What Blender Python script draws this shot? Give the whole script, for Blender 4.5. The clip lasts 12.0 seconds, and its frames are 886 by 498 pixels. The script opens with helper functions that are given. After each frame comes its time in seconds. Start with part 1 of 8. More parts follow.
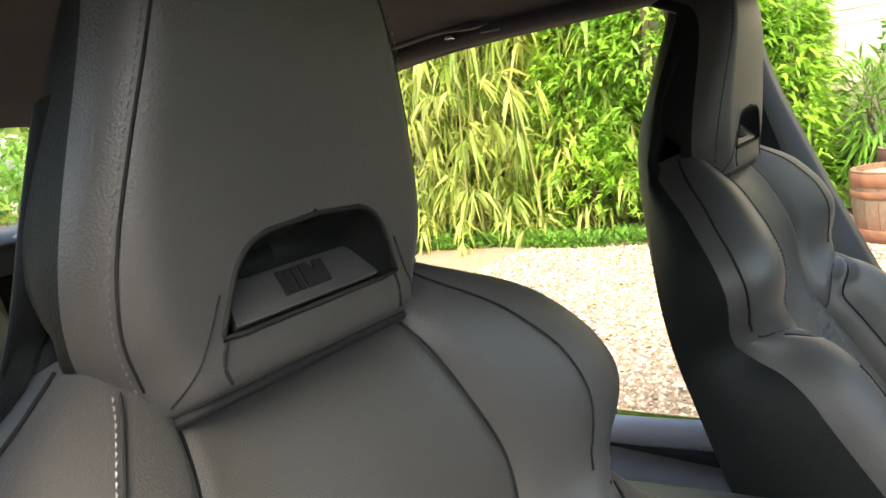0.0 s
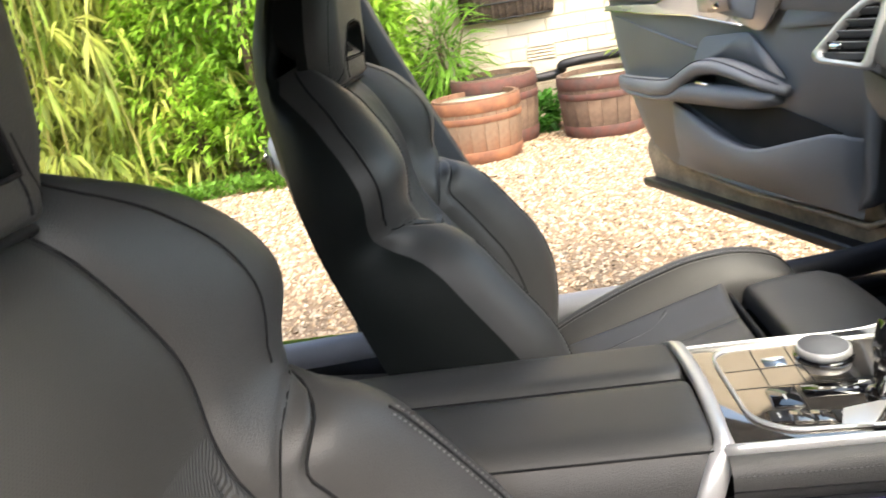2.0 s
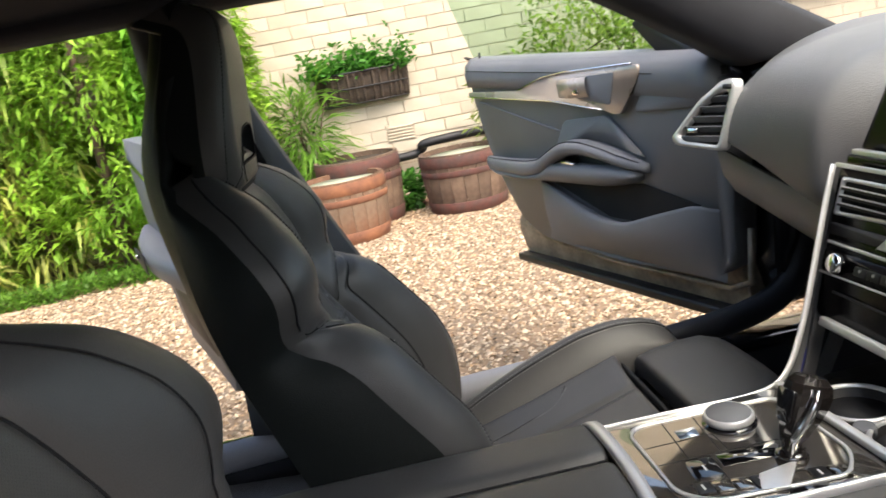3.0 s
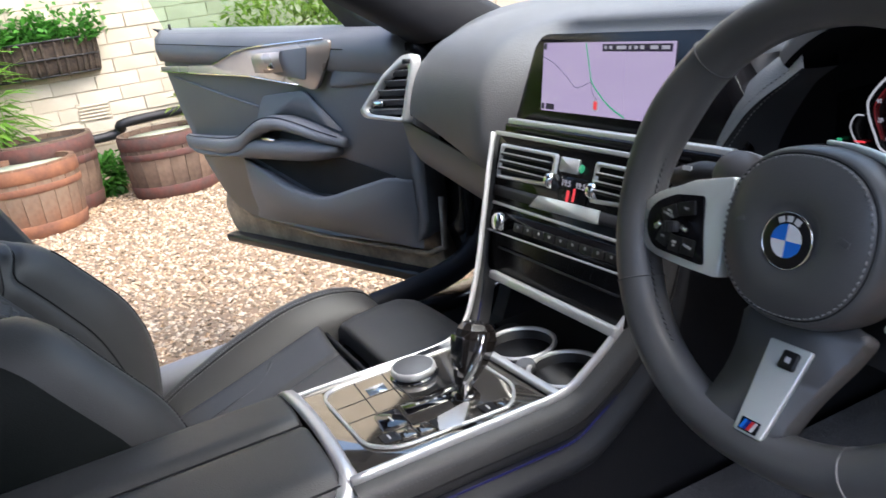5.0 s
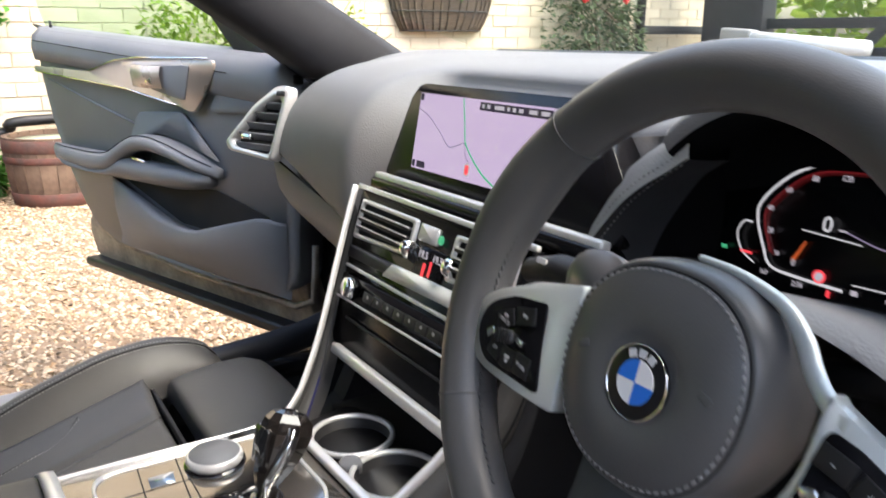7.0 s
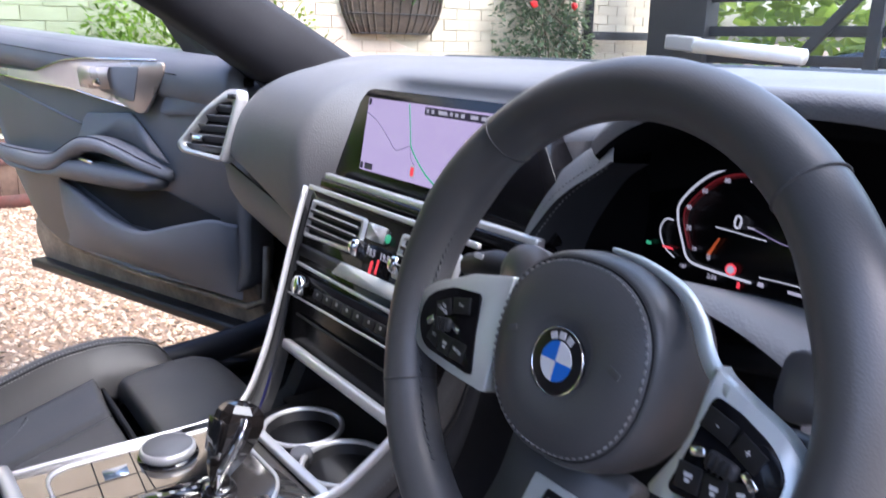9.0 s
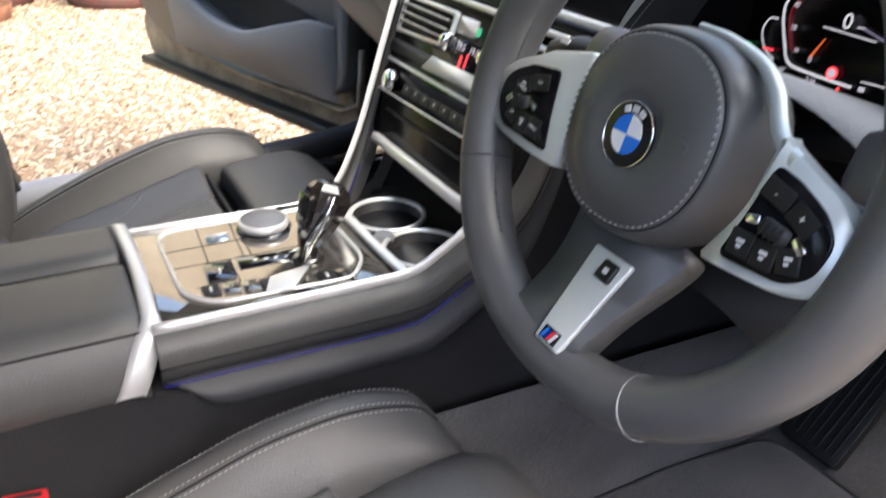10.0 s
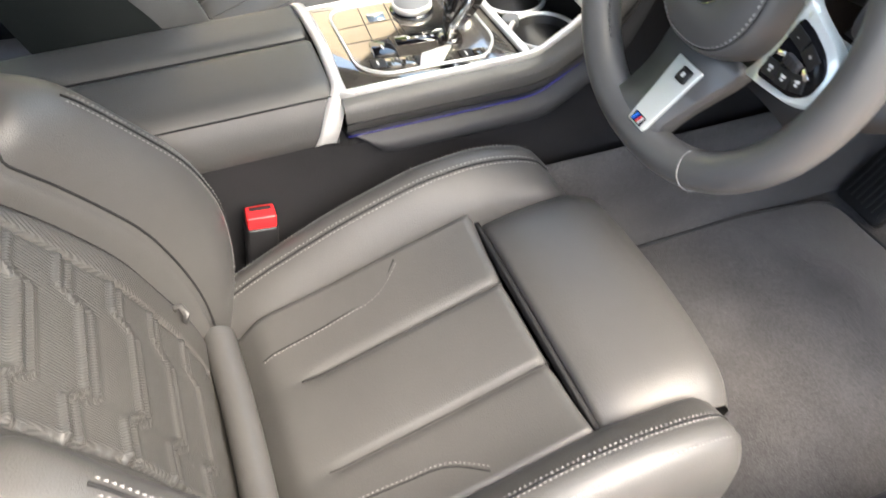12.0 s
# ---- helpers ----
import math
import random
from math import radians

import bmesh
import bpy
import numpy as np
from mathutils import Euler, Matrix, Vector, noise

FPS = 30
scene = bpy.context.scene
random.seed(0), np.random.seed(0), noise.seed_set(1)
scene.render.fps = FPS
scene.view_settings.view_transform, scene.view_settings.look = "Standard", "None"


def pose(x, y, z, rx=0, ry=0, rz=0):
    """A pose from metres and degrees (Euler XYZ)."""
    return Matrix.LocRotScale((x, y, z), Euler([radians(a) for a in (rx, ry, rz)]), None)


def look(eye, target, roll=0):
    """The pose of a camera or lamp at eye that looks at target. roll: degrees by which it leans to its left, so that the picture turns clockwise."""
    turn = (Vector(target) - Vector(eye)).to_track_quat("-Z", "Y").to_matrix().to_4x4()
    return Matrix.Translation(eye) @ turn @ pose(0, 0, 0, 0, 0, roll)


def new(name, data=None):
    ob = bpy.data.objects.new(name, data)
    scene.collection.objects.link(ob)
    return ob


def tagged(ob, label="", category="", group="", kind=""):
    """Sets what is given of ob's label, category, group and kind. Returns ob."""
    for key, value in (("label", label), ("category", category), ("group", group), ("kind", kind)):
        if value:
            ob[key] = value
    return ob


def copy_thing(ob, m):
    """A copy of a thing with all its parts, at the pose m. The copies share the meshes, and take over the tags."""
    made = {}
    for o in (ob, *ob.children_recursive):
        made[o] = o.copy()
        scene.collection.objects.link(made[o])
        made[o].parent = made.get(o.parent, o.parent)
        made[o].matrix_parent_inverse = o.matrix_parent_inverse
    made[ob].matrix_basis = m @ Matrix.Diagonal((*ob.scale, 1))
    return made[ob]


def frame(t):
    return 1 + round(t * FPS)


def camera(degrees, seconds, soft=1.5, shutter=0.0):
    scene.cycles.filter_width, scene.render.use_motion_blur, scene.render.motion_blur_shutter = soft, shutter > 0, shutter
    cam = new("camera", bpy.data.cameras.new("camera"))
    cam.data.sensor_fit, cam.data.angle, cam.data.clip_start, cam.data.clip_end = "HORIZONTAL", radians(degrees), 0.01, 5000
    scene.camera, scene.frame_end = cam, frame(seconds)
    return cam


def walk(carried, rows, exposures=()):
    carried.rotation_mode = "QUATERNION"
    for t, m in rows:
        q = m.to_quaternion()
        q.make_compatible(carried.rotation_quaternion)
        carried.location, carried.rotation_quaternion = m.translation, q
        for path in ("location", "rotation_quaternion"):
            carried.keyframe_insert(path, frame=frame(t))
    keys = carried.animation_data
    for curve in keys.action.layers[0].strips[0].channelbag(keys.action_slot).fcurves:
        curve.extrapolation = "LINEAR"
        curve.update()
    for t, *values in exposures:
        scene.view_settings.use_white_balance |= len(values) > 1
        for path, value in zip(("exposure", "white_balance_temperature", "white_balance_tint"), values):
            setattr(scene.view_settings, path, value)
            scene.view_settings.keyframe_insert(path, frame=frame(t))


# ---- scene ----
cam = camera(60.1, 12.0, shutter=0.35)

PATH = [
    (0, (0.7207, 0.1461, 1.0798), (-0.7058, -0.8404, 0.7814), -7.9),
    (0.2, (0.7234, 0.1452, 1.0745), (-0.6978, -0.8457, 0.7665), -7.1),
    (0.6, (0.7295, 0.1214, 1.0542), (-0.7612, -0.7234, 0.653), -6.6),
    (1, (0.726, 0.1188, 1.0349), (-0.8298, -0.5368, 0.5377), -8.4),
    (1.5, (0.7198, 0.1153, 1.0331), (-0.8967, -0.2878, 0.4673), -9.1),
    (2, (0.7392, 0.1179, 1.0393), (-0.9284, -0.0774, 0.5104), -9.7),
    (2.5, (0.7304, 0.0986, 1.0578), (-0.968, 0.073, 0.5984), -10.1),
    (3, (0.733, 0.066, 1.0745), (-0.9706, 0.205, 0.6574), -10.7),
    (3.5, (0.7374, 0.0528, 1.0886), (-0.9346, 0.3942, 0.6574), -10.8),
    (3.7, (0.7348, 0.0528, 1.0859), (-0.9117, 0.4805, 0.6362), -10.5),
    (5.3, (0.7647, 0.1188, 1.0516), (-0.7146, 0.8738, 0.4699), -7.6),
    (5.5, (0.77, 0.1241, 1.049), (-0.6873, 0.9126, 0.4558), -6.8),
    (6, (0.7691, 0.1452, 1.0366), (-0.6354, 1.0234, 0.4426), -4.2),
    (6.5, (0.7374, 0.1857, 1.0296), (-0.6494, 1.1202, 0.4805), -1.4),
    (7, (0.6697, 0.2411, 1.034), (-0.763, 1.1484, 0.5623), 0.1),
    (7.2, (0.6459, 0.2578, 1.0314), (-0.8131, 1.137, 0.5905), 0.5),
    (8.8, (0.6943, 0.2244, 1.0446), (-0.6996, 1.2091, 0.6151), 0.6),
    (9, (0.7066, 0.2253, 1.0402), (-0.6662, 1.2232, 0.5746), 0.9),
    (9.5, (0.7269, 0.2235, 1.0199), (-0.6274, 1.1554, 0.3925), 2.0),
    (10, (0.7374, 0.2209, 1.012), (-0.6213, 0.9706, 0.1822), 2.3),
    (10.5, (0.7506, 0.1998, 1.0014), (-0.5685, 0.7788, -0.0088), 2.3),
    (11, (0.7691, 0.1707, 1.0472), (-0.491, 0.6274, -0.0942), 1.3),
    (11.5, (0.8166, 0.1311, 1.1202), (-0.389, 0.5535, -0.0898), 0.8),
    (12, (0.8756, 0.1135, 1.1616), (-0.2455, 0.5403, -0.1258), -0.2),
]
# exposure and white balance drift of the camera
EXPOSURES = [
    (0.0, 2.95, 6900, 8), (1.5, 2.95, 6900, 9), (2.5, 2.2, 6900, 11), (3.5, 2.0, 6500, 12), (5.5, 2.3, 6000, 13), (6.2, 2.5, 6500, 13), (7.2, 2.5, 6600, 13),
    (9.0, 2.35, 5700, 21), (10.0, 2.75, 6500, 13), (11.0, 3.2, 6700, 8), (12.0, 3.4, 6900, 9),
]
walk(cam, [(t, look(e, a, r)) for t, e, a, r in PATH], EXPOSURES)

# ---- world and light ----
world = bpy.data.worlds.new("sky")
scene.world = world
world.use_nodes = True
wn = world.node_tree
wbg = wn.nodes["Background"]
sky = wn.nodes.new("ShaderNodeTexSky")
sky.sky_type = "NISHITA"
sky.sun_disc = False
sky.sun_elevation = radians(53)
sky.sun_rotation = radians(62.5)
sky.air_density, sky.dust_density, sky.ozone_density = 1.2, 4.0, 1.0
wn.links.new(sky.outputs[0], wbg.inputs[0])
wbg.inputs[1].default_value = 0.15
sun = new("sun", bpy.data.lights.new("sun", "SUN"))
sun.data.energy = 0.62
sun.data.angle = radians(36)
sun.data.color = (1.0, 0.95, 0.88)
sun.matrix_world = look((5.0, 2.6, 7.5), (0, 0, 0))


# ---- materials ----
def material(name, color, rough=0.5, metal=0.0, vary=0.15, scale=8.0, bump=0.0, bump_scale=200.0, color2=None, coat=0.0,
             island=0.0, emit=0.0, kind="noise", spec=0.5, trans=0.0, ior=1.45, obj_random=0.0, detail_vary=0.0, detail_scale=60.0,
             rough_vary=0.08, sheen=0.0):
    m = bpy.data.materials.new(name)
    m.use_nodes = True
    nt = m.node_tree
    N, L = nt.nodes, nt.links
    b = N["Principled BSDF"]
    b.inputs["Roughness"].default_value = rough
    b.inputs["Metallic"].default_value = metal
    b.inputs["Specular IOR Level"].default_value = spec
    b.inputs["IOR"].default_value = ior
    b.inputs["Coat Weight"].default_value = coat
    b.inputs["Coat Roughness"].default_value = 0.05
    b.inputs["Transmission Weight"].default_value = trans
    b.inputs["Sheen Weight"].default_value = sheen
    tc = N.new("ShaderNodeTexCoord")
    big = N.new("ShaderNodeTexNoise")
    big.inputs["Scale"].default_value = scale
    big.inputs["Detail"].default_value = 5.0
    L.new(tc.outputs["Object"], big.inputs["Vector"])
    mix = N.new("ShaderNodeMix")
    mix.data_type = "RGBA"
    c2 = color2 if color2 else tuple(c * (1 - vary) for c in color)
    mix.inputs[6].default_value = (*color, 1)
    mix.inputs[7].default_value = (*c2, 1)
    ramp = N.new("ShaderNodeMapRange")
    ramp.inputs[1].default_value, ramp.inputs[2].default_value = 0.32, 0.68
    L.new(big.outputs["Fac"], ramp.inputs[0])
    L.new(ramp.outputs[0], mix.inputs[0])
    out = mix.outputs[2]
    rr = N.new("ShaderNodeMapRange")
    rr.inputs[3].default_value, rr.inputs[4].default_value = max(0.02, rough - rough_vary), min(1, rough + rough_vary)
    L.new(big.outputs["Fac"], rr.inputs[0])
    L.new(rr.outputs[0], b.inputs["Roughness"])

    def scaled(value, low, high, colour):
        r = N.new("ShaderNodeMapRange")
        r.inputs[3].default_value, r.inputs[4].default_value = low, high
        L.new(value, r.inputs[0])
        h = N.new("ShaderNodeHueSaturation")
        L.new(colour, h.inputs["Color"])
        L.new(r.outputs[0], h.inputs["Value"])
        return h.outputs[0]

    if detail_vary:
        fine = N.new("ShaderNodeTexNoise")
        fine.inputs["Scale"].default_value = detail_scale
        fine.inputs["Detail"].default_value = 3.0
        L.new(tc.outputs["Object"], fine.inputs["Vector"])
        out = scaled(fine.outputs["Fac"], 1 - detail_vary, 1 + detail_vary, out)
    if island:
        g = N.new("ShaderNodeNewGeometry")
        out = scaled(g.outputs["Random Per Island"], 1 - island, 1 + island, out)
    if obj_random:
        g = N.new("ShaderNodeObjectInfo")
        out = scaled(g.outputs["Random"], 1 - obj_random, 1 + obj_random, out)
    L.new(out, b.inputs["Base Color"])
    if emit:
        L.new(out, b.inputs["Emission Color"])
        b.inputs["Emission Strength"].default_value = emit
    if bump:
        if kind == "leather":
            t = N.new("ShaderNodeTexVoronoi")
            t.inputs["Scale"].default_value = bump_scale
            src = t.outputs["Distance"]
        elif kind == "weave":
            t = N.new("ShaderNodeTexWave")
            t.wave_profile = "SIN"
            t.bands_direction = "DIAGONAL"
            t.inputs["Scale"].default_value = bump_scale
            src = t.outputs["Fac"]
        else:
            t = N.new("ShaderNodeTexNoise")
            t.inputs["Scale"].default_value = bump_scale
            t.inputs["Detail"].default_value = 4.0
            src = t.outputs["Fac"]
        L.new(tc.outputs["Object"], t.inputs["Vector"])
        bp = N.new("ShaderNodeBump")
        bp.inputs["Strength"].default_value = bump
        bp.inputs["Distance"].default_value = 0.002
        L.new(src, bp.inputs["Height"])
        L.new(bp.outputs[0], b.inputs["Normal"])
    return m


def perforated(name, color, rough):
    """Leather with a regular grid of small punched holes, 5 mm apart."""
    m = material(name, color, rough, bump=0.12, bump_scale=900, kind="leather", vary=0.2, scale=5)
    nt = m.node_tree
    N, L = nt.nodes, nt.links
    b = N["Principled BSDF"]
    tc = N.new("ShaderNodeTexCoord")
    sep = N.new("ShaderNodeSeparateXYZ")
    L.new(tc.outputs["UV"], sep.inputs[0])

    def math_node(op, a, bb=None):
        n = N.new("ShaderNodeMath")
        n.operation = op
        for i, v in enumerate((a, bb)):
            if v is None:
                continue
            if isinstance(v, (int, float)):
                n.inputs[i].default_value = v
            else:
                L.new(v, n.inputs[i])
        return n.outputs[0]

    su = math_node("SINE", math_node("MULTIPLY", sep.outputs[0], 2 * math.pi / 0.0031))
    sv = math_node("SINE", math_node("MULTIPLY", sep.outputs[1], 2 * math.pi / 0.0031))
    hole = math_node("GREATER_THAN", math_node("MULTIPLY", su, sv), 0.62)
    old = b.inputs["Base Color"].links[0].from_socket
    mx = N.new("ShaderNodeMix")
    mx.data_type = "RGBA"
    L.new(hole, mx.inputs[0])
    L.new(old, mx.inputs[6])
    mx.inputs[7].default_value = (color[0] * 0.62, color[1] * 0.62, color[2] * 0.62, 1)
    L.new(mx.outputs[2], b.inputs["Base Color"])
    return m


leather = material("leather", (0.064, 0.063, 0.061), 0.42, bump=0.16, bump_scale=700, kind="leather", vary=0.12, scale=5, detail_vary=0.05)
leather_perf = perforated("perforated_leather", (0.060, 0.058, 0.054), 0.42)
leather_weave = material("ribbed_leather", (0.060, 0.058, 0.054), 0.45, bump=0.32, bump_scale=200, kind="weave", vary=0.15, scale=6, detail_vary=0.08, detail_scale=220)
leather_dash = material("dash_leather", (0.185, 0.184, 0.186), 0.5, bump=0.2, bump_scale=520, kind="leather", vary=0.1, scale=4, detail_vary=0.05)
leather_door = material("door_leather", (0.18, 0.183, 0.19), 0.5, bump=0.18, bump_scale=520, kind="leather", vary=0.1, scale=4)
rim_leather = material("rim_leather", (0.094, 0.094, 0.094), 0.37, bump=0.06, bump_scale=900, kind="leather", vary=0.2, scale=12)
soft_plastic = material("soft_plastic", (0.03, 0.031, 0.034), 0.55, bump=0.15, bump_scale=900, vary=0.2)
dark_plastic = material("dark_plastic", (0.012, 0.012, 0.013), 0.5, bump=0.1, bump_scale=800, vary=0.25)
velvet = material("matt_black_lining", (0.004, 0.004, 0.0045), 0.95, spec=0.08, vary=0.2, bump=0.2, bump_scale=700)
sill_grey = material("sill_seal_grey", (0.27, 0.275, 0.30), 0.5, vary=0.15, scale=6, bump=0.1, bump_scale=400)
sill_black = material("sill_seal_black", (0.022, 0.023, 0.027), 0.45, vary=0.15, scale=6, bump=0.1, bump_scale=400)
shell_plastic = material("shell_plastic", (0.011, 0.0135, 0.0125), 0.5, spec=0.25, bump=0.12, bump_scale=700, kind="leather", vary=0.2, scale=6)
piano = material("piano_black", (0.006, 0.006, 0.007), 0.06, coat=1.0, vary=0.2, scale=3, rough_vary=0.03)
gloss_trim = material("glossy_dark_trim", (0.27, 0.25, 0.22), 0.06, metal=0.85, coat=0.6, vary=0.15, scale=4, rough_vary=0.03)
chrome = material("satin_chrome", (0.70, 0.70, 0.69), 0.36, metal=0.55, vary=0.08, scale=20, bump=0.03, bump_scale=300)
bright_chrome = material("bright_chrome", (0.85, 0.85, 0.84), 0.1, metal=1.0, vary=0.06, scale=20)
spoke_metal = material("spoke_metal", (0.69, 0.72, 0.68), 0.31, metal=0.3, vary=0.08, scale=14)
screen_black = material("screen_black", (0.006, 0.006, 0.007), 0.22, spec=0.25, vary=0.1)
stitch_mat = material("thread", (0.26, 0.255, 0.25), 0.8, vary=0.2, scale=400)
dark_stitch = material("dark_thread", (0.10, 0.10, 0.10), 0.8, vary=0.2, scale=400)
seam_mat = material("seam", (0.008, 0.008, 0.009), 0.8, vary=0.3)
tunnel_carpet = material("tunnel_carpet", (0.014, 0.014, 0.016), 0.9, bump=0.6, bump_scale=650, vary=0.25, scale=7, detail_vary=0.2, detail_scale=350)
seal_rubber = material("grey_seal", (0.14, 0.145, 0.155), 0.6, vary=0.15, scale=6, bump=0.1, bump_scale=400)
# seat leather with the shade of flanks, cheeks and recess in its colour
shaded_leather = material("shaded_leather", (0.009, 0.011, 0.0105), 0.55, spec=0.15, bump=0.16, bump_scale=700, kind="leather", vary=0.12, scale=5)
ring_black = material("ring_black", (0.008, 0.008, 0.009), 0.35, vary=0.1)
carpet = material("carpet", (0.088, 0.086, 0.086), 1.0, bump=1.0, bump_scale=420, color2=(0.046, 0.045, 0.046), scale=6, detail_vary=0.5, detail_scale=240, sheen=0.25, spec=0.1)
headlining = material("headlining", (0.03, 0.029, 0.032), 0.9, bump=0.4, bump_scale=900, vary=0.15, detail_vary=0.2, detail_scale=500)
rubber = material("rubber", (0.01, 0.01, 0.01), 0.6, vary=0.2)
paint = material("car_paint", (0.012, 0.013, 0.015), 0.22, coat=1.0, vary=0.2, scale=2)
sill_dirt = material("dusty_sill", (0.36, 0.29, 0.21), 0.6, color2=(0.16, 0.13, 0.10), scale=14, detail_vary=0.4, detail_scale=90, bump=0.2, bump_scale=120)


def pane(name, tint):
    """A thin clear pane: lets the view through unbent, with a slight gloss."""
    m = bpy.data.materials.new(name)
    m.use_nodes = True
    N, L = m.node_tree.nodes, m.node_tree.links
    N.remove(N["Principled BSDF"])
    tr, gl, mx = N.new("ShaderNodeBsdfTransparent"), N.new("ShaderNodeBsdfGlossy"), N.new("ShaderNodeMixShader")
    tr.inputs["Color"].default_value = (*tint, 1)
    gl.inputs["Roughness"].default_value = 0.02
    mx.inputs[0].default_value = 0.025
    L.new(tr.outputs[0], mx.inputs[1])
    L.new(gl.outputs[0], mx.inputs[2])
    L.new(mx.outputs[0], N["Material Output"].inputs["Surface"])
    return m


glass = pane("glass", (0.93, 0.97, 0.95))
gear_glass = material("cut_crystal_black", (0.015, 0.013, 0.012), 0.03, coat=1.0, spec=0.9, vary=0.3, scale=20, rough_vary=0.02)
red_plastic = material("red_plastic", (0.62, 0.025, 0.03), 0.35, vary=0.1, scale=30)
white_mark = material("printed_white", (0.6, 0.6, 0.6), 0.6, vary=0.05)
silver_mark = material("printed_grey", (0.3, 0.3, 0.3), 0.5, vary=0.05)
blue_paint = material("blue_enamel", (0.01, 0.17, 0.68), 0.4, vary=0.05)
white_paint = material("white_enamel", (0.8, 0.8, 0.8), 0.4, vary=0.04)


# ---- mesh helpers ----
def link_mesh(name, bm, mat, parent=None, label="", smooth=True):
    me = bpy.data.meshes.new(name)
    bmesh.ops.recalc_face_normals(bm, faces=bm.faces)
    bm.to_mesh(me)
    bm.free()
    if smooth:
        me.shade_smooth()
    for mm in (mat if isinstance(mat, (list, tuple)) else (mat,)):
        me.materials.append(mm)
    ob = new(name, me)
    if parent:
        ob.parent = parent
    if label:
        ob["label"] = label
    return ob


def part(name, bm, mat, parent, label="", smooth=True):
    return link_mesh(name, bm, mat, parent, label, smooth)


def thing(name, label, category, group="", at=(0, 0, 0), kind=""):
    ob = new(name)
    ob.empty_display_size = 0.05
    ob.location = at
    return tagged(ob, label, category, group, kind)


def mesh_thing(name, bm, mat, label, category="", group="", kind="", smooth=True):
    return tagged(link_mesh(name, bm, mat, None, "", smooth), label, category, group, kind)


def sharp(ob, degrees=35):
    """Keeps edges steeper than this crisp."""
    me = ob.data
    bm = bmesh.new()
    bm.from_mesh(me)
    for e in bm.edges:
        if len(e.link_faces) == 2 and e.calc_face_angle(0) > radians(degrees):
            e.smooth = False
    bm.to_mesh(me)
    bm.free()
    return ob


def sheet(P, closed_u=False, closed_v=False, cap=False, uv=None):
    """A bmesh from rows of points; closed_u joins the last column to the first, cap fills the first and last row."""
    bm = bmesh.new()
    P = [[Vector(p) for p in row] for row in P]
    V = [[bm.verts.new(p) for p in row] for row in P]
    lay = bm.loops.layers.uv.new("UVMap") if uv is not None else None
    n, m = len(V), len(V[0])
    for i in range(n if closed_v else n - 1):
        for j in range(m if closed_u else m - 1):
            idx = ((i, j), (i, (j + 1) % m), ((i + 1) % n, (j + 1) % m), ((i + 1) % n, j))
            vs = [V[a][c] for a, c in idx]
            if len(set(vs)) == 4:
                f = bm.faces.new(vs)
                if lay:
                    for lp, (a, c) in zip(f.loops, idx):
                        lp[lay].uv = uv[a][c]
    if cap:
        bm.faces.new(V[0])
        bm.faces.new(V[-1][::-1])
    return bm


def box(sx, sy, sz, m=None, bevel=0.0, seg=2, into=None):
    bm = bmesh.new()
    bmesh.ops.create_cube(bm, size=1.0)
    bmesh.ops.scale(bm, vec=(sx, sy, sz), verts=bm.verts)
    if bevel:
        bmesh.ops.bevel(bm, geom=bm.edges[:], offset=bevel, segments=seg, affect="EDGES", profile=0.6)
    if m is not None:
        bmesh.ops.transform(bm, matrix=m, verts=bm.verts)
    return merge(into, bm)


def merge(into, bm):
    if into is None:
        return bm
    me = bpy.data.meshes.new("tmp")
    bm.to_mesh(me)
    bm.free()
    into.from_mesh(me)
    bpy.data.meshes.remove(me)
    return into


def slab(outline, thick, m=None, bevel=0.0, seg=2, into=None):
    """A flat plate with the given outline (x, y), its front at z = 0 and its back at -thick."""
    bm = bmesh.new()
    top = [bm.verts.new((x, y, 0)) for x, y in outline]
    low = [bm.verts.new((x, y, -thick)) for x, y in outline]
    n = len(outline)
    f = bm.faces.new(top)
    bm.faces.new(low[::-1])
    for i in range(n):
        bm.faces.new((top[i], low[i], low[(i + 1) % n], top[(i + 1) % n]))
    if bevel:
        edges = [e for e in f.edges]
        bmesh.ops.bevel(bm, geom=edges, offset=bevel, segments=seg, affect="EDGES", profile=0.6)
    if m is not None:
        bmesh.ops.transform(bm, matrix=m, verts=bm.verts)
    return merge(into, bm)


def ring_slab(outer, inner, thick, m=None, into=None):
    """A flat frame between two outlines with the same number of points."""
    n = len(outer)
    rows = [[(*p, -thick) for p in outer], [(*p, 0) for p in outer], [(*p, 0) for p in inner], [(*p, -thick) for p in inner]]
    bm = sheet(rows, closed_u=True)
    if m is not None:
        bmesh.ops.transform(bm, matrix=m, verts=bm.verts)
    return merge(into, bm)


def spline(pts, n, closed=False):
    """n points along a smooth curve through pts."""
    pts = [np.array(p, float) for p in pts]
    k = len(pts)
    out = []
    span = k if closed else k - 1
    for i in range(n):
        t = i * span / (n if closed else n - 1)
        j = min(int(t), span - 1)
        f = t - j
        if closed:
            a, b, c, d = (pts[(j + o) % k] for o in (-1, 0, 1, 2))
        else:
            b, c = pts[j], pts[j + 1]
            a = pts[j - 1] if j > 0 else 2 * b - c
            d = pts[j + 2] if j + 2 < k else 2 * c - b
        out.append(0.5 * (2 * b + (c - a) * f + (2 * a - 5 * b + 4 * c - d) * f * f + (3 * b - a - 3 * c + d) * f ** 3))
    return out


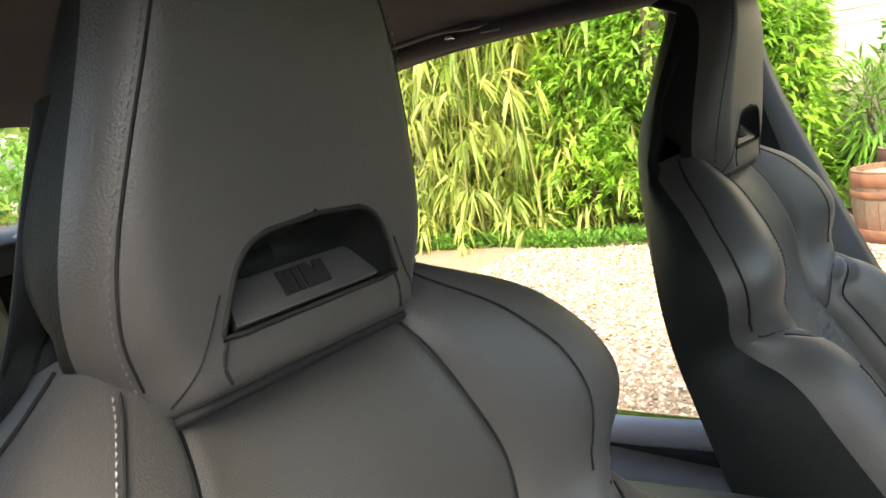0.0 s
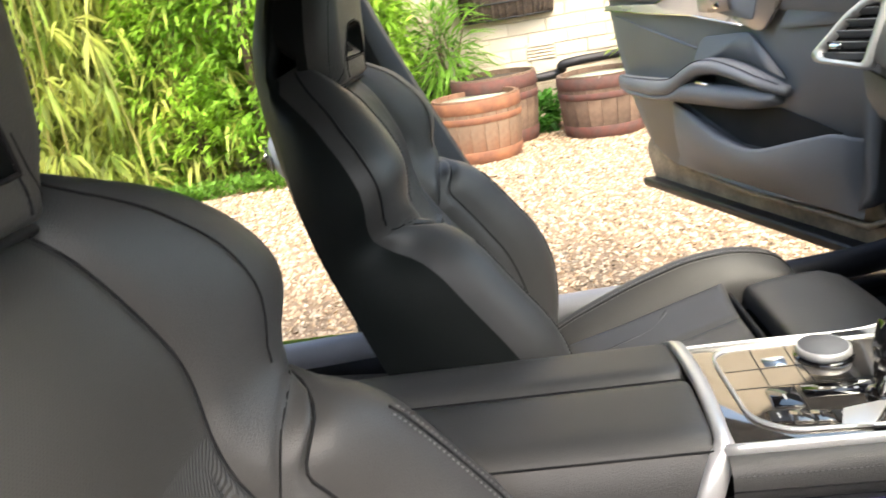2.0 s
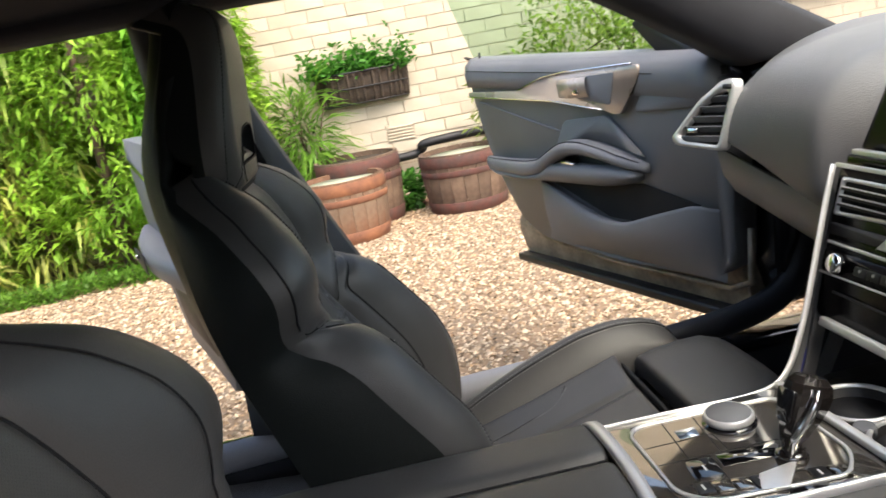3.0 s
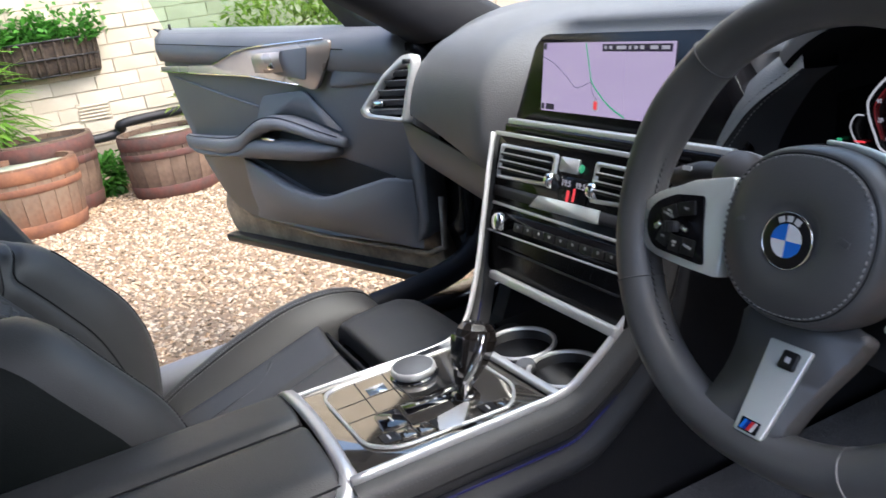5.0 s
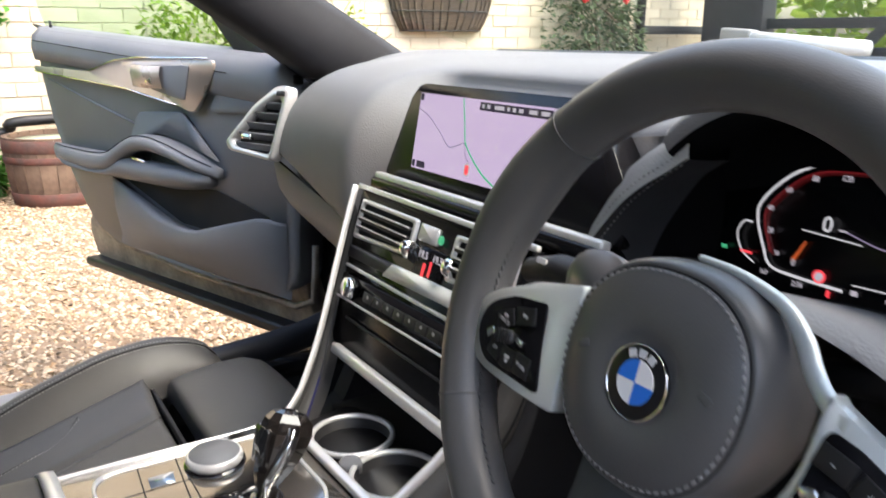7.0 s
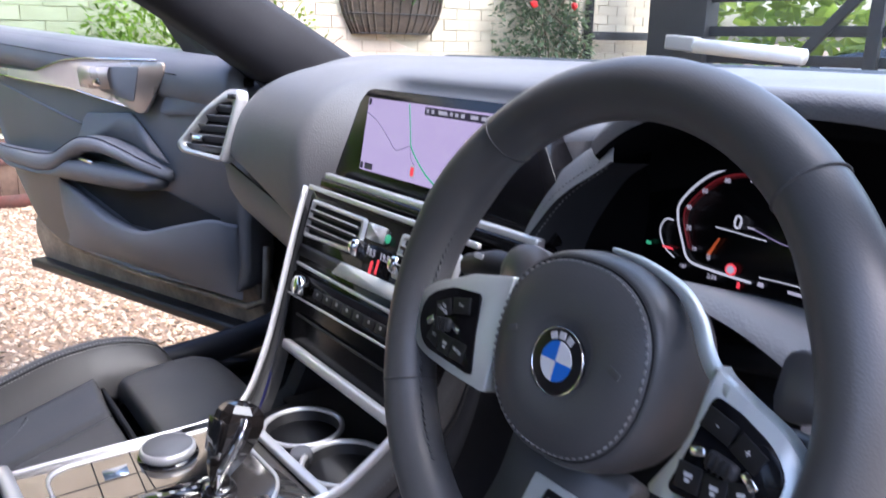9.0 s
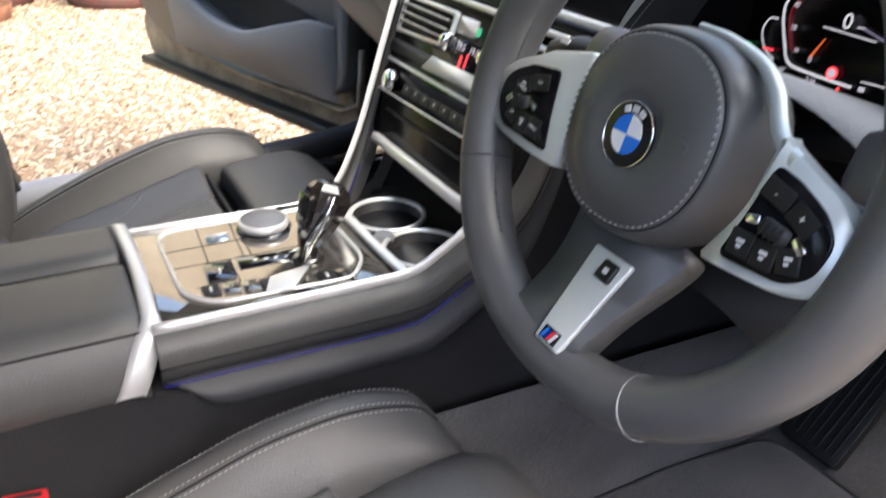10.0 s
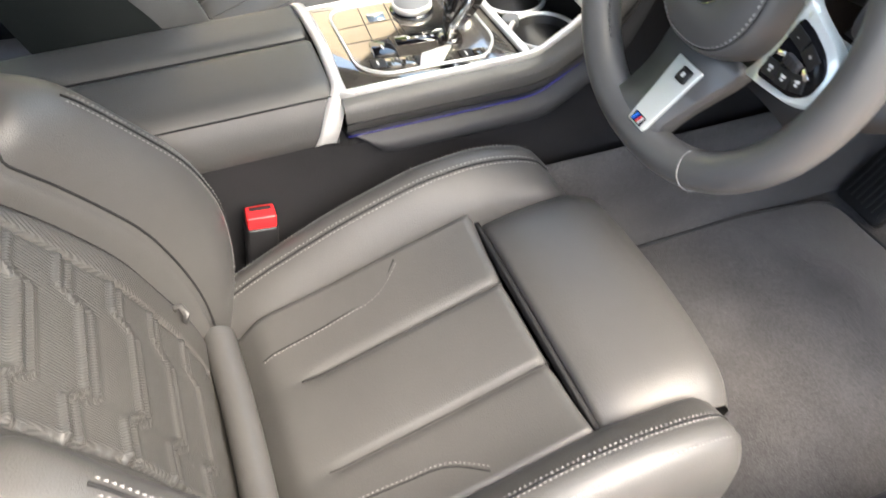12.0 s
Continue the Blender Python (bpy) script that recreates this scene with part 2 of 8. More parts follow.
def rounded(pts, r=0.01, seg=4):
    """A polygon with its corners rounded."""
    out = []
    n = len(pts)
    for i in range(n):
        a, b, c = (np.array(pts[(i + o) % n][:2], float) for o in (-1, 0, 1))
        ri = pts[i][2] if len(pts[i]) > 2 else r
        d1, d2 = (a - b), (c - b)
        l1, l2 = np.linalg.norm(d1), np.linalg.norm(d2)
        k = min(ri, l1 * 0.45, l2 * 0.45)
        p, q = b + d1 / l1 * k, b + d2 / l2 * k
        for s in range(seg + 1):
            f = s / seg
            out.append(tuple((1 - f) ** 2 * p + 2 * f * (1 - f) * b + f * f * q))
    return out


def tube(pts, r, seg=8, closed=False, into=None, flat=1.0, up=(0, 0, 1)):
    """A round (or flattened) bar along points; r may be a list."""
    pts = [Vector(p) for p in pts]
    n = len(pts)
    rows = []
    for i, p in enumerate(pts):
        if closed:
            d = pts[(i + 1) % n] - pts[i - 1]
        else:
            d = pts[min(i + 1, n - 1)] - pts[max(i - 1, 0)]
        d.normalize()
        a = d.cross(Vector(up))
        if a.length < 1e-4:
            a = d.cross(Vector((1, 0, 0)))
        a.normalize()
        b = a.cross(d)
        ri = r[i] if isinstance(r, (list, tuple)) else r
        rows.append([p + a * ri * math.cos(t) + b * ri * flat * math.sin(t) for t in (2 * math.pi * s / seg for s in range(seg))])
    bm = sheet(rows, closed_u=True, closed_v=closed, cap=not closed)
    return merge(into, bm)


def lathe(profile, seg=32, m=None, into=None, cap=True):
    """A turned solid from (radius, height) pairs."""
    rows = [[(r * math.cos(a), r * math.sin(a), h) for a in (2 * math.pi * s / seg for s in range(seg))] for r, h in profile]
    bm = sheet(rows, closed_u=True, cap=cap)
    if m is not None:
        bmesh.ops.transform(bm, matrix=m, verts=bm.verts)
    return merge(into, bm)


def dashes(pts, normal, length=0.0034, gap=0.0018, width=0.00058, into=None, lift=0.0006):
    """A row of thread stitches along a line on a surface; normal: a vector or one for each point."""
    pts = [np.array(p, float) for p in pts]
    nrm = [np.array(v, float) for v in normal] if np.ndim(normal) == 2 else [np.array(normal, float)] * len(pts)
    seg = [np.linalg.norm(b - a) for a, b in zip(pts, pts[1:])]
    total = sum(seg)
    V, Fc = [], []
    s = 0.0

    def at(s):
        k = 0
        while k < len(seg) - 1 and s > seg[k]:
            s -= seg[k]
            k += 1
        f = min(1, s / seg[k]) if seg[k] > 0 else 0
        return pts[k] * (1 - f) + pts[k + 1] * f, nrm[k] * (1 - f) + nrm[k + 1] * f

    while s + length < total:
        (a, na), (b, nb) = at(s), at(s + length)
        d = (b - a) / (np.linalg.norm(b - a) + 1e-9)
        w = np.cross(na, d) * width / 2
        base = len(V)
        mid = (a + b) / 2 + na * (lift + 0.0009)
        V += [a + w, a - w, b - w, b + w, mid + w, mid - w]
        Fc += [(base, base + 1, base + 5, base + 4), (base + 4, base + 5, base + 2, base + 3), (base + 1, base + 2, base + 5), (base + 3, base, base + 4)]
        s += length + gap
    bm = bmesh.new()
    vs = [bm.verts.new(v) for v in V]
    for f in Fc:
        bm.faces.new([vs[i] for i in f])
    return merge(into, bm)


def smooth01(x):
    x = min(1.0, max(0.0, x))
    return x * x * (3 - 2 * x)


def curve_of(pairs):
    xs, ys = [p[0] for p in pairs], [p[1] for p in pairs]
    order = np.argsort(xs)
    xs, ys = np.array(xs)[order], np.array(ys)[order]

    def f(x):
        """Smoothed piecewise interpolation."""
        h = 0.012
        return float(np.mean([np.interp(x + o * h, xs, ys) for o in (-2, -1, 0, 1, 2)]))
    return f


def letters(text, size, m, mat, parent, name="lettering", extrude=0.0003):
    cu = bpy.data.curves.new("text", "FONT")
    cu.body = text
    cu.size = size
    cu.align_x, cu.align_y = "CENTER", "CENTER"
    cu.extrude = extrude
    cu.resolution_u = 2
    ob = bpy.data.objects.new("tmp", cu)
    dep = bpy.context.evaluated_depsgraph_get()
    scene.collection.objects.link(ob)
    dep.update()
    me = bpy.data.meshes.new_from_object(ob.evaluated_get(dep))
    bpy.data.objects.remove(ob)
    me.transform(m)
    me.materials.clear()
    me.materials.append(mat)
    o = new(name, me)
    o.parent = parent
    return o


def frame_of(origin, xdir, ydir):
    """A matrix with its x and y axes along the given directions."""
    x = Vector(xdir).normalized()
    y = Vector(ydir)
    z = x.cross(y).normalized()
    y = z.cross(x)
    m = Matrix((x, y, z)).transposed().to_4x4()
    m.translation = origin
    return m


# ---- the outdoor setting ----
def ground_height(x, y):
    return 0.018 * math.sin(x * 0.9 + 1.3) * math.sin(y * 0.7) * (1 if abs(x) > 1.2 else 0.4)


gravel_base = material("gravel_bed", (0.27, 0.19, 0.12), 0.9, color2=(0.16, 0.105, 0.06), scale=70, bump=1.0, bump_scale=60, detail_vary=0.5, detail_scale=35)
rows = []
for gx in np.concatenate([[-3000, -300, -60, -25, -14], np.arange(-9, 9.01, 0.6), [14, 25, 60, 300, 3000]]):
    rows.append([(gx, gy, ground_height(gx, gy) if abs(gx) < 10 and abs(gy) < 10 else 0.0)
                 for gy in np.concatenate([[-3000, -300, -60, -25, -14], np.arange(-9, 9.01, 0.6), [14, 25, 60, 300, 3000]])])
mesh_thing("ground", sheet(rows), gravel_base, "pale gravel driveway with golden and white stones", "ground", kind="structure")


def gravel_stones():
    """Loose flint and quartz chippings lying on the driveway."""
    rng = np.random.default_rng(4)
    n = 104000
    u = rng.random(n)
    x = -0.9 - 5.1 * u ** 1.35
    y = -2.6 + 6.6 * rng.random(n)
    size = rng.uniform(0.005, 0.0125, n)
    base = np.array([(0, 0, 1), (1, 0, 0.05), (0.31, 0.95, -0.05), (-0.81, 0.59, 0.06), (-0.81, -0.59, -0.04), (0.31, -0.95, 0.03), (0, 0, -0.7)])
    tri = np.array([(0, 1, 2), (0, 2, 3), (0, 3, 4), (0, 4, 5), (0, 5, 1), (6, 2, 1), (6, 3, 2), (6, 4, 3), (6, 5, 4), (6, 1, 5)])
    V = np.empty((n, 7, 3))
    ang = rng.uniform(0, 2 * np.pi, n)
    jit = base[None] * (1 + rng.uniform(-0.3, 0.3, (n, 7, 3)))
    jit[:, :, 0] *= rng.uniform(0.9, 1.3, (n, 1))
    jit[:, :, 2] *= rng.uniform(0.5, 0.9, (n, 1))
    c, s = np.cos(ang)[:, None], np.sin(ang)[:, None]
    V[:, :, 0] = (jit[:, :, 0] * c - jit[:, :, 1] * s) * size[:, None]
    V[:, :, 1] = (jit[:, :, 0] * s + jit[:, :, 1] * c) * size[:, None]
    V[:, :, 2] = jit[:, :, 2] * size[:, None]
    tilt = rng.normal(0, 0.3, (n, 2))
    V[:, :, 2] += V[:, :, 0] * tilt[:, :1] + V[:, :, 1] * tilt[:, 1:]
    z = np.array([ground_height(a, b) for a, b in zip(x, y)]) + size * rng.uniform(0.0, 0.45, n)
    V += np.stack([x, y, z], -1)[:, None]
    faces = (tri[None] + 7 * np.arange(n)[:, None, None]).reshape(-1, 3)
    me = bpy.data.meshes.new("gravel")
    me.from_pydata(V.reshape(-1, 3).tolist(), [], faces.tolist())
    m = material("gravel_stone", (0.47, 0.39, 0.28), 0.75, color2=(0.27, 0.17, 0.085), scale=26, island=0.62, detail_vary=0.25, detail_scale=120)
    me.materials.append(m)
    tagged(new("gravel", me), "loose pale flint gravel in cream, gold and brown", "gravel", kind="stuff")


gravel_stones()

# ---- painted brick wall ----
WALL_X = -5.6
brick_paint = material("cream_painted_brick", (0.52, 0.46, 0.355), 0.85, color2=(0.44, 0.385, 0.29), scale=3.0, bump=0.5, bump_scale=45, detail_vary=0.08, detail_scale=25, obj_random=0.05)
joint_paint = material("painted_joint", (0.42, 0.365, 0.275), 0.9, vary=0.2, scale=12, bump=0.4, bump_scale=60)
wall = link_mesh("wall_west", box(0.3, 12.6, 4.4, pose(WALL_X - 0.144, 2.3, 2.2)), joint_paint, smooth=False)
tagged(wall, "cream-painted brick garden wall with weathered courses", "wall", kind="structure")

# unseen wall, added to cut low sky light from the driver's side
light_block = link_mesh("wall_east", box(0.3, 16.0, 1.8, pose(3.45, 0.5, 0.9)), material("unseen_wall_coat", (0.24, 0.21, 0.175), 0.9, vary=0.2, scale=2.0, bump=0.4, bump_scale=60), smooth=False)
tagged(light_block, "plain wall added out of view to cut low light", "wall", kind="structure")

# ---- the car's shell round the cabin ----
floor_bm = sheet([[(x, y, z) for x in np.linspace(-0.74, 0.74, 24)] for y, z in
                  ((-1.4, 0.36), (-0.6, 0.34), (-0.1, 0.30), (0.15, 0.26), (0.4, 0.235), (0.7, 0.225), (1.0, 0.225), (1.15, 0.25), (1.32, 0.36), (1.42, 0.5))])
mesh_thing("floor", floor_bm, carpet, "dark grey carpet of the car floor", "car floor", kind="structure")

# roof lining with a curved cross-section, and the outer roof skin above it
roof_rows = []
for y, zc in ((-1.5, 1.18), (-1.1, 1.25), (-0.6, 1.29), (0.0, 1.31), (0.35, 1.30), (0.52, 1.275)):
    roof_rows.append([(x, y, zc - 0.075 * (abs(x) / 0.66) ** 2.6) for x in np.linspace(-0.66, 0.66, 21)])
mesh_thing("ceiling", sheet(roof_rows), headlining, "black fabric headlining of the car roof", "headlining", kind="structure")
skin = [[(x * 1.03, y, z + 0.035) for x, y, z in row] for row in roof_rows]
mesh_thing("roof_skin", sheet(skin), paint, "dark painted outer roof of the car", "car roof", kind="structure")


def bar(pts_low, pts_high, x_in, x_out, n=16):
    """A pillar or rail: two edges seen from the side, given as (y, z), with an inner and outer x along it."""
    low, high = spline(pts_low, n), spline(pts_high, n)
    rows = []
    for i in range(n):
        f = i / (n - 1)
        xi, xo = (x_in[0] * (1 - f) + x_in[1] * f), (x_out[0] * (1 - f) + x_out[1] * f)
        a, b = low[i], high[i]
        q = lambda s: a * (1 - s) + b * s
        ring = [(xo, *q(0)), (xi * 0.7 + xo * 0.3, *q(0)), (xi, *q(0.18)), (xi, *q(0.5)), (xi, *q(0.82)), (xi * 0.7 + xo * 0.3, *q(1)), (xo, *q(1)), (xo, *q(0.5))]
        rows.append(ring)
    return sheet(rows, closed_u=True, cap=True)


for side in (-1, 1):
    nm = "passenger" if side < 0 else "driver"
    bmx = bar([(0.83, 0.955), (0.72, 1.025), (0.45, 1.178), (0.2, 1.25)], [(1.03, 0.995), (0.93, 1.045), (0.70, 1.165), (0.42, 1.285)],
              (side * 0.67, side * 0.59), (side * 0.80, side * 0.68))
    mesh_thing("pillar_front_" + nm, bmx, headlining, "black fabric-covered windscreen pillar", "car pillar", kind="structure")
    bmx = bar([(0.2, 1.225), (-0.3, 1.222), (-0.8, 1.20), (-1.2, 1.12)], [(0.2, 1.29), (-0.3, 1.29), (-0.8, 1.265), (-1.2, 1.19)],
              (side * 0.585, side * 0.56), (side * 0.70, side * 0.68))
    mesh_thing("roof_rail_" + nm, bmx, headlining, "black roof rail above the car doors", "roof rail", kind="structure")
    bmx = bar([(0.16, 0.43), (0.02, 0.74), (-0.06, 0.93), (-0.115, 1.08), (-0.15, 1.24)], [(-0.26, 0.42), (-0.25, 0.62), (-0.26, 0.9), (-0.27, 1.08), (-0.27, 1.24)],
              (side * 0.69, side * 0.61), (side * 0.79, side * 0.69), n=20)
    mesh_thing("pillar_middle_" + nm, bmx, soft_plastic, "black plastic-clad middle pillar between the doors", "car pillar", kind="structure")
    # sill: rounded box section with a rubber seal along its top
    run = spline([(side * 0.735, -1.05, 0.44), (side * 0.735, -0.6, 0.375), (side * 0.735, -0.2, 0.385), (side * 0.735, 0.2, 0.41), (side * 0.735, 0.6, 0.42), (side * 0.735, 0.86, 0.46), (side * 0.735, 0.95, 0.6), (side * 0.735, 0.97, 0.8)], 40)
    # one run in two colours: pale grey to the rear, black ahead
    mesh_thing("sill_trim_rear_" + nm, tube(run[:20], 0.031, 14, flat=0.85, up=(1, 0, 0)), sill_grey, "rear length of the door sill seal, coloured pale grey", "door sill", kind="structure")
    mesh_thing("sill_seal_" + nm, tube(run[19:], 0.030, 14, flat=0.85, up=(1, 0, 0)), sill_black, "soft black rubber-edged door sill trim", "door sill", kind="structure")
    bmx = box(0.11, 2.6, 0.16, pose(side * 0.79, 0.0, 0.30), 0.03)
    mesh_thing("sill_" + nm, bmx, paint, "dark painted body sill below the doors", "car body", kind="structure")
    bmx = box(0.10, 0.28, 0.60, pose(side * 0.80, 1.13, 0.60), 0.03)
    mesh_thing("hinge_post_" + nm, bmx, dark_plastic, "black door hinge post of the car body", "car body", kind="structure")

# bulkhead, footwell sides, tunnel behind, rear bench area and rear deck
mesh_thing("bulkhead", box(1.5, 0.06, 0.62, pose(0, 1.45, 0.55, -12), 0.02), carpet, "dark carpeted bulkhead at the end of the footwells", "bulkhead", kind="structure")
mesh_thing("rear_deck", box(1.4, 0.5, 0.06, pose(0, -1.55, 0.93), 0.02), headlining, "dark shelf behind the rear seats", "parcel shelf", kind="structure")
mesh_thing("rear_bulkhead", box(1.45, 0.06, 0.6, pose(0, -1.55, 0.62), 0.02), carpet, "dark trimmed panel behind the rear bench", "bulkhead", kind="structure")

# windscreen and its dark frit edge at the base
ws = [[(x, y - 0.10 * (x / 0.72) ** 2, z) for x in np.linspace(-0.74 + 0.06 * k, 0.74 - 0.06 * k, 13)] for k, (y, z) in enumerate(((1.36, 0.99), (1.07, 1.08), (0.78, 1.19), (0.50, 1.285)))]
ws = [row + [(x, y + 0.0015, z + 0.0045) for x, y, z in row[::-1]] for row in ws]
wsob = mesh_thing("windscreen", sheet(ws, closed_u=True, cap=True), glass, "clear curved car windscreen", "windscreen", kind="structure")
wsob.visible_shadow = False
frit = [[(x, 1.345 - 0.10 * (x / 0.72) ** 2 + dy, z) for x in np.linspace(-0.70, 0.70, 21)] for dy, z in ((-0.02, 1.002), (0.0, 1.0075), (0.02, 1.004))]
mesh_thing("windscreen_base_trim", sheet(frit), dark_plastic, "thin black trim along the base of the windscreen", "trim", kind="structure")
bonnet = [[(x, y, z - 0.05 * (x / 0.8) ** 2) for x in np.linspace(-0.82, 0.82, 13)] for y, z in ((1.40, 0.84), (1.8, 0.84), (2.3, 0.80), (2.8, 0.72), (2.95, 0.60))]
mesh_thing("bonnet", sheet(bonnet), paint, "dark painted car bonnet", "bonnet", kind="structure")


# ---- front seats ----
RECLINE = radians(22)
S0 = np.array((0.0, -0.155, 1.0))
S_UP = np.array((0.0, -math.sin(RECLINE), math.cos(RECLINE)))
S_N = np.array((0.0, math.cos(RECLINE), math.sin(RECLINE)))


def on_back(u, w, d):
    """A point of the backrest: u across, w up along it, d out of its face."""
    return S0 + np.array((u, 0, 0)) + S_UP * w + S_N * d


seam_u = curve_of([(0.03, 0.066), (-0.03, 0.084), (-0.07, 0.097), (-0.11, 0.108), (-0.15, 0.122), (-0.175, 0.127), (-0.20, 0.121), (-0.235, 0.114), (-0.28, 0.118), (-0.34, 0.130), (-0.45, 0.138), (-0.62, 0.145)])
half_w = curve_of([(0.04, 0.088), (0.015, 0.108), (-0.01, 0.145), (-0.03, 0.185), (-0.06, 0.228), (-0.10, 0.258), (-0.14, 0.272), (-0.165, 0.272), (-0.185, 0.258), (-0.205, 0.232), (-0.225, 0.226), (-0.25, 0.238), (-0.30, 0.254), (-0.40, 0.262), (-0.50, 0.262), (-0.62, 0.25)])
centre_d = curve_of([(0.04, -0.055), (-0.02, -0.042), (-0.045, -0.026), (-0.08, -0.02), (-0.15, -0.022), (-0.22, -0.042), (-0.27, -0.038), (-0.33, -0.026), (-0.42, -0.012), (-0.55, -0.022), (-0.64, -0.045)])
crest_d = curve_of([(0.04, -0.045), (-0.01, -0.026), (-0.04, 0.006), (-0.08, 0.022), (-0.13, 0.034), (-0.17, 0.028), (-0.195, 0.004), (-0.213, -0.012), (-0.235, 0.022), (-0.27, 0.050), (-0.354, 0.070), (-0.42, 0.086), (-0.49, 0.080), (-0.56, 0.05), (-0.62, 0.01)])


def band_u(w):
    """Inner edge of the lower bolster: a leather band lies between it and the centre panel."""
    s, W = seam_u(w), half_w(w)
    return s + (W - s) * (0.14 + 0.68 * smooth01((w + 0.285) / 0.075) ** 1.5)


# the fold below the shoulder, where the padding tucks in towards the centre panel
FOLD = np.array(spline([(0.232, -0.206), (0.222, -0.213), (0.192, -0.220), (0.163, -0.229), (0.143, -0.241), (0.130, -0.258), (0.122, -0.28)], 30))


def back_depth(u, w):
    s, W, dc, db = seam_u(w), half_w(w), centre_d(w), crest_d(w)
    a = abs(u)
    if a <= s:
        d = dc + 0.010 * (a / s) ** 4
    else:
        f = (a - s) / max(1e-4, (W - s))
        d = dc + 0.010 + (db - dc - 0.010) * math.sin(min(1.0, f / 0.62) * math.pi / 2) ** 0.9
        edge = (f - 0.62) / 0.38
        if edge > 0:
            d -= 0.05 * (1 - math.sqrt(max(0.0, 1 - edge * edge)))
    d -= 0.006 * math.exp(-((a - s) / 0.004) ** 2)
    if -0.30 < w < -0.18:
        d -= 0.007 * math.exp(-float(np.min((FOLD[:, 0] - a) ** 2 + (FOLD[:, 1] - w) ** 2)) / 0.0055 ** 2)
    if w < -0.19:
        d -= 0.008 * smooth01((-0.19 - w) / 0.05) * math.exp(-((a - band_u(w)) / 0.007) ** 2)
    return d


def back_panel(u_of, w0, w1, nu, nw, fold=0.0, extra=None):
    """A patch of the backrest's face. u_of(w) gives its two edges; the border folds inwards by fold."""
    P, UV = [], []
    for i in range(nw + 1):
        w = w0 + (w1 - w0) * i / nw
        a, b = u_of(w)
        row, uvr = [], []
        for j in range(nu + 1):
            u = a + (b - a) * j / nu
            d = back_depth(u, w) + (extra(u, w) if extra else 0)
            if fold and (i in (0, nw)):
                d -= fold
            row.append(on_back(u, w, d))
            uvr.append((u, w))
        P.append(row)
        UV.append(uvr)
    return sheet(P, uv=UV)


def quilt(u, w):
    """Raised hexagonal ribs, stacked down the lower backrest."""
    if w > -0.21 or w < -0.60:
        return 0.0
    a = abs(u)
    best = 0.0
    for k in range(1, 6):
        top = -0.235 - 0.058 * k
        line = top - (0.022 if a < 0.045 else 0.022 - min(1.0, (a - 0.045) / 0.014) * 0.022 if a < 0.059 else 0.0)
        best = max(best, math.exp(-((w - line) / 0.0048) ** 2) * (1 if a < 0.098 else 0), 0.55 * math.exp(-((w - line + 0.013) / 0.0036) ** 2) * (1 if a < 0.098 else 0))
        below = smooth01((line - w) / 0.05) if line - 0.058 < w < line else 0
        best = max(best, 0.35 * below * (1 if a < 0.098 else 0))
    return 0.0056 * best - 0.0055 * math.exp(-((a - 0.099) / 0.003) ** 2) * smooth01((-0.21 - w) / 0.06)


def stitched(parent, lines, mat=None, name="stitching", label="pale contrast stitching"):
    bm = bmesh.new()
    for pts, nrm in lines:
        dashes(pts, nrm, into=bm)
    return tagged(part(name, bm, mat or stitch_mat, parent, label), kind="stuff")


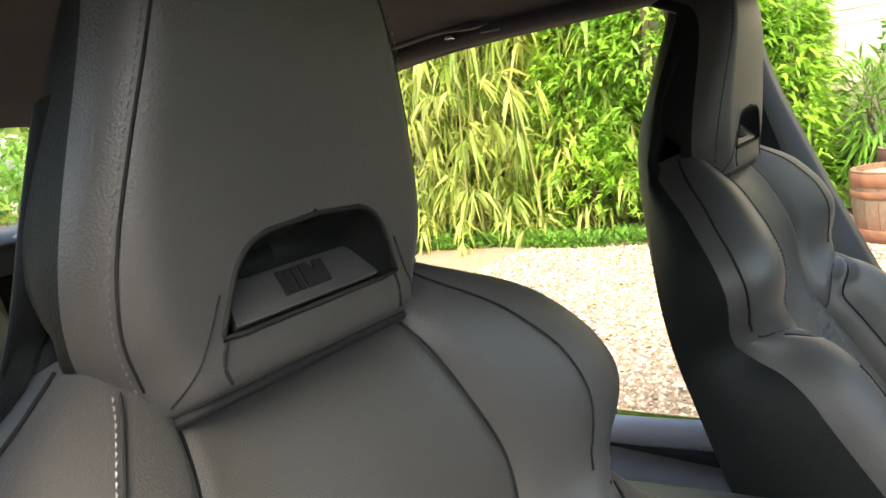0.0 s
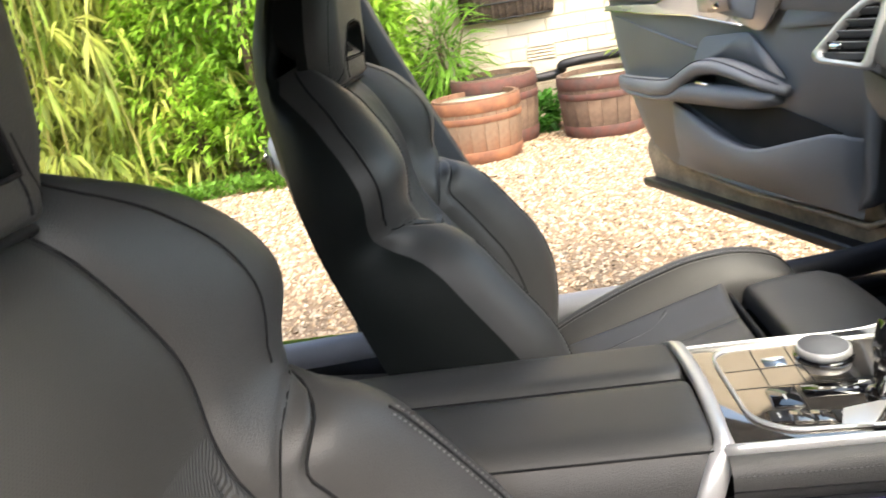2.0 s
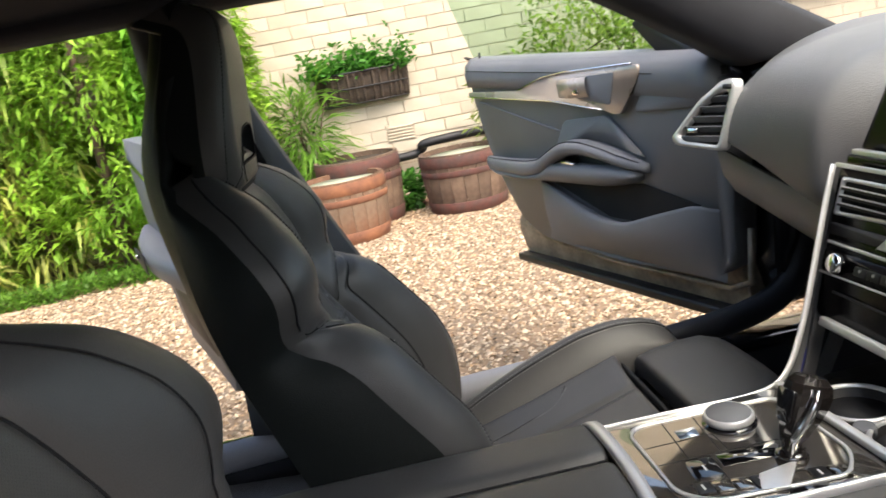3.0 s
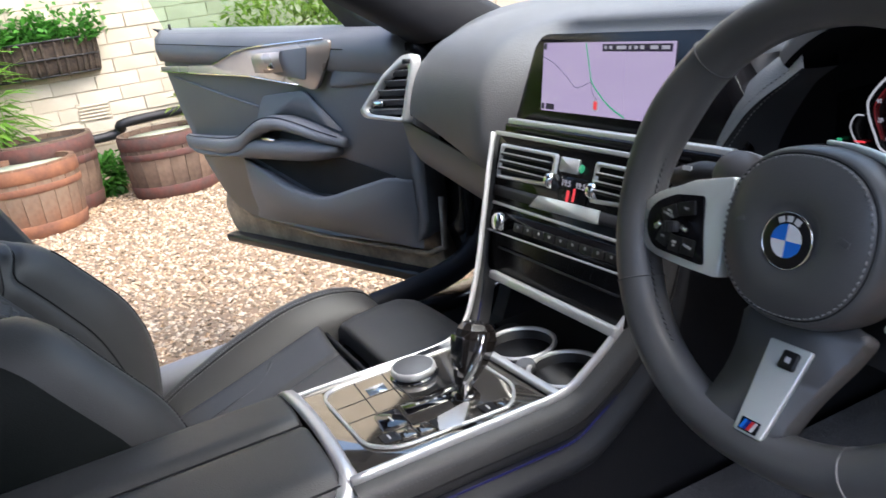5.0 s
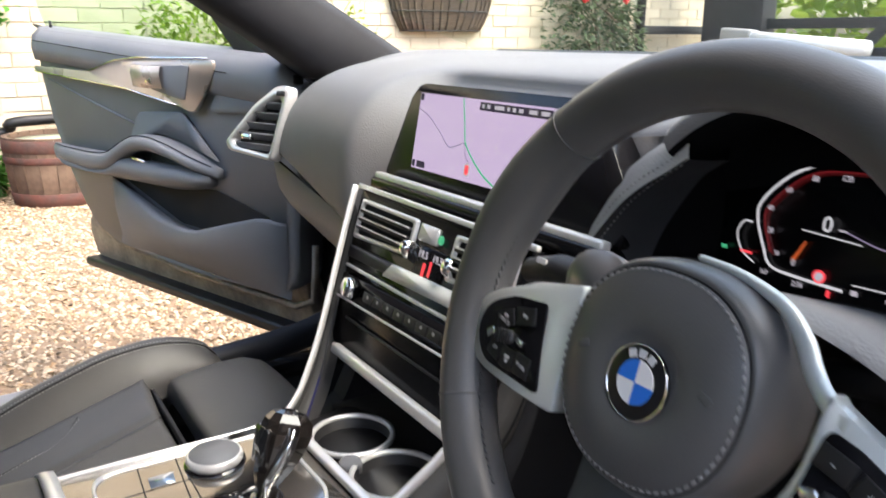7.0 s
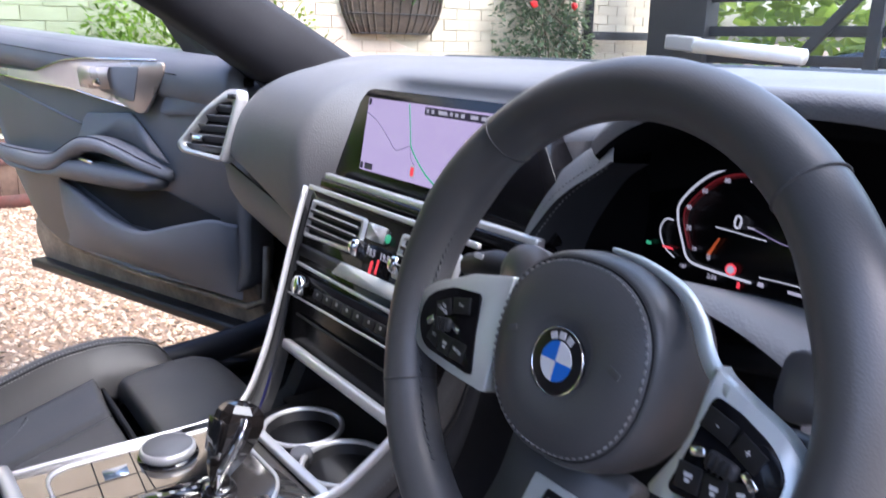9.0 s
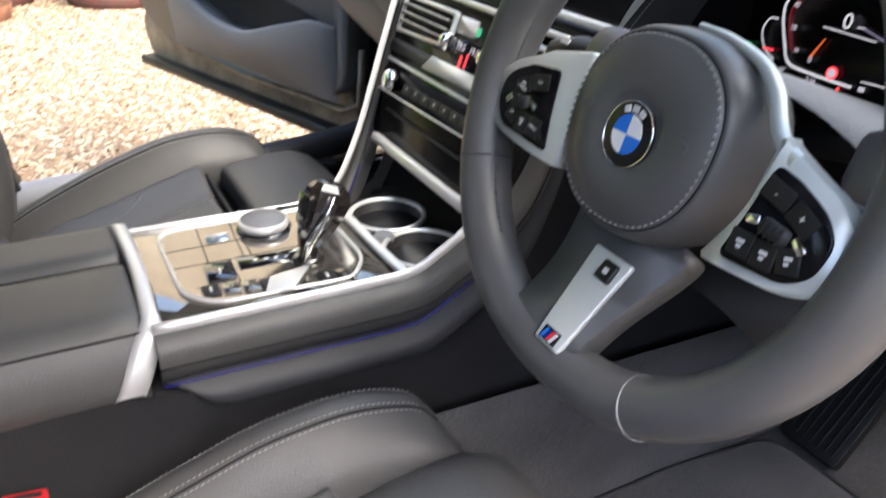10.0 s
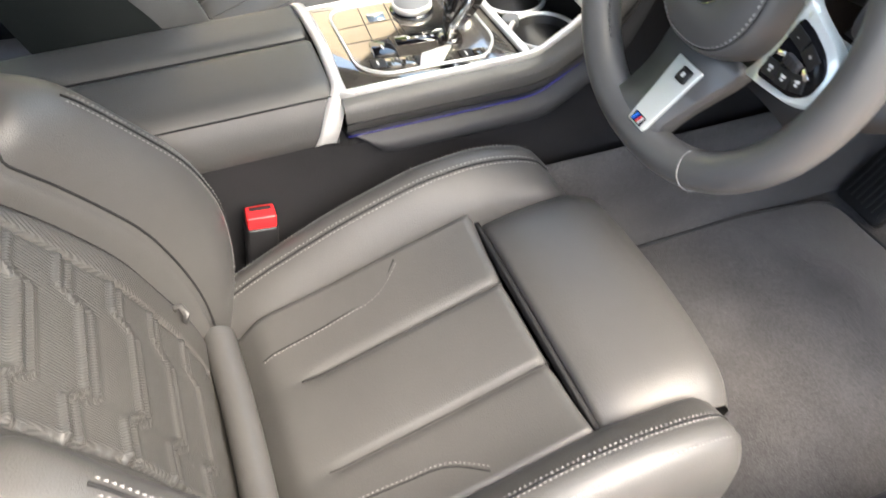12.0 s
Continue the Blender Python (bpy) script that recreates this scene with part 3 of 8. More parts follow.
def seat_cushion(seat):
    """The seat's lower half: insert, thigh support, two side bolsters, plastic base and rails."""
    def surf(u, y):
        z = 0.412 + 0.31 * (y - 0.1) - 0.06 * (y - 0.1) * (0.384 - y) + 0.02 * (abs(u) / 0.155) ** 3
        z -= 0.03 * smooth01((0.115 - y) / 0.06)
        z += 0.0011 * math.sin(31 * u + 2.1 + 9 * y) * math.sin(23 * y + 0.4 - 14 * u)
        z -= 0.006 * math.exp(-((abs(u) - 0.060) / 0.0045) ** 2) * smooth01((y - 0.12) / 0.04) + 0.002 * math.exp(-((abs(u) - 0.060) / 0.018) ** 2)
        return z

    P = [[(u, y, surf(u, y) - (0.012 if j in (0, 60) else 0)) for j, u in enumerate(np.linspace(-0.160, 0.160, 61))] for y in np.linspace(0.035, 0.384, 40)]
    UV = [[(p[0], p[1]) for p in row] for row in P]
    P[-1] = [(x, y, z - 0.02) for x, y, z in P[-1]]
    part("cushion_insert", sheet(P, uv=UV), leather, seat, "grey leather seat insert with pressed seams")
    # front thigh pad
    rows = []
    for y, top, w in ((0.391, 0.470, 0.156), (0.3915, 0.494, 0.161), (0.393, 0.503, 0.163), (0.398, 0.508, 0.165), (0.43, 0.515, 0.166), (0.47, 0.520, 0.166), (0.505, 0.520, 0.166), (0.530, 0.511, 0.165), (0.543, 0.488, 0.162), (0.544, 0.44, 0.156), (0.535, 0.39, 0.15)):
        ring = [(u, y + 0.012 * (1 - (u / w) ** 2) * (1 if y > 0.45 else 0), top - 0.03 * (abs(u) / w) ** 8) for u in np.linspace(-w, w, 31)]
        rows.append(ring)
    part("thigh_support", sheet(rows), leather, seat, "smooth grey leather thigh support")
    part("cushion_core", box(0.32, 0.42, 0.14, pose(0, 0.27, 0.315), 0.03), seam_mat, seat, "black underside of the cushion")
    lines = []
    for side in (-1, 1):
        # side bolster: a padded roll along the cushion
        rows = []
        ys = np.linspace(0.02, 0.530, 36)
        crest = curve_of([(0.0, 0.41), (0.05, 0.43), (0.12, 0.47), (0.23, 0.518), (0.33, 0.552), (0.41, 0.560), (0.47, 0.548), (0.52, 0.52)])
        wide = curve_of([(0.0, 0.06), (0.06, 0.078), (0.2, 0.086), (0.42, 0.086), (0.52, 0.08)])
        inner = 0.152
        for y in ys:
            zc, w = crest(y), wide(y)
            zi = surf(inner, min(y, 0.38)) - 0.01
            prof = [(inner, zi - 0.03), (inner + 0.004, zi + 0.003), (inner + 0.25 * w, zi + 0.55 * (zc - zi)), (inner + 0.52 * w, zc - 0.004), (inner + 0.70 * w, zc),
                    (inner + 0.90 * w, zc - 0.010), (inner + 1.03 * w, zc - 0.04), (inner + 1.04 * w, zc - 0.10), (inner + 0.9 * w, zc - 0.17)]
            tip = smooth01((y - 0.468) / 0.066) ** 2 * 0.75
            cu, cz = inner + 0.45 * w, zc - 0.07
            rows.append([(side * (u + (cu - u) * tip), y, z + (cz - z) * tip) for u, z in spline(prof, 24)])
        part("cushion_bolster", sheet(rows, cap=True), leather, seat, "padded leather side bolster of the cushion")
        for col, off in ((8, 0.0), (9, 0.001), (13, 0.0)):
            lines.append(([(p[0], p[1], p[2] + 0.0008) for p in (rows[i][col] for i in range(3, 33))], (-side * 0.3, 0, 1) if col < 10 else (side * 0.5, 0, 1)))
        lines.append(([(side * x, y, surf(x, y) + 0.001) for x, y in spline([(0.104, 0.10), (0.106, 0.165), (0.108, 0.19), (0.110, 0.213), (0.111, 0.232), (0.117, 0.250), (0.128, 0.265), (0.143, 0.281)], 40)], (0, 0, 1)))
        part("insert_line", tube([(side * x, y, surf(x, y) + 0.0003) for x, y in spline([(0.107, 0.10), (0.109, 0.165), (0.111, 0.19), (0.113, 0.213), (0.1145, 0.231), (0.120, 0.247), (0.131, 0.262), (0.146, 0.277)], 40)], 0.0009, 5), seam_mat, seat, "thin dark seam across the insert")
        seam = tube([tuple((np.array(rows[i][8]) + np.array(rows[i][9])) / 2 + (0, 0, 0.0006)) for i in range(2, 34)], 0.0013, 5)
        part("bolster_seam", seam, seam_mat, seat, "dark stitched seam")
        # plastic valance under the bolster
        part("side_trim", slab(rounded([(-0.06, 0.25), (0.45, 0.25), (0.5, 0.36), (0.46, 0.41), (0.1, 0.37), (-0.05, 0.42)], 0.03),
                               0.02, frame_of((side * 0.262, 0, 0), (0, 1, 0), (0, 0, 1)), 0.004), dark_plastic, seat, "black plastic seat side trim")
        part("seat_rail", box(0.045, 0.6, 0.05, pose(side * 0.19, 0.22, 0.265), 0.006), dark_plastic, seat, "dark metal seat rail")
    # pale roll where cushion and backrest meet
    rows = [[(u, 0.062 + 0.019 * math.cos(a) - 0.004 * (u / 0.15) ** 2, 0.418 + 0.020 * math.sin(a) + 0.012 * (abs(u) / 0.15) ** 3) for a in np.linspace(-0.6, math.pi + 0.6, 15)] for u in np.linspace(-0.150, 0.150, 31)]
    part("rear_roll", sheet(rows), leather, seat, "smooth leather roll at the rear of the cushion")
    part("anchor_loop", tube([(-0.134, 0.02, 0.515), (-0.128, 0.034, 0.523), (-0.120, 0.038, 0.518), (-0.118, 0.034, 0.508)], 0.0042, 8, flat=0.6), leather, seat, "small padded loop beside the bolster")
    # crosswise groove and insert seams
    for u in (-0.060, 0.060):
        part("insert_seam", tube([(u, y, surf(u, y) + 0.0004) for y in np.linspace(0.135, 0.38, 16)], 0.0013, 5), seam_mat, seat, "dark pressed seam")
    part("groove", box(0.318, 0.006, 0.012, pose(0, 0.388, 0.492), 0.002), seam_mat, seat, "dark groove before the thigh support")
    stitched(seat, lines)


def seat_back(seat):
    # perforated upper centre, quilted lower centre
    part("upper_panel", back_panel(lambda w: (-seam_u(w), seam_u(w)), 0.03, -0.205, 40, 40), leather_perf, seat, "perforated leather upper backrest")
    part("lower_panel", back_panel(lambda w: (-seam_u(w), seam_u(w)), -0.205, -0.63, 80, 150, extra=quilt), leather_weave, seat, "quilted leather lower backrest with hexagonal ribs")
    shell_w = curve_of([(0.202, 0.05), (0.187, 0.066), (0.15, 0.082), (0.12, 0.090), (0.08, 0.098), (0.03, 0.112), (0.0, 0.128), (-0.06, 0.178), (-0.12, 0.225), (-0.2, 0.252), (-0.35, 0.262), (-0.5, 0.262), (-0.66, 0.235)])
    shell_d = curve_of([(0.202, 0.054), (0.185, 0.042), (0.165, 0.024), (0.12, -0.012), (0.085, -0.045), (0.05, -0.070), (0.0, -0.088), (-0.06, -0.095), (-0.17, -0.105), (-0.35, -0.112), (-0.5, -0.11), (-0.66, -0.09)])
    lines = []
    for side in (-1, 1):
        part("shoulder_bolster", back_panel(lambda w: (side * seam_u(w), side * half_w(w)), 0.012, -0.213, 28, 36), leather, seat, "padded leather shoulder bolster")
        part("back_band", back_panel(lambda w: (side * seam_u(w), side * band_u(w)), -0.211, -0.63, 20, 60), leather, seat, "narrow leather band beside the centre panel")
        edge = [on_back(side * band_u(w), w, back_depth(side * band_u(w), w) + 0.001) for w in np.linspace(-0.222, -0.6, 60)]
        part("band_seam", tube(edge, 0.0014, 6), seam_mat, seat, "dark seam inside the side bolster")
        part("back_bolster", back_panel(lambda w: (side * band_u(w), side * half_w(w)), -0.212, -0.63, 28, 50, fold=0.003), leather, seat, "padded leather side bolster of the backrest")
        seam = [on_back(side * seam_u(w), w, back_depth(side * seam_u(w), w) + 0.0005) for w in np.linspace(-0.02, -0.6, 60)]
        part("panel_seam", tube(seam, 0.0017, 5), seam_mat, seat, "dark seam beside the centre panel")
        # double stitched seam along the lower bolster's crest
        for off in (-0.006, 0.006):
            pts = [on_back(side * (seam_u(w) + 0.60 * (half_w(w) - seam_u(w)) + off), w, back_depth(side * (seam_u(w) + 0.60 * (half_w(w) - seam_u(w)) + off), w) + 0.0006) for w in np.linspace(-0.285, -0.6, 60)]
            lines.append((pts, S_N))
        pts = [on_back(side * (seam_u(w) + 0.60 * (half_w(w) - seam_u(w))), w, back_depth(side * (seam_u(w) + 0.60 * (half_w(w) - seam_u(w))), w) + 0.0004) for w in np.linspace(-0.28, -0.6, 50)]
        part("bolster_seam", tube(pts, 0.0015, 5), seam_mat, seat, "dark stitched seam")
        if side > 0:
            pts = [on_back(band_u(w) - 0.006, w, back_depth(band_u(w) - 0.006, w) + 0.0008) for w in np.linspace(-0.345, -0.56, 50)]
            lines.append((pts, S_N))
        part("fold_line", tube([on_back(side * u, w, back_depth(side * u, w) + 0.0004) for u, w in FOLD[2:]], 0.0011, 5), seam_mat, seat, "dark fold below the shoulder")
        # stitched seam over the shoulder
        pts = [on_back(side * u, w, back_depth(side * u, w) + 0.0008) for u, w in spline([(0.116, -0.016), (0.124, -0.028), (0.140, -0.048), (0.160, -0.075), (0.178, -0.11), (0.185, -0.15), (0.18, -0.2)], 50)]
        if side > 0:
            lines.append((pts, S_N))
        part("shoulder_line", tube([p + np.array((-side * 0.004, 0, 0)) for p in pts], 0.0009, 5), seam_mat, seat, "thin dark seam over the shoulder")
        # piping round the shoulder
        pts = [on_back(side * (half_w(w) - 0.005), w, back_depth(side * (half_w(w) - 0.005), w) + 0.0006) for w in np.linspace(0.006, -0.20, 40)]
        part("shoulder_seam", tube(pts, 0.0016, 5), seam_mat, seat, "dark piped seam along the shoulder")
        # leather flank between face and shell, its shade put into the colour
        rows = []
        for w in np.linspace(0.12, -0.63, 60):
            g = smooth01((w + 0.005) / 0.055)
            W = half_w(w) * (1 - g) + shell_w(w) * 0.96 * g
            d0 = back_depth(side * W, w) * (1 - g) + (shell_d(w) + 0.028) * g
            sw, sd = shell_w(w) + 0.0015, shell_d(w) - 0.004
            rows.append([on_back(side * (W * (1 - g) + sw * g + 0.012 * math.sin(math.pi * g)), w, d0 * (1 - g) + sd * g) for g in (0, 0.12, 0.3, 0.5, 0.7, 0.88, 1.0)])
        part("flank", sheet(rows), shaded_leather, seat, "leather flank of the backrest, coloured dark for its shade")
    stitched(seat, lines)
    # hard back shell, running up behind the head restraint
    back = []
    ws = np.linspace(0.199, -0.66, 46)
    for w in ws:
        W, d = shell_w(w), shell_d(w)
        ring = []
        for j in range(33):
            f = -1 + 2 * j / 32
            ring.append(on_back(W * f, w, d - 0.045 * (1 - abs(f) ** 3.0)))
        inner = [on_back(W * f, w, d + 0.012 * (1 - abs(f) ** 6)) for f in np.linspace(0.995, -0.995, 17)]
        back.append(ring + inner)
    part("back_shell", sheet(back, closed_u=True, cap=True), shell_plastic, seat, "black moulded shell at the back of the seat")
    # line where the shell's head part meets the lower part
    pts = [on_back(shell_w(0.045) * f * 1.004, 0.045, shell_d(0.045) + 0.004 - 0.047 * (1 - abs(f) ** 3)) for f in np.linspace(-0.97, 0.97, 25)]
    part("shell_joint", tube(pts, 0.002, 5), seam_mat, seat, "dark joint line across the shell")


def head_restraint(seat):
    """The fixed head restraint with its recess and badge plate."""
    hw = curve_of([(-0.036, 0.092), (-0.02, 0.112), (0.0, 0.122), (0.02, 0.124), (0.06, 0.116), (0.108, 0.100), (0.150, 0.085), (0.179, 0.073), (0.197, 0.056), (0.206, 0.04)])
    seam_f = curve_of([(-0.03, 0.96), (0.0, 0.93), (0.03, 0.91), (0.08, 0.88), (0.14, 0.84), (0.19, 0.80)])
    hd = curve_of([(-0.038, -0.004), (-0.02, 0.007), (0.0, 0.017), (0.03, 0.032), (0.06, 0.048), (0.10, 0.070), (0.133, 0.086), (0.162, 0.094), (0.181, 0.086), (0.195, 0.064), (0.206, 0.034)])
    # opening of the recess, wider below
    O_LO, O_HI = -0.013, 0.029
    ow = lambda w: (0.067 - 0.017 * (w - O_LO) / (O_HI - O_LO)) * (1 - min(1.0, max(0.0, (w - O_LO) / (O_HI - O_LO))) ** 7) ** 0.3 + 0.0004

    def face(u, w):
        W = hw(w)
        f = min(1.0, abs(u) / W)
        d = hd(w) - 0.006 * f * f
        edge = (f - 0.74) / 0.26
        if edge > 0:
            d -= 0.042 * (1 - math.sqrt(max(0.0, 1 - edge * edge)))
        return d

    ws = np.concatenate([[-0.038, -0.036], np.linspace(-0.033, O_LO, 4), np.linspace(O_LO + 0.002, O_HI - 0.001, 30), np.linspace(O_HI, 0.202, 36)])
    us = np.linspace(-1, 1, 161)
    bm = bmesh.new()
    V = {}
    for i, w in enumerate(ws):
        for j, f in enumerate(us):
            u = f * hw(w)
            V[i, j] = bm.verts.new(on_back(u, w, face(u, w) - (0.012 if i == 0 else 0.003 if i == 1 else 0)))
    for i in range(len(ws) - 1):
        wm = (ws[i] + ws[i + 1]) / 2
        for j in range(len(us) - 1):
            um = (us[j] + us[j + 1]) / 2 * hw(wm)
            if O_LO < wm < O_HI and abs(um) < ow(wm):
                continue
            bm.faces.new((V[i, j], V[i, j + 1], V[i + 1, j + 1], V[i + 1, j]))
    # cheeks and back of the pad; the cheeks' shade is in their colour
    part("head_restraint", bm, leather, seat, "large leather head restraint pad")
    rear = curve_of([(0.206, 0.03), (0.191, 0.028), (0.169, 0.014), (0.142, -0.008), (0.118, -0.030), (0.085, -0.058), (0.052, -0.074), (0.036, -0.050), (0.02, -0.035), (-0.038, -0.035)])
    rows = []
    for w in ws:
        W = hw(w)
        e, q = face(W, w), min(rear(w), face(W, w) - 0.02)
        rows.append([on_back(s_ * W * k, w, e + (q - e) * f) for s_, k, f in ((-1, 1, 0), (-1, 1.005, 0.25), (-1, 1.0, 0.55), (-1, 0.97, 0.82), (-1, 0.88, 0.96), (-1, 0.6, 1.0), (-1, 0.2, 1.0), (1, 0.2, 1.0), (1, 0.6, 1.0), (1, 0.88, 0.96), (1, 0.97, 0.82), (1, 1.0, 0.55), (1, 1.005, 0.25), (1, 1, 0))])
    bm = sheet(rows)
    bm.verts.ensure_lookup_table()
    part("head_restraint_back", bm, shaded_leather, seat, "leather cheeks and rear of the head restraint, coloured dark for their shade")
    bm = sheet([[on_back(f * hw(-0.038), -0.038, face(f * hw(-0.038), -0.038) - 0.012) for f in us[::3]], [on_back(f * hw(-0.038) * 0.98, -0.04, -0.055) for f in us[::3]]])
    part("head_restraint_underside", bm, leather, seat, "leather underside of the head restraint")
    # black tube that paints the shadow gap below the pad
    shade_run = [on_back(f * hw(-0.038) * 1.01, -0.0385, face(f * hw(-0.038), -0.038) - 0.011) for f in us[::4]]
    part("lower_piping", tube(shade_run, 0.0042, 8), seam_mat, seat, "black line standing in for shade under the head restraint")
    # recess walls and floor, with the hollow's shade painted in
    loop = []
    for w in np.linspace(O_LO, O_HI, 24):
        loop.append((ow(w), w))
    for f in np.linspace(0.8, -0.8, 7):
        loop.append((ow(O_HI) * f, O_HI + 0.001))
    for w in np.linspace(O_HI, O_LO, 24):
        loop.append((-ow(w), w))
    for f in np.linspace(-0.8, 0.8, 7):
        loop.append((ow(O_LO) * f, O_LO - 0.001))
    WM = (O_LO + O_HI) / 2
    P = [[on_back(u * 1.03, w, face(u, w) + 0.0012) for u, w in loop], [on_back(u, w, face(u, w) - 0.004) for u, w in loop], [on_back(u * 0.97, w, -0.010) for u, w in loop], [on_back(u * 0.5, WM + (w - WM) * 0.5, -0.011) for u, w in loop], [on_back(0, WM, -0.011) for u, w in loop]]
    part("recess", sheet(P, closed_u=True), shaded_leather, seat, "recess in the head restraint, coloured dark for its shade")
    rim = tube([on_back(u * 1.02, w, face(u, w) - 0.0002) for u, w in loop], 0.0016, 8, closed=True)
    part("recess_rim", rim, seam_mat, seat, "dark edge round the recess")
    # creases that bound the soft lip below the recess, and the dark gap under the pad
    for side in (-1, 1):
        pts = [on_back(side * u, w, face(side * u, w) + 0.0002) for u, w in spline([(0.066, -0.0135), (0.069, -0.020), (0.070, -0.027), (0.068, -0.034)], 10)]
        part("lip_crease", tube(pts, 0.0011, 5), seam_mat, seat, "crease beside the soft lip")
        pts = [on_back(side * u, w, face(side * u, w) + 0.0002) for u, w in spline([(0.068, 0.006), (0.076, -0.010), (0.084, -0.022), (0.094, -0.032)], 10)]
        part("lip_crease", tube(pts, 0.0006, 5), seam_mat, seat, "fine crease beside the soft lip")
    PLATE = frame_of(on_back(0.003, 0.003, 0.004), (-1, 0, 0), S_UP * 0.034 - S_N * 0.012)
    plate = slab(rounded([(-0.056, -0.014), (0.056, -0.014), (0.047, 0.011), (-0.047, 0.011)], 0.003), 0.006,
                 PLATE, 0.001)
    pl = part("badge_plate", plate, leather, seat, "grey badge plate with a dark emblem")
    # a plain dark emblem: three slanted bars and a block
    bmx = bmesh.new()
    for k in range(3):
        x0 = -0.017 + 0.0055 * k
        slab([(x0, -0.001), (x0 + 0.0042, -0.001), (x0 + 0.0072, 0.014), (x0 + 0.003, 0.014)], 0.0012, PLATE @ pose(0, -0.0065, 0.0013), into=bmx)
    slab([(0.0, -0.001), (0.0185, -0.001), (0.0215, 0.014), (0.0145, 0.014), (0.0115, 0.008), (0.0095, 0.014), (0.003, 0.014)], 0.0012, PLATE @ pose(0, -0.0065, 0.0013), into=bmx)
    em = part("emblem", bmx, seam_mat, pl, "black three-bar emblem", smooth=False)
    # seams up the pad
    lines = []
    for side in (-1, 1):
        pts, nr = [], []
        for w in np.linspace(-0.020, 0.186, 40):
            u = side * hw(w) * seam_f(w)
            pts.append(on_back(u, w, face(u, w) + 0.0004))
        part("pad_seam", tube(pts, 0.0009, 5), seam_mat, seat, "dark seam up the head restraint")
        lines.append(([p + np.array((side * 0.004, 0, 0)) for p in pts], S_N))
    stitched(seat, lines, dark_stitch, label="grey stitching")


def front_seat(at, label):
    seat = thing("front_seat", label, "car seat", "front seats", (0, 0, 0))
    seat_cushion(seat)
    seat_back(seat)
    head_restraint(seat)
    seat.location = at
    return seat


seat_driver = front_seat((0.425, 0.0, 0.0), "grey leather sports seat with stitched bolsters, behind the steering wheel")
seat_passenger = copy_thing(seat_driver, pose(-0.354, 0.057, 0.0))
seat_passenger["label"] = "grey leather sports seat with stitched bolsters, beside the open door"
for o in seat_passenger.children:
    if o.name.startswith("thigh_support"):
        o.location = (0, 0.018, 0.012)
# sewn tag on the outer bolster
tag = part("fabric_tag", slab([(-0.006, -0.009), (0.006, -0.009), (0.006, 0.009), (-0.006, 0.009)], 0.001, frame_of(on_back(0.196, -0.226, back_depth(0.196, -0.226) + 0.004), (0.8, 0, 0.2), S_UP)), red_plastic, seat_driver, "small red and blue fabric tag", smooth=False)
part("tag_bar", slab([(-0.006, -0.009), (-0.001, -0.009), (-0.001, 0.009), (-0.006, 0.009)], 0.0005, frame_of(on_back(0.196, -0.226, back_depth(0.196, -0.226) + 0.005), (0.8, 0, 0.2), S_UP)), blue_paint, tag, "blue bar of the tag", smooth=False)


# ---- dashboard ----
def dash_profile(x):
    """The dashboard's cross-section (y, z) at x, from the windscreen back to the cabin and under."""
    a = abs(x)
    mid = smooth01((0.235 - a) / 0.05)
    drop = 0.5 * max(0.0, a - 0.45)
    low = 0.775 + 0.085 * smooth01((a - 0.24) / 0.30)
    back = 0.075 * mid
    if x > 0:
        back = 0.075 + 0.075 * smooth01((x - 0.20) / 0.04) * smooth01((0.67 - x) / 0.05)
        low = 0.775
    edge = lambda y: drop * smooth01((0.98 - y) / 0.30)
    end_y = 1.335 - 0.10 * (x / 0.7) ** 2
    pts = [(end_y, 1.003), (1.15, 1.007), (1.0, 1.006 - edge(1.0)), (0.88, 1.003 - edge(0.88)), (0.79 + back * 0.3, 0.993 - edge(0.79)), (0.725 + back, 0.972 - edge(0.72)), (0.688 + back, 0.94 - edge(0.69) * 0.9),
           (0.668 + back, 0.895 - edge(0.67) * 0.55), (0.664 + back, (0.86 + low) / 2), (0.676 + back, low + 0.012), (0.70 + back, low - 0.006), (0.78, low - 0.03), (0.95, low - 0.05)]
    return spline(pts, 46)


dash = thing("dashboard", "grey leather dashboard with central screen, vents and instrument display", "dashboard")
xs = np.concatenate([[-0.668, -0.664], np.linspace(-0.655, 0.655, 62), [0.664, 0.668]])
rows = []
for k, x in enumerate(xs):
    pr = dash_profile(x)
    c = np.mean(pr, axis=0)
    f = 0.93 if k in (0, len(xs) - 1) else 0.985 if k in (1, len(xs) - 2) else 1.0
    rows.append([(x, c[0] + (p[0] - c[0]) * f, c[1] + (p[1] - c[1]) * f) for p in pr])
part("dash_body", sheet(rows, closed_u=False, cap=True), leather_dash, dash, "grained grey leather dash covering")
# seam lines across the top and along the glovebox
pts = [(x, 0.985 - 1.12 * x + 0.6 * max(0, -x) ** 2, 1.0072) for x in np.linspace(0.13, -0.10, 20)]
part("dash_seam", tube(pts, 0.0014, 5), seam_mat, dash, "dark seam across the dash top")
pts = [(-0.62 + 0.25 * t, 0.90 + 0.12 * t, 0.985 + 0.008 * t) for t in np.linspace(0, 1, 8)]
part("dash_seam", tube(pts, 0.0012, 5), seam_mat, dash, "dark seam at the end of the dash top")
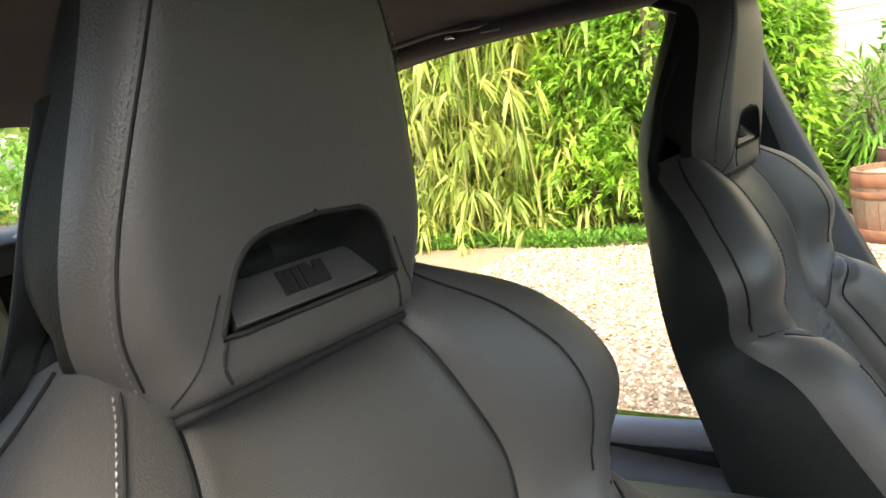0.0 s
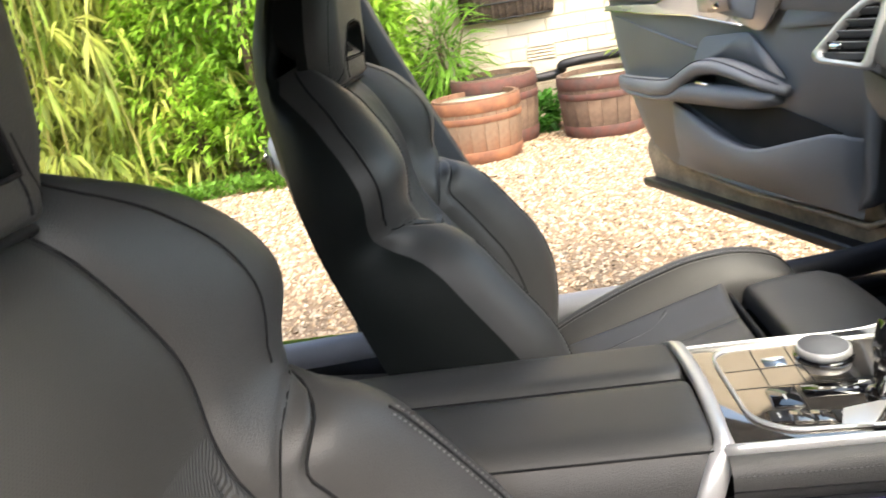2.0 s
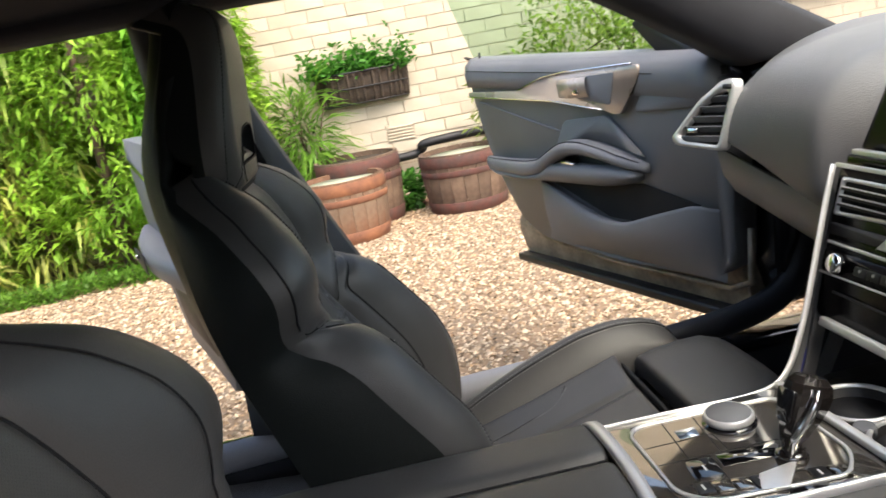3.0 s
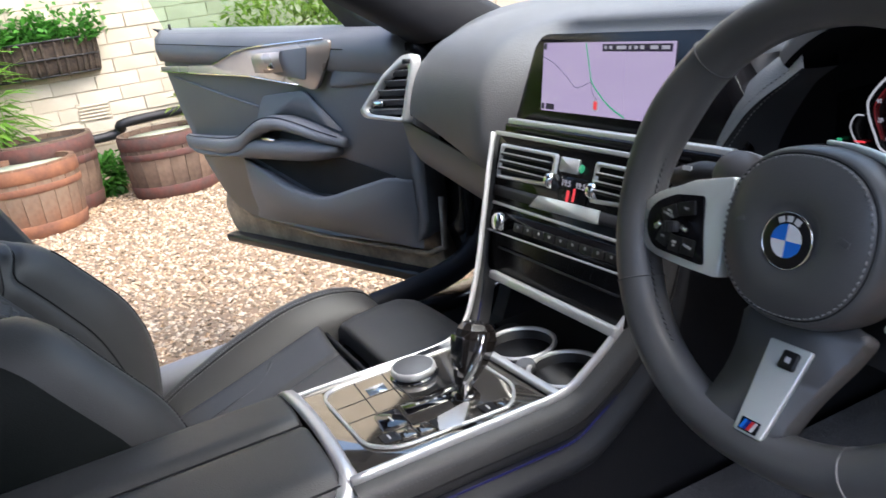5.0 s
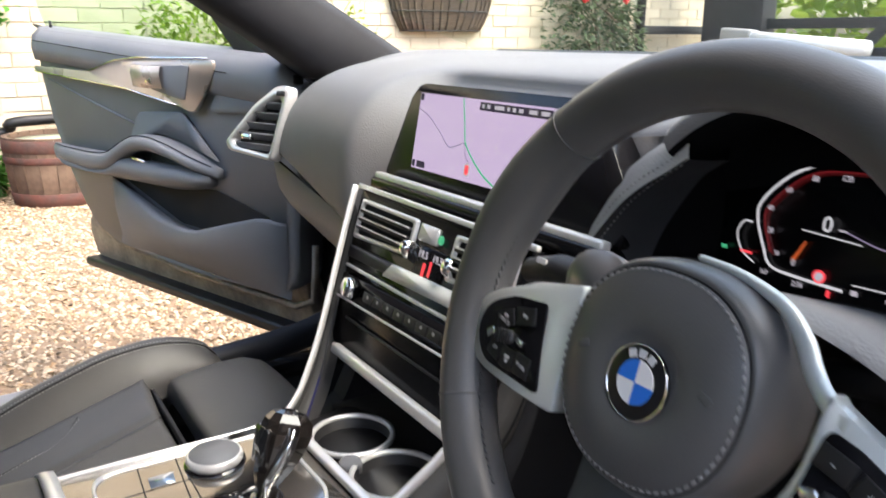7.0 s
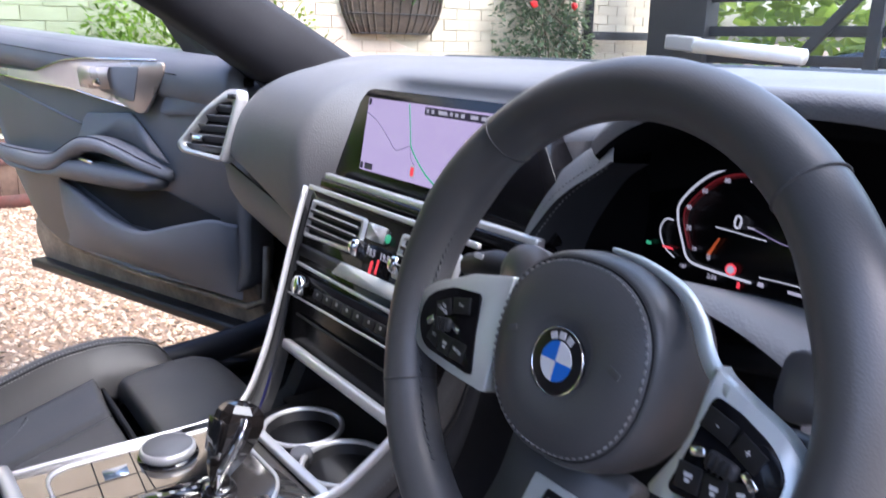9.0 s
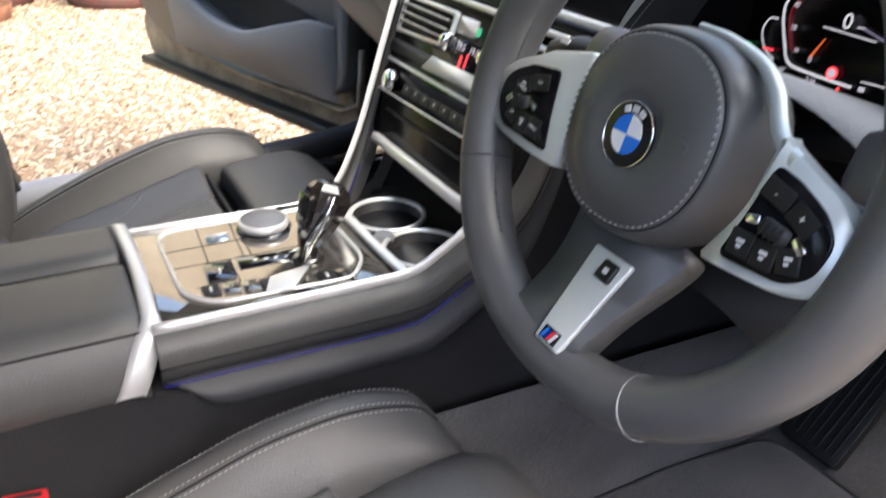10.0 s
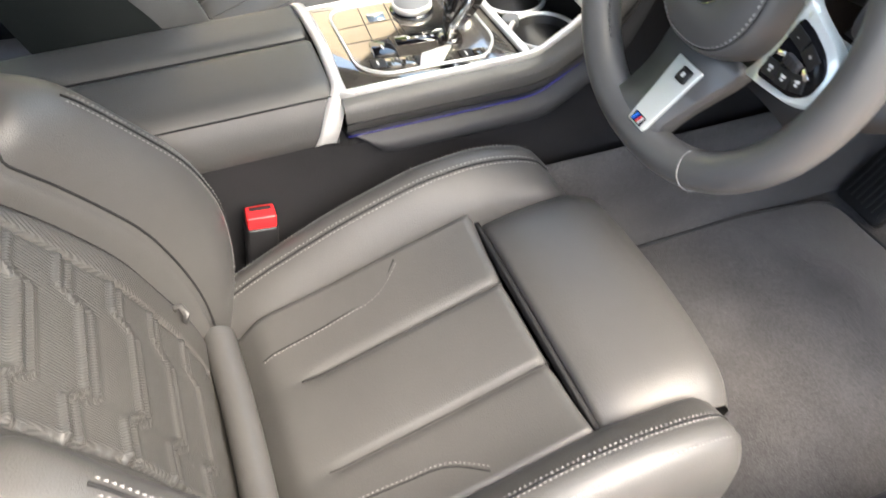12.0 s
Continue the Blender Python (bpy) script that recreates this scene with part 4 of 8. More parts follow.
# glovebox lid below the pad on the passenger side
lid = []
for x in np.linspace(-0.56, -0.20, 24):
    f = (x + 0.56) / 0.36
    zt = 0.838 - 0.065 * f
    lid.append([(x, 0.688, zt), (x, 0.684, zt - 0.012), (x, 0.69, zt - 0.05), (x, 0.71, zt - 0.085), (x, 0.77, zt - 0.115), (x, 0.9, zt - 0.13)])
part("glovebox_lid", sheet(lid), leather_dash, dash, "grey glovebox lid under the dash")
part("glovebox_gap", tube([(r[0][0], r[0][1] - 0.006, r[0][2] + 0.003) for r in lid], 0.0016, 5), seam_mat, dash, "dark gap above the glovebox lid")
part("under_dash", box(1.3, 0.5, 0.14, pose(0, 1.12, 0.73), 0.03), dark_plastic, dash, "black plastic under the dash")

# side air vent at the passenger end
SV = frame_of((-0.543, 0.636, 0.90), (1, 0.4, 0), (0, 0.25, 1))
sv_out = rounded([(-0.046, -0.034), (-0.034, -0.047), (0.068, -0.056), (0.078, -0.010), (0.088, 0.050), (0.084, 0.062), (0.060, 0.060), (0.012, 0.028)], 0.010, 4)
sv_in = [(0.030 + (p[0] - 0.030) * 0.80, -0.004 + (p[1] + 0.004) * (0.84 if p[1] < 0 else 0.70)) for p in sv_out]
vent = part("side_vent", ring_slab(sv_out, sv_in, 0.02, SV), chrome, dash, "side air vent with a satin silver frame")
part("vent_cavity", slab(sv_in, 0.004, SV @ pose(0, 0, -0.016)), seam_mat, vent, "black vent cavity", smooth=False)
for k in range(5):
    yy = -0.036 + 0.0165 * k
    xl, xr = -0.024 + 0.0165 * max(0, k - 0.6), 0.060 + 0.004 * k
    part("louvre", box(xr - xl, 0.013, 0.0025, SV @ pose((xl + xr) / 2, yy, -0.006, 42), 0.0009), seal_rubber, vent, "grey vent louvre")
part("vent_slider", box(0.022, 0.008, 0.010, SV @ pose(0.006, -0.022, 0.0), 0.002), bright_chrome, vent, "chrome vent slider")
part("vent_wheel_slot", box(0.018, 0.008, 0.001, SV @ pose(0.072, 0.049, 0.0006, 0, 0, 0)), soft_plastic, vent, "small grey slot in the vent frame")

# how strongly the displays shine beside the daylight
SCREEN_GLOW = 0.23
# central screen
SC = frame_of((0.0, 0.689, 0.862), (1, 0, 0), (0, 0.021, 0.116))
bez = rounded([(-0.178, 0.0), (0.236, 0.0), (0.229, 0.050, 0.01), (0.182, 0.113, 0.01), (0.168, 0.121), (-0.112, 0.121), (-0.132, 0.112, 0.02)], 0.012, 4)
screen = part("screen", slab(bez, 0.035, SC, 0.003), screen_black, dash, "wide glossy black screen bezel")


def map_material():
    m = bpy.data.materials.new("lit_map")
    m.use_nodes = True
    b = m.node_tree.nodes["Principled BSDF"]
    n = m.node_tree.nodes.new("ShaderNodeTexNoise")
    n.inputs["Scale"].default_value = 3.0
    mx = m.node_tree.nodes.new("ShaderNodeMix")
    mx.data_type = "RGBA"
    mx.inputs[6].default_value = (0.42, 0.33, 0.50, 1)
    mx.inputs[7].default_value = (0.47, 0.38, 0.54, 1)
    m.node_tree.links.new(n.outputs["Fac"], mx.inputs[0])
    m.node_tree.links.new(mx.outputs[2], b.inputs["Emission Color"])
    b.inputs["Emission Strength"].default_value = SCREEN_GLOW
    b.inputs["Base Color"].default_value = (0.02, 0.02, 0.02, 1)
    b.inputs["Roughness"].default_value = 0.08
    return m


def glow(name, color, strength):
    m = bpy.data.materials.new(name)
    m.use_nodes = True
    b = m.node_tree.nodes["Principled BSDF"]
    b.inputs["Base Color"].default_value = (*[c * 0.1 for c in color], 1)
    b.inputs["Emission Color"].default_value = (*color, 1)
    b.inputs["Emission Strength"].default_value = strength * SCREEN_GLOW
    b.inputs["Roughness"].default_value = 0.3
    return m


lit_map = map_material()
g_green, g_dark, g_grey = glow("lit_green", (0.05, 0.42, 0.20), 0.8), glow("lit_dark", (0.04, 0.03, 0.06), 0.6), glow("lit_grey", (0.20, 0.17, 0.26), 0.8)
g_white, g_red, g_orange = glow("lit_white", (0.8, 0.8, 0.85), 0.6), glow("lit_red", (0.95, 0.06, 0.08), 0.9), glow("lit_orange", (0.9, 0.16, 0.04), 0.45)
g_redline = glow("lit_red_line", (0.5, 0.03, 0.04), 0.2)
g_deepred = glow("lit_deep_red", (0.22, 0.012, 0.016), 0.12)
g_pale = glow("lit_pale", (0.7, 0.66, 0.75), 0.5)
A0, A1, B0, B1 = -0.114, 0.128, 0.0225, 0.110
disp = part("map_display", slab([(A0, B0), (A1, B0), (A1, B1), (A0, B1)], 0.001, SC @ pose(0, 0, 0.0008)), lit_map, screen, "lit lilac navigation map", smooth=False)


def on_screen(pts, w, mat, label, z=0.0016, name="map_road"):
    return part(name, tube([SC @ Vector((x, y, z)) for x, y in spline(pts, 24)], w, 4, flat=0.15, up=(0, -1, 0.2)), mat, screen, label)


on_screen([(-0.024, 0.109), (-0.019, 0.094), (-0.012, 0.072), (-0.008, 0.062), (0.008, 0.048), (0.030, 0.034), (0.055, 0.024)], 0.0011, g_green, "green route line")
on_screen([(-0.113, 0.092), (-0.088, 0.084), (-0.060, 0.068), (-0.040, 0.055), (-0.024, 0.058), (-0.010, 0.062), (-0.006, 0.050), (0.006, 0.040)], 0.0006, g_grey, "grey road line")
part("map_marker", slab(rounded([(-0.0055, 0.032), (0.0055, 0.032), (0.0055, 0.046), (-0.0055, 0.046)], 0.004), 0.0005, SC @ pose(0.002, -0.004, 0.002)), g_pale, screen, "pale map marker", smooth=False)
part("map_marker_core", slab(rounded([(-0.003, 0.034), (0.003, 0.034), (0.003, 0.044), (-0.003, 0.044)], 0.002), 0.0005, SC @ pose(0.002, -0.004, 0.0026)), g_red, screen, "red map marker centre", smooth=False)
part("status_bar", slab([(0.008, 0.099), (0.124, 0.099), (0.124, 0.1075), (0.008, 0.1075)], 0.0005, SC @ pose(0, 0, 0.0016)), g_dark, screen, "dark status bar on the map", smooth=False)
for k, (x, w) in enumerate(((0.012, 0.004), (0.021, 0.005), (0.034, 0.016), (0.055, 0.004), (0.064, 0.005), (0.074, 0.006), (0.09, 0.012), (0.108, 0.012))):
    part("status_mark", slab([(x, 0.1015), (x + w, 0.1015), (x + w, 0.1055), (x, 0.1055)], 0.0004, SC @ pose(0, 0, 0.0021)), g_pale, screen, "small pale mark on the status bar", smooth=False)
for x, y in ((-0.112, 0.1015), (-0.112, 0.0245)):
    part("map_button", slab([(x, y), (x + 0.006, y), (x + 0.006, y + 0.0075), (x, y + 0.0075)], 0.0004, SC @ pose(0, 0, 0.0016)), g_dark, screen, "small dark map button", smooth=False)
part("scale_box", slab([(-0.102, 0.0245), (-0.084, 0.0245), (-0.084, 0.032), (-0.102, 0.032)], 0.0004, SC @ pose(0, 0, 0.0016)), g_dark, screen, "small dark scale box on the map", smooth=False)
# silver strip below the screen
part("screen_strip", box(0.40, 0.012, 0.012, pose(0.03, 0.678, 0.866, -10), 0.003), chrome, dash, "satin silver strip below the screen")
part("screen_foot", box(0.40, 0.05, 0.014, pose(0.03, 0.690, 0.856, -10), 0.004), screen_black, dash, "glossy black foot of the screen")

# centre stack: a sloping glossy face; local x across, y up the slope, z out of the face
ST = frame_of((0.0, 0.594, 0.683), (1, 0, 0), (0, 0.059, 0.171))
stack = part("control_panel", slab(rounded([(-0.138, -0.005), (0.150, -0.005), (0.172, 0.181), (-0.164, 0.181)], 0.008), 0.06, ST, 0.002), screen_black, dash, "glossy black centre stack face")
part("stack_top_edge", box(0.345, 0.006, 0.006, ST @ pose(0.004, 0.183, 0.002), 0.0015), chrome, stack, "thin silver edge on top of the stack")
for x0, x1 in ((-0.148, -0.018), (0.058, 0.158)):
    fr = rounded([(x0, 0.122), (x1, 0.128), (x1, 0.170), (x0, 0.170)], 0.006)
    inn = rounded([(x0 + 0.005, 0.127), (x1 - 0.005, 0.133), (x1 - 0.005, 0.165), (x0 + 0.005, 0.165)], 0.005)
    v = part("centre_vent", ring_slab(fr, inn, 0.02, ST @ pose(0, 0, 0.005)), chrome, stack, "centre air vent in a satin silver frame")
    part("vent_cavity", slab(inn, 0.002, ST @ pose(0, 0, 0.0015)), seam_mat, v, "black vent cavity", smooth=False)
    for yy in (0.137, 0.147, 0.157):
        part("louvre", box(x1 - x0 - 0.012, 0.0035, 0.012, ST @ pose((x0 + x1) / 2, yy, 0.002, 18), 0.001), dark_plastic, v, "black vent louvre")
        part("louvre_edge", box(x1 - x0 - 0.016, 0.0012, 0.0016, ST @ pose((x0 + x1) / 2, yy + 0.001, 0.0082, 18), 0.0004), chrome, v, "silver edge of the louvre")
    xk = x1 - 0.004 if x0 < 0 else x0 + 0.004
    part("vent_wheel", lathe([(0.001, -0.0055), (0.0095, -0.0055), (0.0105, -0.003), (0.0105, 0.003), (0.0095, 0.0055), (0.001, 0.0055)], 24, ST @ pose(xk, 0.136, 0.003, 0, 90)), bright_chrome, v, "ribbed chrome vent thumbwheel")
cd = part("climate_display", slab(rounded([(-0.004, 0.100), (0.048, 0.100), (0.048, 0.146), (-0.004, 0.146)], 0.003), 0.001, ST @ pose(0, 0, 0.0022)), screen_black, stack, "small dark climate display")
part("auto_button", slab(rounded([(-0.010, 0.150), (0.026, 0.150), (0.026, 0.168), (-0.010, 0.168)], 0.003), 0.004, ST @ pose(0, 0, 0.004)), chrome, stack, "silver climate button")
part("green_lamp", lathe([(0.001, 0), (0.005, 0), (0.005, 0.001), (0.001, 0.001)], 16, ST @ pose(0.033, 0.158, 0.003)), g_green, stack, "small lit green symbol")
letters("19.5", 0.011, ST @ pose(0.008, 0.137, 0.0032), g_pale, cd)
letters("19.5", 0.011, ST @ pose(0.036, 0.137, 0.0032), g_pale, cd)
part("red_symbol", slab([(0.012, 0.115), (0.017, 0.115), (0.017, 0.129), (0.012, 0.129)], 0.0004, ST @ pose(0, 0, 0.0030)), g_red, cd, "lit red seat symbol", smooth=False)
part("red_symbol", slab([(0.024, 0.117), (0.028, 0.117), (0.028, 0.133), (0.024, 0.133)], 0.0004, ST @ pose(0, 0, 0.0030)), g_red, cd, "lit red seat symbol", smooth=False)
part("button_strip", slab(rounded([(-0.150, 0.098), (0.160, 0.102), (0.160, 0.116), (-0.150, 0.112)], 0.003), 0.004, ST @ pose(0, 0, 0.004)), soft_plastic, stack, "strip of dark climate buttons")
part("silver_bar", slab(rounded([(-0.056, 0.097), (0.080, 0.100), (0.080, 0.116), (-0.040, 0.114)], 0.002), 0.004, ST @ pose(0, 0, 0.0065)), spoke_metal, stack, "bright polished bar under the climate display")
part("lower_edge", box(0.30, 0.004, 0.004, ST @ pose(0.004, 0.088, 0.003), 0.001), chrome, stack, "thin silver line below the climate buttons")
part("audio_panel", slab(rounded([(-0.146, 0.052), (0.155, 0.058), (0.158, 0.084), (-0.148, 0.078)], 0.004), 0.004, ST @ pose(0, 0, 0.0035)), screen_black, stack, "glossy black audio panel")
part("audio_edge", box(0.30, 0.0025, 0.003, ST @ pose(0.005, 0.052, 0.005, 0, 0, 1.1), 0.0008), chrome, stack, "thin silver line under the audio panel")
part("volume_knob", lathe([(0.001, 0), (0.0125, 0), (0.0125, 0.012), (0.0105, 0.0145), (0.001, 0.0145)], 28, ST @ pose(-0.110, 0.066, 0.0035)), bright_chrome, stack, "polished volume knob")
part("knob_plate", slab(rounded([(-0.134, 0.055), (-0.086, 0.056), (-0.086, 0.078), (-0.134, 0.077)], 0.003), 0.002, ST @ pose(0, 0, 0.0031)), chrome, stack, "silver plate round the knob")
for k in range(9):
    x = -0.072 + 0.0235 * k
    part("preset_button", box(0.021, 0.011, 0.004, ST @ pose(x, 0.0645 + 0.0005 * k, 0.0045), 0.001), dark_plastic, stack, "black preset button")
for k in range(9):
    part("preset_mark", box(0.0035, 0.0035, 0.0006, ST @ pose(-0.072 + 0.0235 * k, 0.066 + 0.0005 * k, 0.0068)), silver_mark, stack, "tiny pale mark on a preset button", smooth=False)
part("tray_lip", box(0.262, 0.012, 0.011, ST @ pose(0.016, -0.008, 0.006), 0.003), chrome, stack, "satin silver lip of the storage tray")
part("slot_line", box(0.25, 0.003, 0.003, ST @ pose(0.01, 0.030, 0.002), 0.001), dark_plastic, stack, "dark slot in the stack")

# instrument display and its hood
hood_rows = []
for y, s, dz in ((0.698, 0.97, -0.004), (0.695, 0.985, 0.002), (0.701, 1.0, 0.006), (0.715, 1.01, 0.006), (0.76, 1.015, 0.004), (0.84, 1.02, -0.004), (0.95, 1.02, -0.01)):
    hood_rows.append([(0.432 + s * 0.19 * np.sign(math.cos(a)) * abs(math.cos(a)) ** 0.62, y - 0.035 * (1 - abs(math.sin(a))), 0.80 + dz + s * 0.205 * abs(math.sin(a)) ** 0.62) for a in np.linspace(0.0, math.pi, 61)])
full_rows = hood_rows
hood_rows = [r[14:47] for r in hood_rows]
part("instrument_hood", sheet(hood_rows), leather_dash, dash, "leather hood over the instrument display")
inner = [hood_rows[0], [(0.432 + (x - 0.432) * 0.955, y + 0.004, 0.80 + (z - 0.80) * 0.955) for x, y, z in hood_rows[0]]]
inner += [[(0.432 + (x - 0.432) * 0.95, y + 0.11, 0.80 + (z - 0.80) * 0.92) for x, y, z in hood_rows[0]]]
part("display_surround", sheet([[(0.432 + (x - 0.432) * 1.06, 0.725, 0.80 + (z - 0.80) * 0.96) for x, y, z in full_rows[0]], [(0.432 + (x - 0.432) * 0.96, 0.768, 0.80 + (z - 0.80) * 0.90) for x, y, z in full_rows[0]], [(0.432 + (x - 0.432) * 0.5, 0.772, 0.80 + (z - 0.80) * 0.5) for x, y, z in full_rows[0]]]), velvet, dash, "matt black surround of the instrument display")
part("hood_lining", sheet(inner), velvet, dash, "matt black inside of the hood")
for off in (0.010, 0.016):
    pts = [(0.432 + (x - 0.432) * 1.004, y + off, 0.80 + (z - 0.80) * 1.004) for x, y, z in hood_rows[2]]
    part("hood_stitching", dashes(pts[18:], (-0.7, 0, 0.7)), stitch_mat, dash, "stitched seam along the hood")
CL = frame_of((0.432, 0.757, 0.80), (1, 0, 0), (0, 0.10, 1))
clus = part("instrument_display", slab(rounded([(-0.165, 0.015), (0.165, 0.015), (0.160, 0.165), (-0.160, 0.165)], 0.02), 0.01, CL, 0.002), screen_black, dash, "black digital instrument display")


def on_cluster(pts, w, mat, label, name="dial_line", closed=False, n=40, z=0.0016):
    return part(name, tube([CL @ Vector((x, y, z)) for x, y in spline(pts, n, closed)], w, 4, flat=0.3, up=(0, -1, 0.1), closed=closed), mat, clus, label)


arc = [(-0.049, 0.0583), (-0.085, 0.0593), (-0.108, 0.0623), (-0.117, 0.0754), (-0.126, 0.0965), (-0.125, 0.1105), (-0.108, 0.1306), (-0.086, 0.1427), (-0.045, 0.1468), (0.01, 0.148)]
on_cluster(arc, 0.0011, g_white, "white outline of the speed dial", n=60)
on_cluster([(x + 0.010, y - 0.004) for x, y in arc[3:-1]], 0.0012, g_deepred, "dim red dial band")
on_cluster([(x + 0.007, y - 0.003) for x, y in arc[3:-1]], 0.0008, g_redline, "red line along the dial band")
on_cluster([(-0.130, 0.093), (-0.138, 0.092), (-0.142, 0.0814), (-0.135, 0.0684), (-0.123, 0.0613)], 0.0007, g_white, "small white fuel gauge arc")
on_cluster([(-0.137, 0.0684), (-0.126, 0.0684)], 0.0010, g_red, "red end of the fuel gauge", n=4)
part("dial_needle", slab([(-0.0925, 0.0710), (-0.0895, 0.0710), (-0.0822, 0.0872), (-0.0836, 0.0872)], 0.0004, CL @ pose(0, 0, 0.0018)), g_orange, clus, "orange dial pointer", smooth=False)
on_cluster([(-0.088, 0.0954), (-0.065, 0.0944), (-0.042, 0.0934)], 0.0005, g_white, "thin white line on the display")
on_cluster([(-0.055, 0.1005), (-0.032, 0.0944), (-0.016, 0.0924), (-0.008, 0.086)], 0.0006, g_grey, "grey map line on the display")
on_cluster([(-0.026, 0.1176), (-0.022, 0.103), (-0.016, 0.0924)], 0.0006, g_grey, "grey map line on the display")
on_cluster([(-0.043, 0.0643), (-0.024, 0.0650), (-0.004, 0.0653)], 0.0005, g_white, "thin white line on the display")
part("warning_lamp", lathe([(0.0005, 0), (0.0050, 0), (0.0050, 0.0006), (0.0005, 0.0006)], 20, CL @ pose(-0.068, 0.0643, 0.0016)), g_red, clus, "round lit red warning lamp")
part("warning_core", lathe([(0.0005, 0), (0.0034, 0), (0.0034, 0.0004), (0.0005, 0.0004)], 20, CL @ pose(-0.068, 0.0643, 0.0022)), g_pale, clus, "pale centre of the warning lamp")
part("green_lamp", box(0.005, 0.003, 0.0006, CL @ pose(-0.152, 0.0684, 0.0018)), g_green, clus, "small lit green lamp")
part("red_lamp", box(0.0025, 0.005, 0.0006, CL @ pose(-0.059, 0.0535, 0.0018)), g_red, clus, "small lit red lamp")
letters("0", 0.017, CL @ pose(-0.069, 0.1025, 0.0018), g_white, clus, "speed_reading")
for txt, x, y, sz in (("0", -0.090, 0.0694, 0.0075), ("10", -0.105, 0.0733, 0.005), ("20", -0.1135, 0.0895, 0.006), ("40", -0.1165, 0.1066, 0.006), ("60", -0.1035, 0.1226, 0.006), ("80", -0.0845, 0.1340, 0.006), ("120", -0.061, 0.1375, 0.006), ("167", -0.113, 0.0563, 0.005), ("2:34", -0.084, 0.0540, 0.006)):
    letters(txt, sz, CL @ pose(x, y, 0.0018) @ Matrix.Diagonal((0.9, 1, 1, 1)), g_pale, clus)
for x, y, w, h in ((-0.043, 0.0572, 0.005, 0.0035), (-0.018, 0.0580, 0.016, 0.0025), (-0.060, 0.0998, 0.006, 0.0014)):
    part("message_mark", slab([(x, y), (x + w, y), (x + w, y + h), (x, y + h)], 0.0004, CL @ pose(0, 0, 0.0018)), g_pale, clus, "pale message mark on the display", smooth=False)
# padded corner of the dash between the screen and the hood
corner = slab(rounded([(0.160, 0.900), (0.250, 0.900), (0.275, 0.940), (0.275, 0.966), (0.160, 0.948)], 0.004), 0.09, frame_of((0, 0.735, 0), (1, 0, 0), (0, 0, 1)), 0.004, 3)
part("dash_corner", corner, leather_dash, dash, "padded leather corner beside the screen")
corner = [[(0.158 + 0.120 * f, y, z0 + (z1 - z0) * f) for f in np.linspace(0, 1, 8)] for y, z0, z1 in ((0.7335, 0.944, 0.962), (0.737, 0.951, 0.970), (0.75, 0.957, 0.977), (0.80, 0.975, 0.992), (0.90, 1.008, 1.010))]
part("corner_top", sheet(corner), leather_dash, dash, "sloping leather top of the corner")
# broad leather legs of the hood, running down to the column
LEG_L = [(0.112, 0.812), (0.137, 0.854), (0.155, 0.880), (0.173, 0.901), (0.207, 0.930), (0.236, 0.950), (0.266, 0.968)]
LEG_S = [(0.198, 0.835), (0.212, 0.867), (0.229, 0.889), (0.246, 0.908), (0.266, 0.924), (0.285, 0.936), (0.305, 0.950)]
LEG_R = [(0.234, 0.835), (0.246, 0.868), (0.255, 0.886), (0.265, 0.902), (0.277, 0.919), (0.289, 0.933), (0.308, 0.946)]
for mirror in (lambda x: x, lambda x: 0.864 - x):
    outer_rows, inner_rows, seam_pts = [], [], []
    for (lx_, lz), (sx_, sz_), (qx, qz) in zip(spline(LEG_L, 24), spline(LEG_S, 24), spline(LEG_R, 24)):
        outer_rows.append([(mirror(lx_ + (sx_ - lx_) * f - 0.006 * math.sin(math.pi * f)), 0.742 - 0.063 * f, lz + (sz_ - lz) * f + 0.010 * math.sin(math.pi * f)) for f in np.linspace(0, 1, 9)])
        inner_rows.append([(mirror(sx_ + (qx - sx_) * f), 0.6795 + 0.040 * f ** 1.6, sz_ + (qz - sz_) * f) for f in np.linspace(0, 1, 7)])
        seam_pts.append((mirror(sx_), 0.6780, sz_))
    part("hood_leg", sheet(outer_rows), leather_dash, dash, "stitched leather leg of the instrument hood")
    part("hood_leg_inside", sheet(inner_rows), soft_plastic, dash, "dark trim on the inside of the leg")
    part("hood_inside", sheet([[r[-1], (mirror(0.274), 0.765, 0.812 + 0.158 * k / 23)] for k, r in enumerate(inner_rows)]), velvet, dash, "matt black inner wall of the hood")
    part("leg_seam", tube(seam_pts, 0.0009, 5), seam_mat, dash, "dark seam on the hood leg")
    for row, col in ((outer_rows, 7), (inner_rows, 1)):
        part("leg_stitching", dashes([(r[col][0], r[col][1] - 0.0008, r[col][2]) for r in row[1:-1]], (0, -0.9, 0.3)), stitch_mat, dash, "pale stitched seam on the hood leg")
cowl = [[(0.432 + 0.185 * math.cos(a) * s, y - 0.02 * math.sin(a), z + 0.03 * math.sin(a)) for a in np.linspace(0, math.pi, 25)] for y, z, s in ((0.735, 0.815, 1.0), (0.69, 0.80, 0.95), (0.65, 0.785, 0.8), (0.6, 0.770, 0.55), (0.58, 0.74, 0.35))]
cover = []
for y, w in ((0.572, 0.100), (0.580, 0.108), (0.63, 0.114), (0.69, 0.118), (0.745, 0.122)):
    top = 0.901 - 0.31 * (y - 0.6) - (0.008 if y < 0.575 else 0.0)
    arch = [(0.433 + w * f, y, top - 0.024 * abs(f) ** 2.3) for f in np.linspace(-1, 1, 25)]
    cover.append([(0.433 - w * 1.03, y, top - 0.085)] + arch + [(0.433 + w * 1.03, y, top - 0.085)])
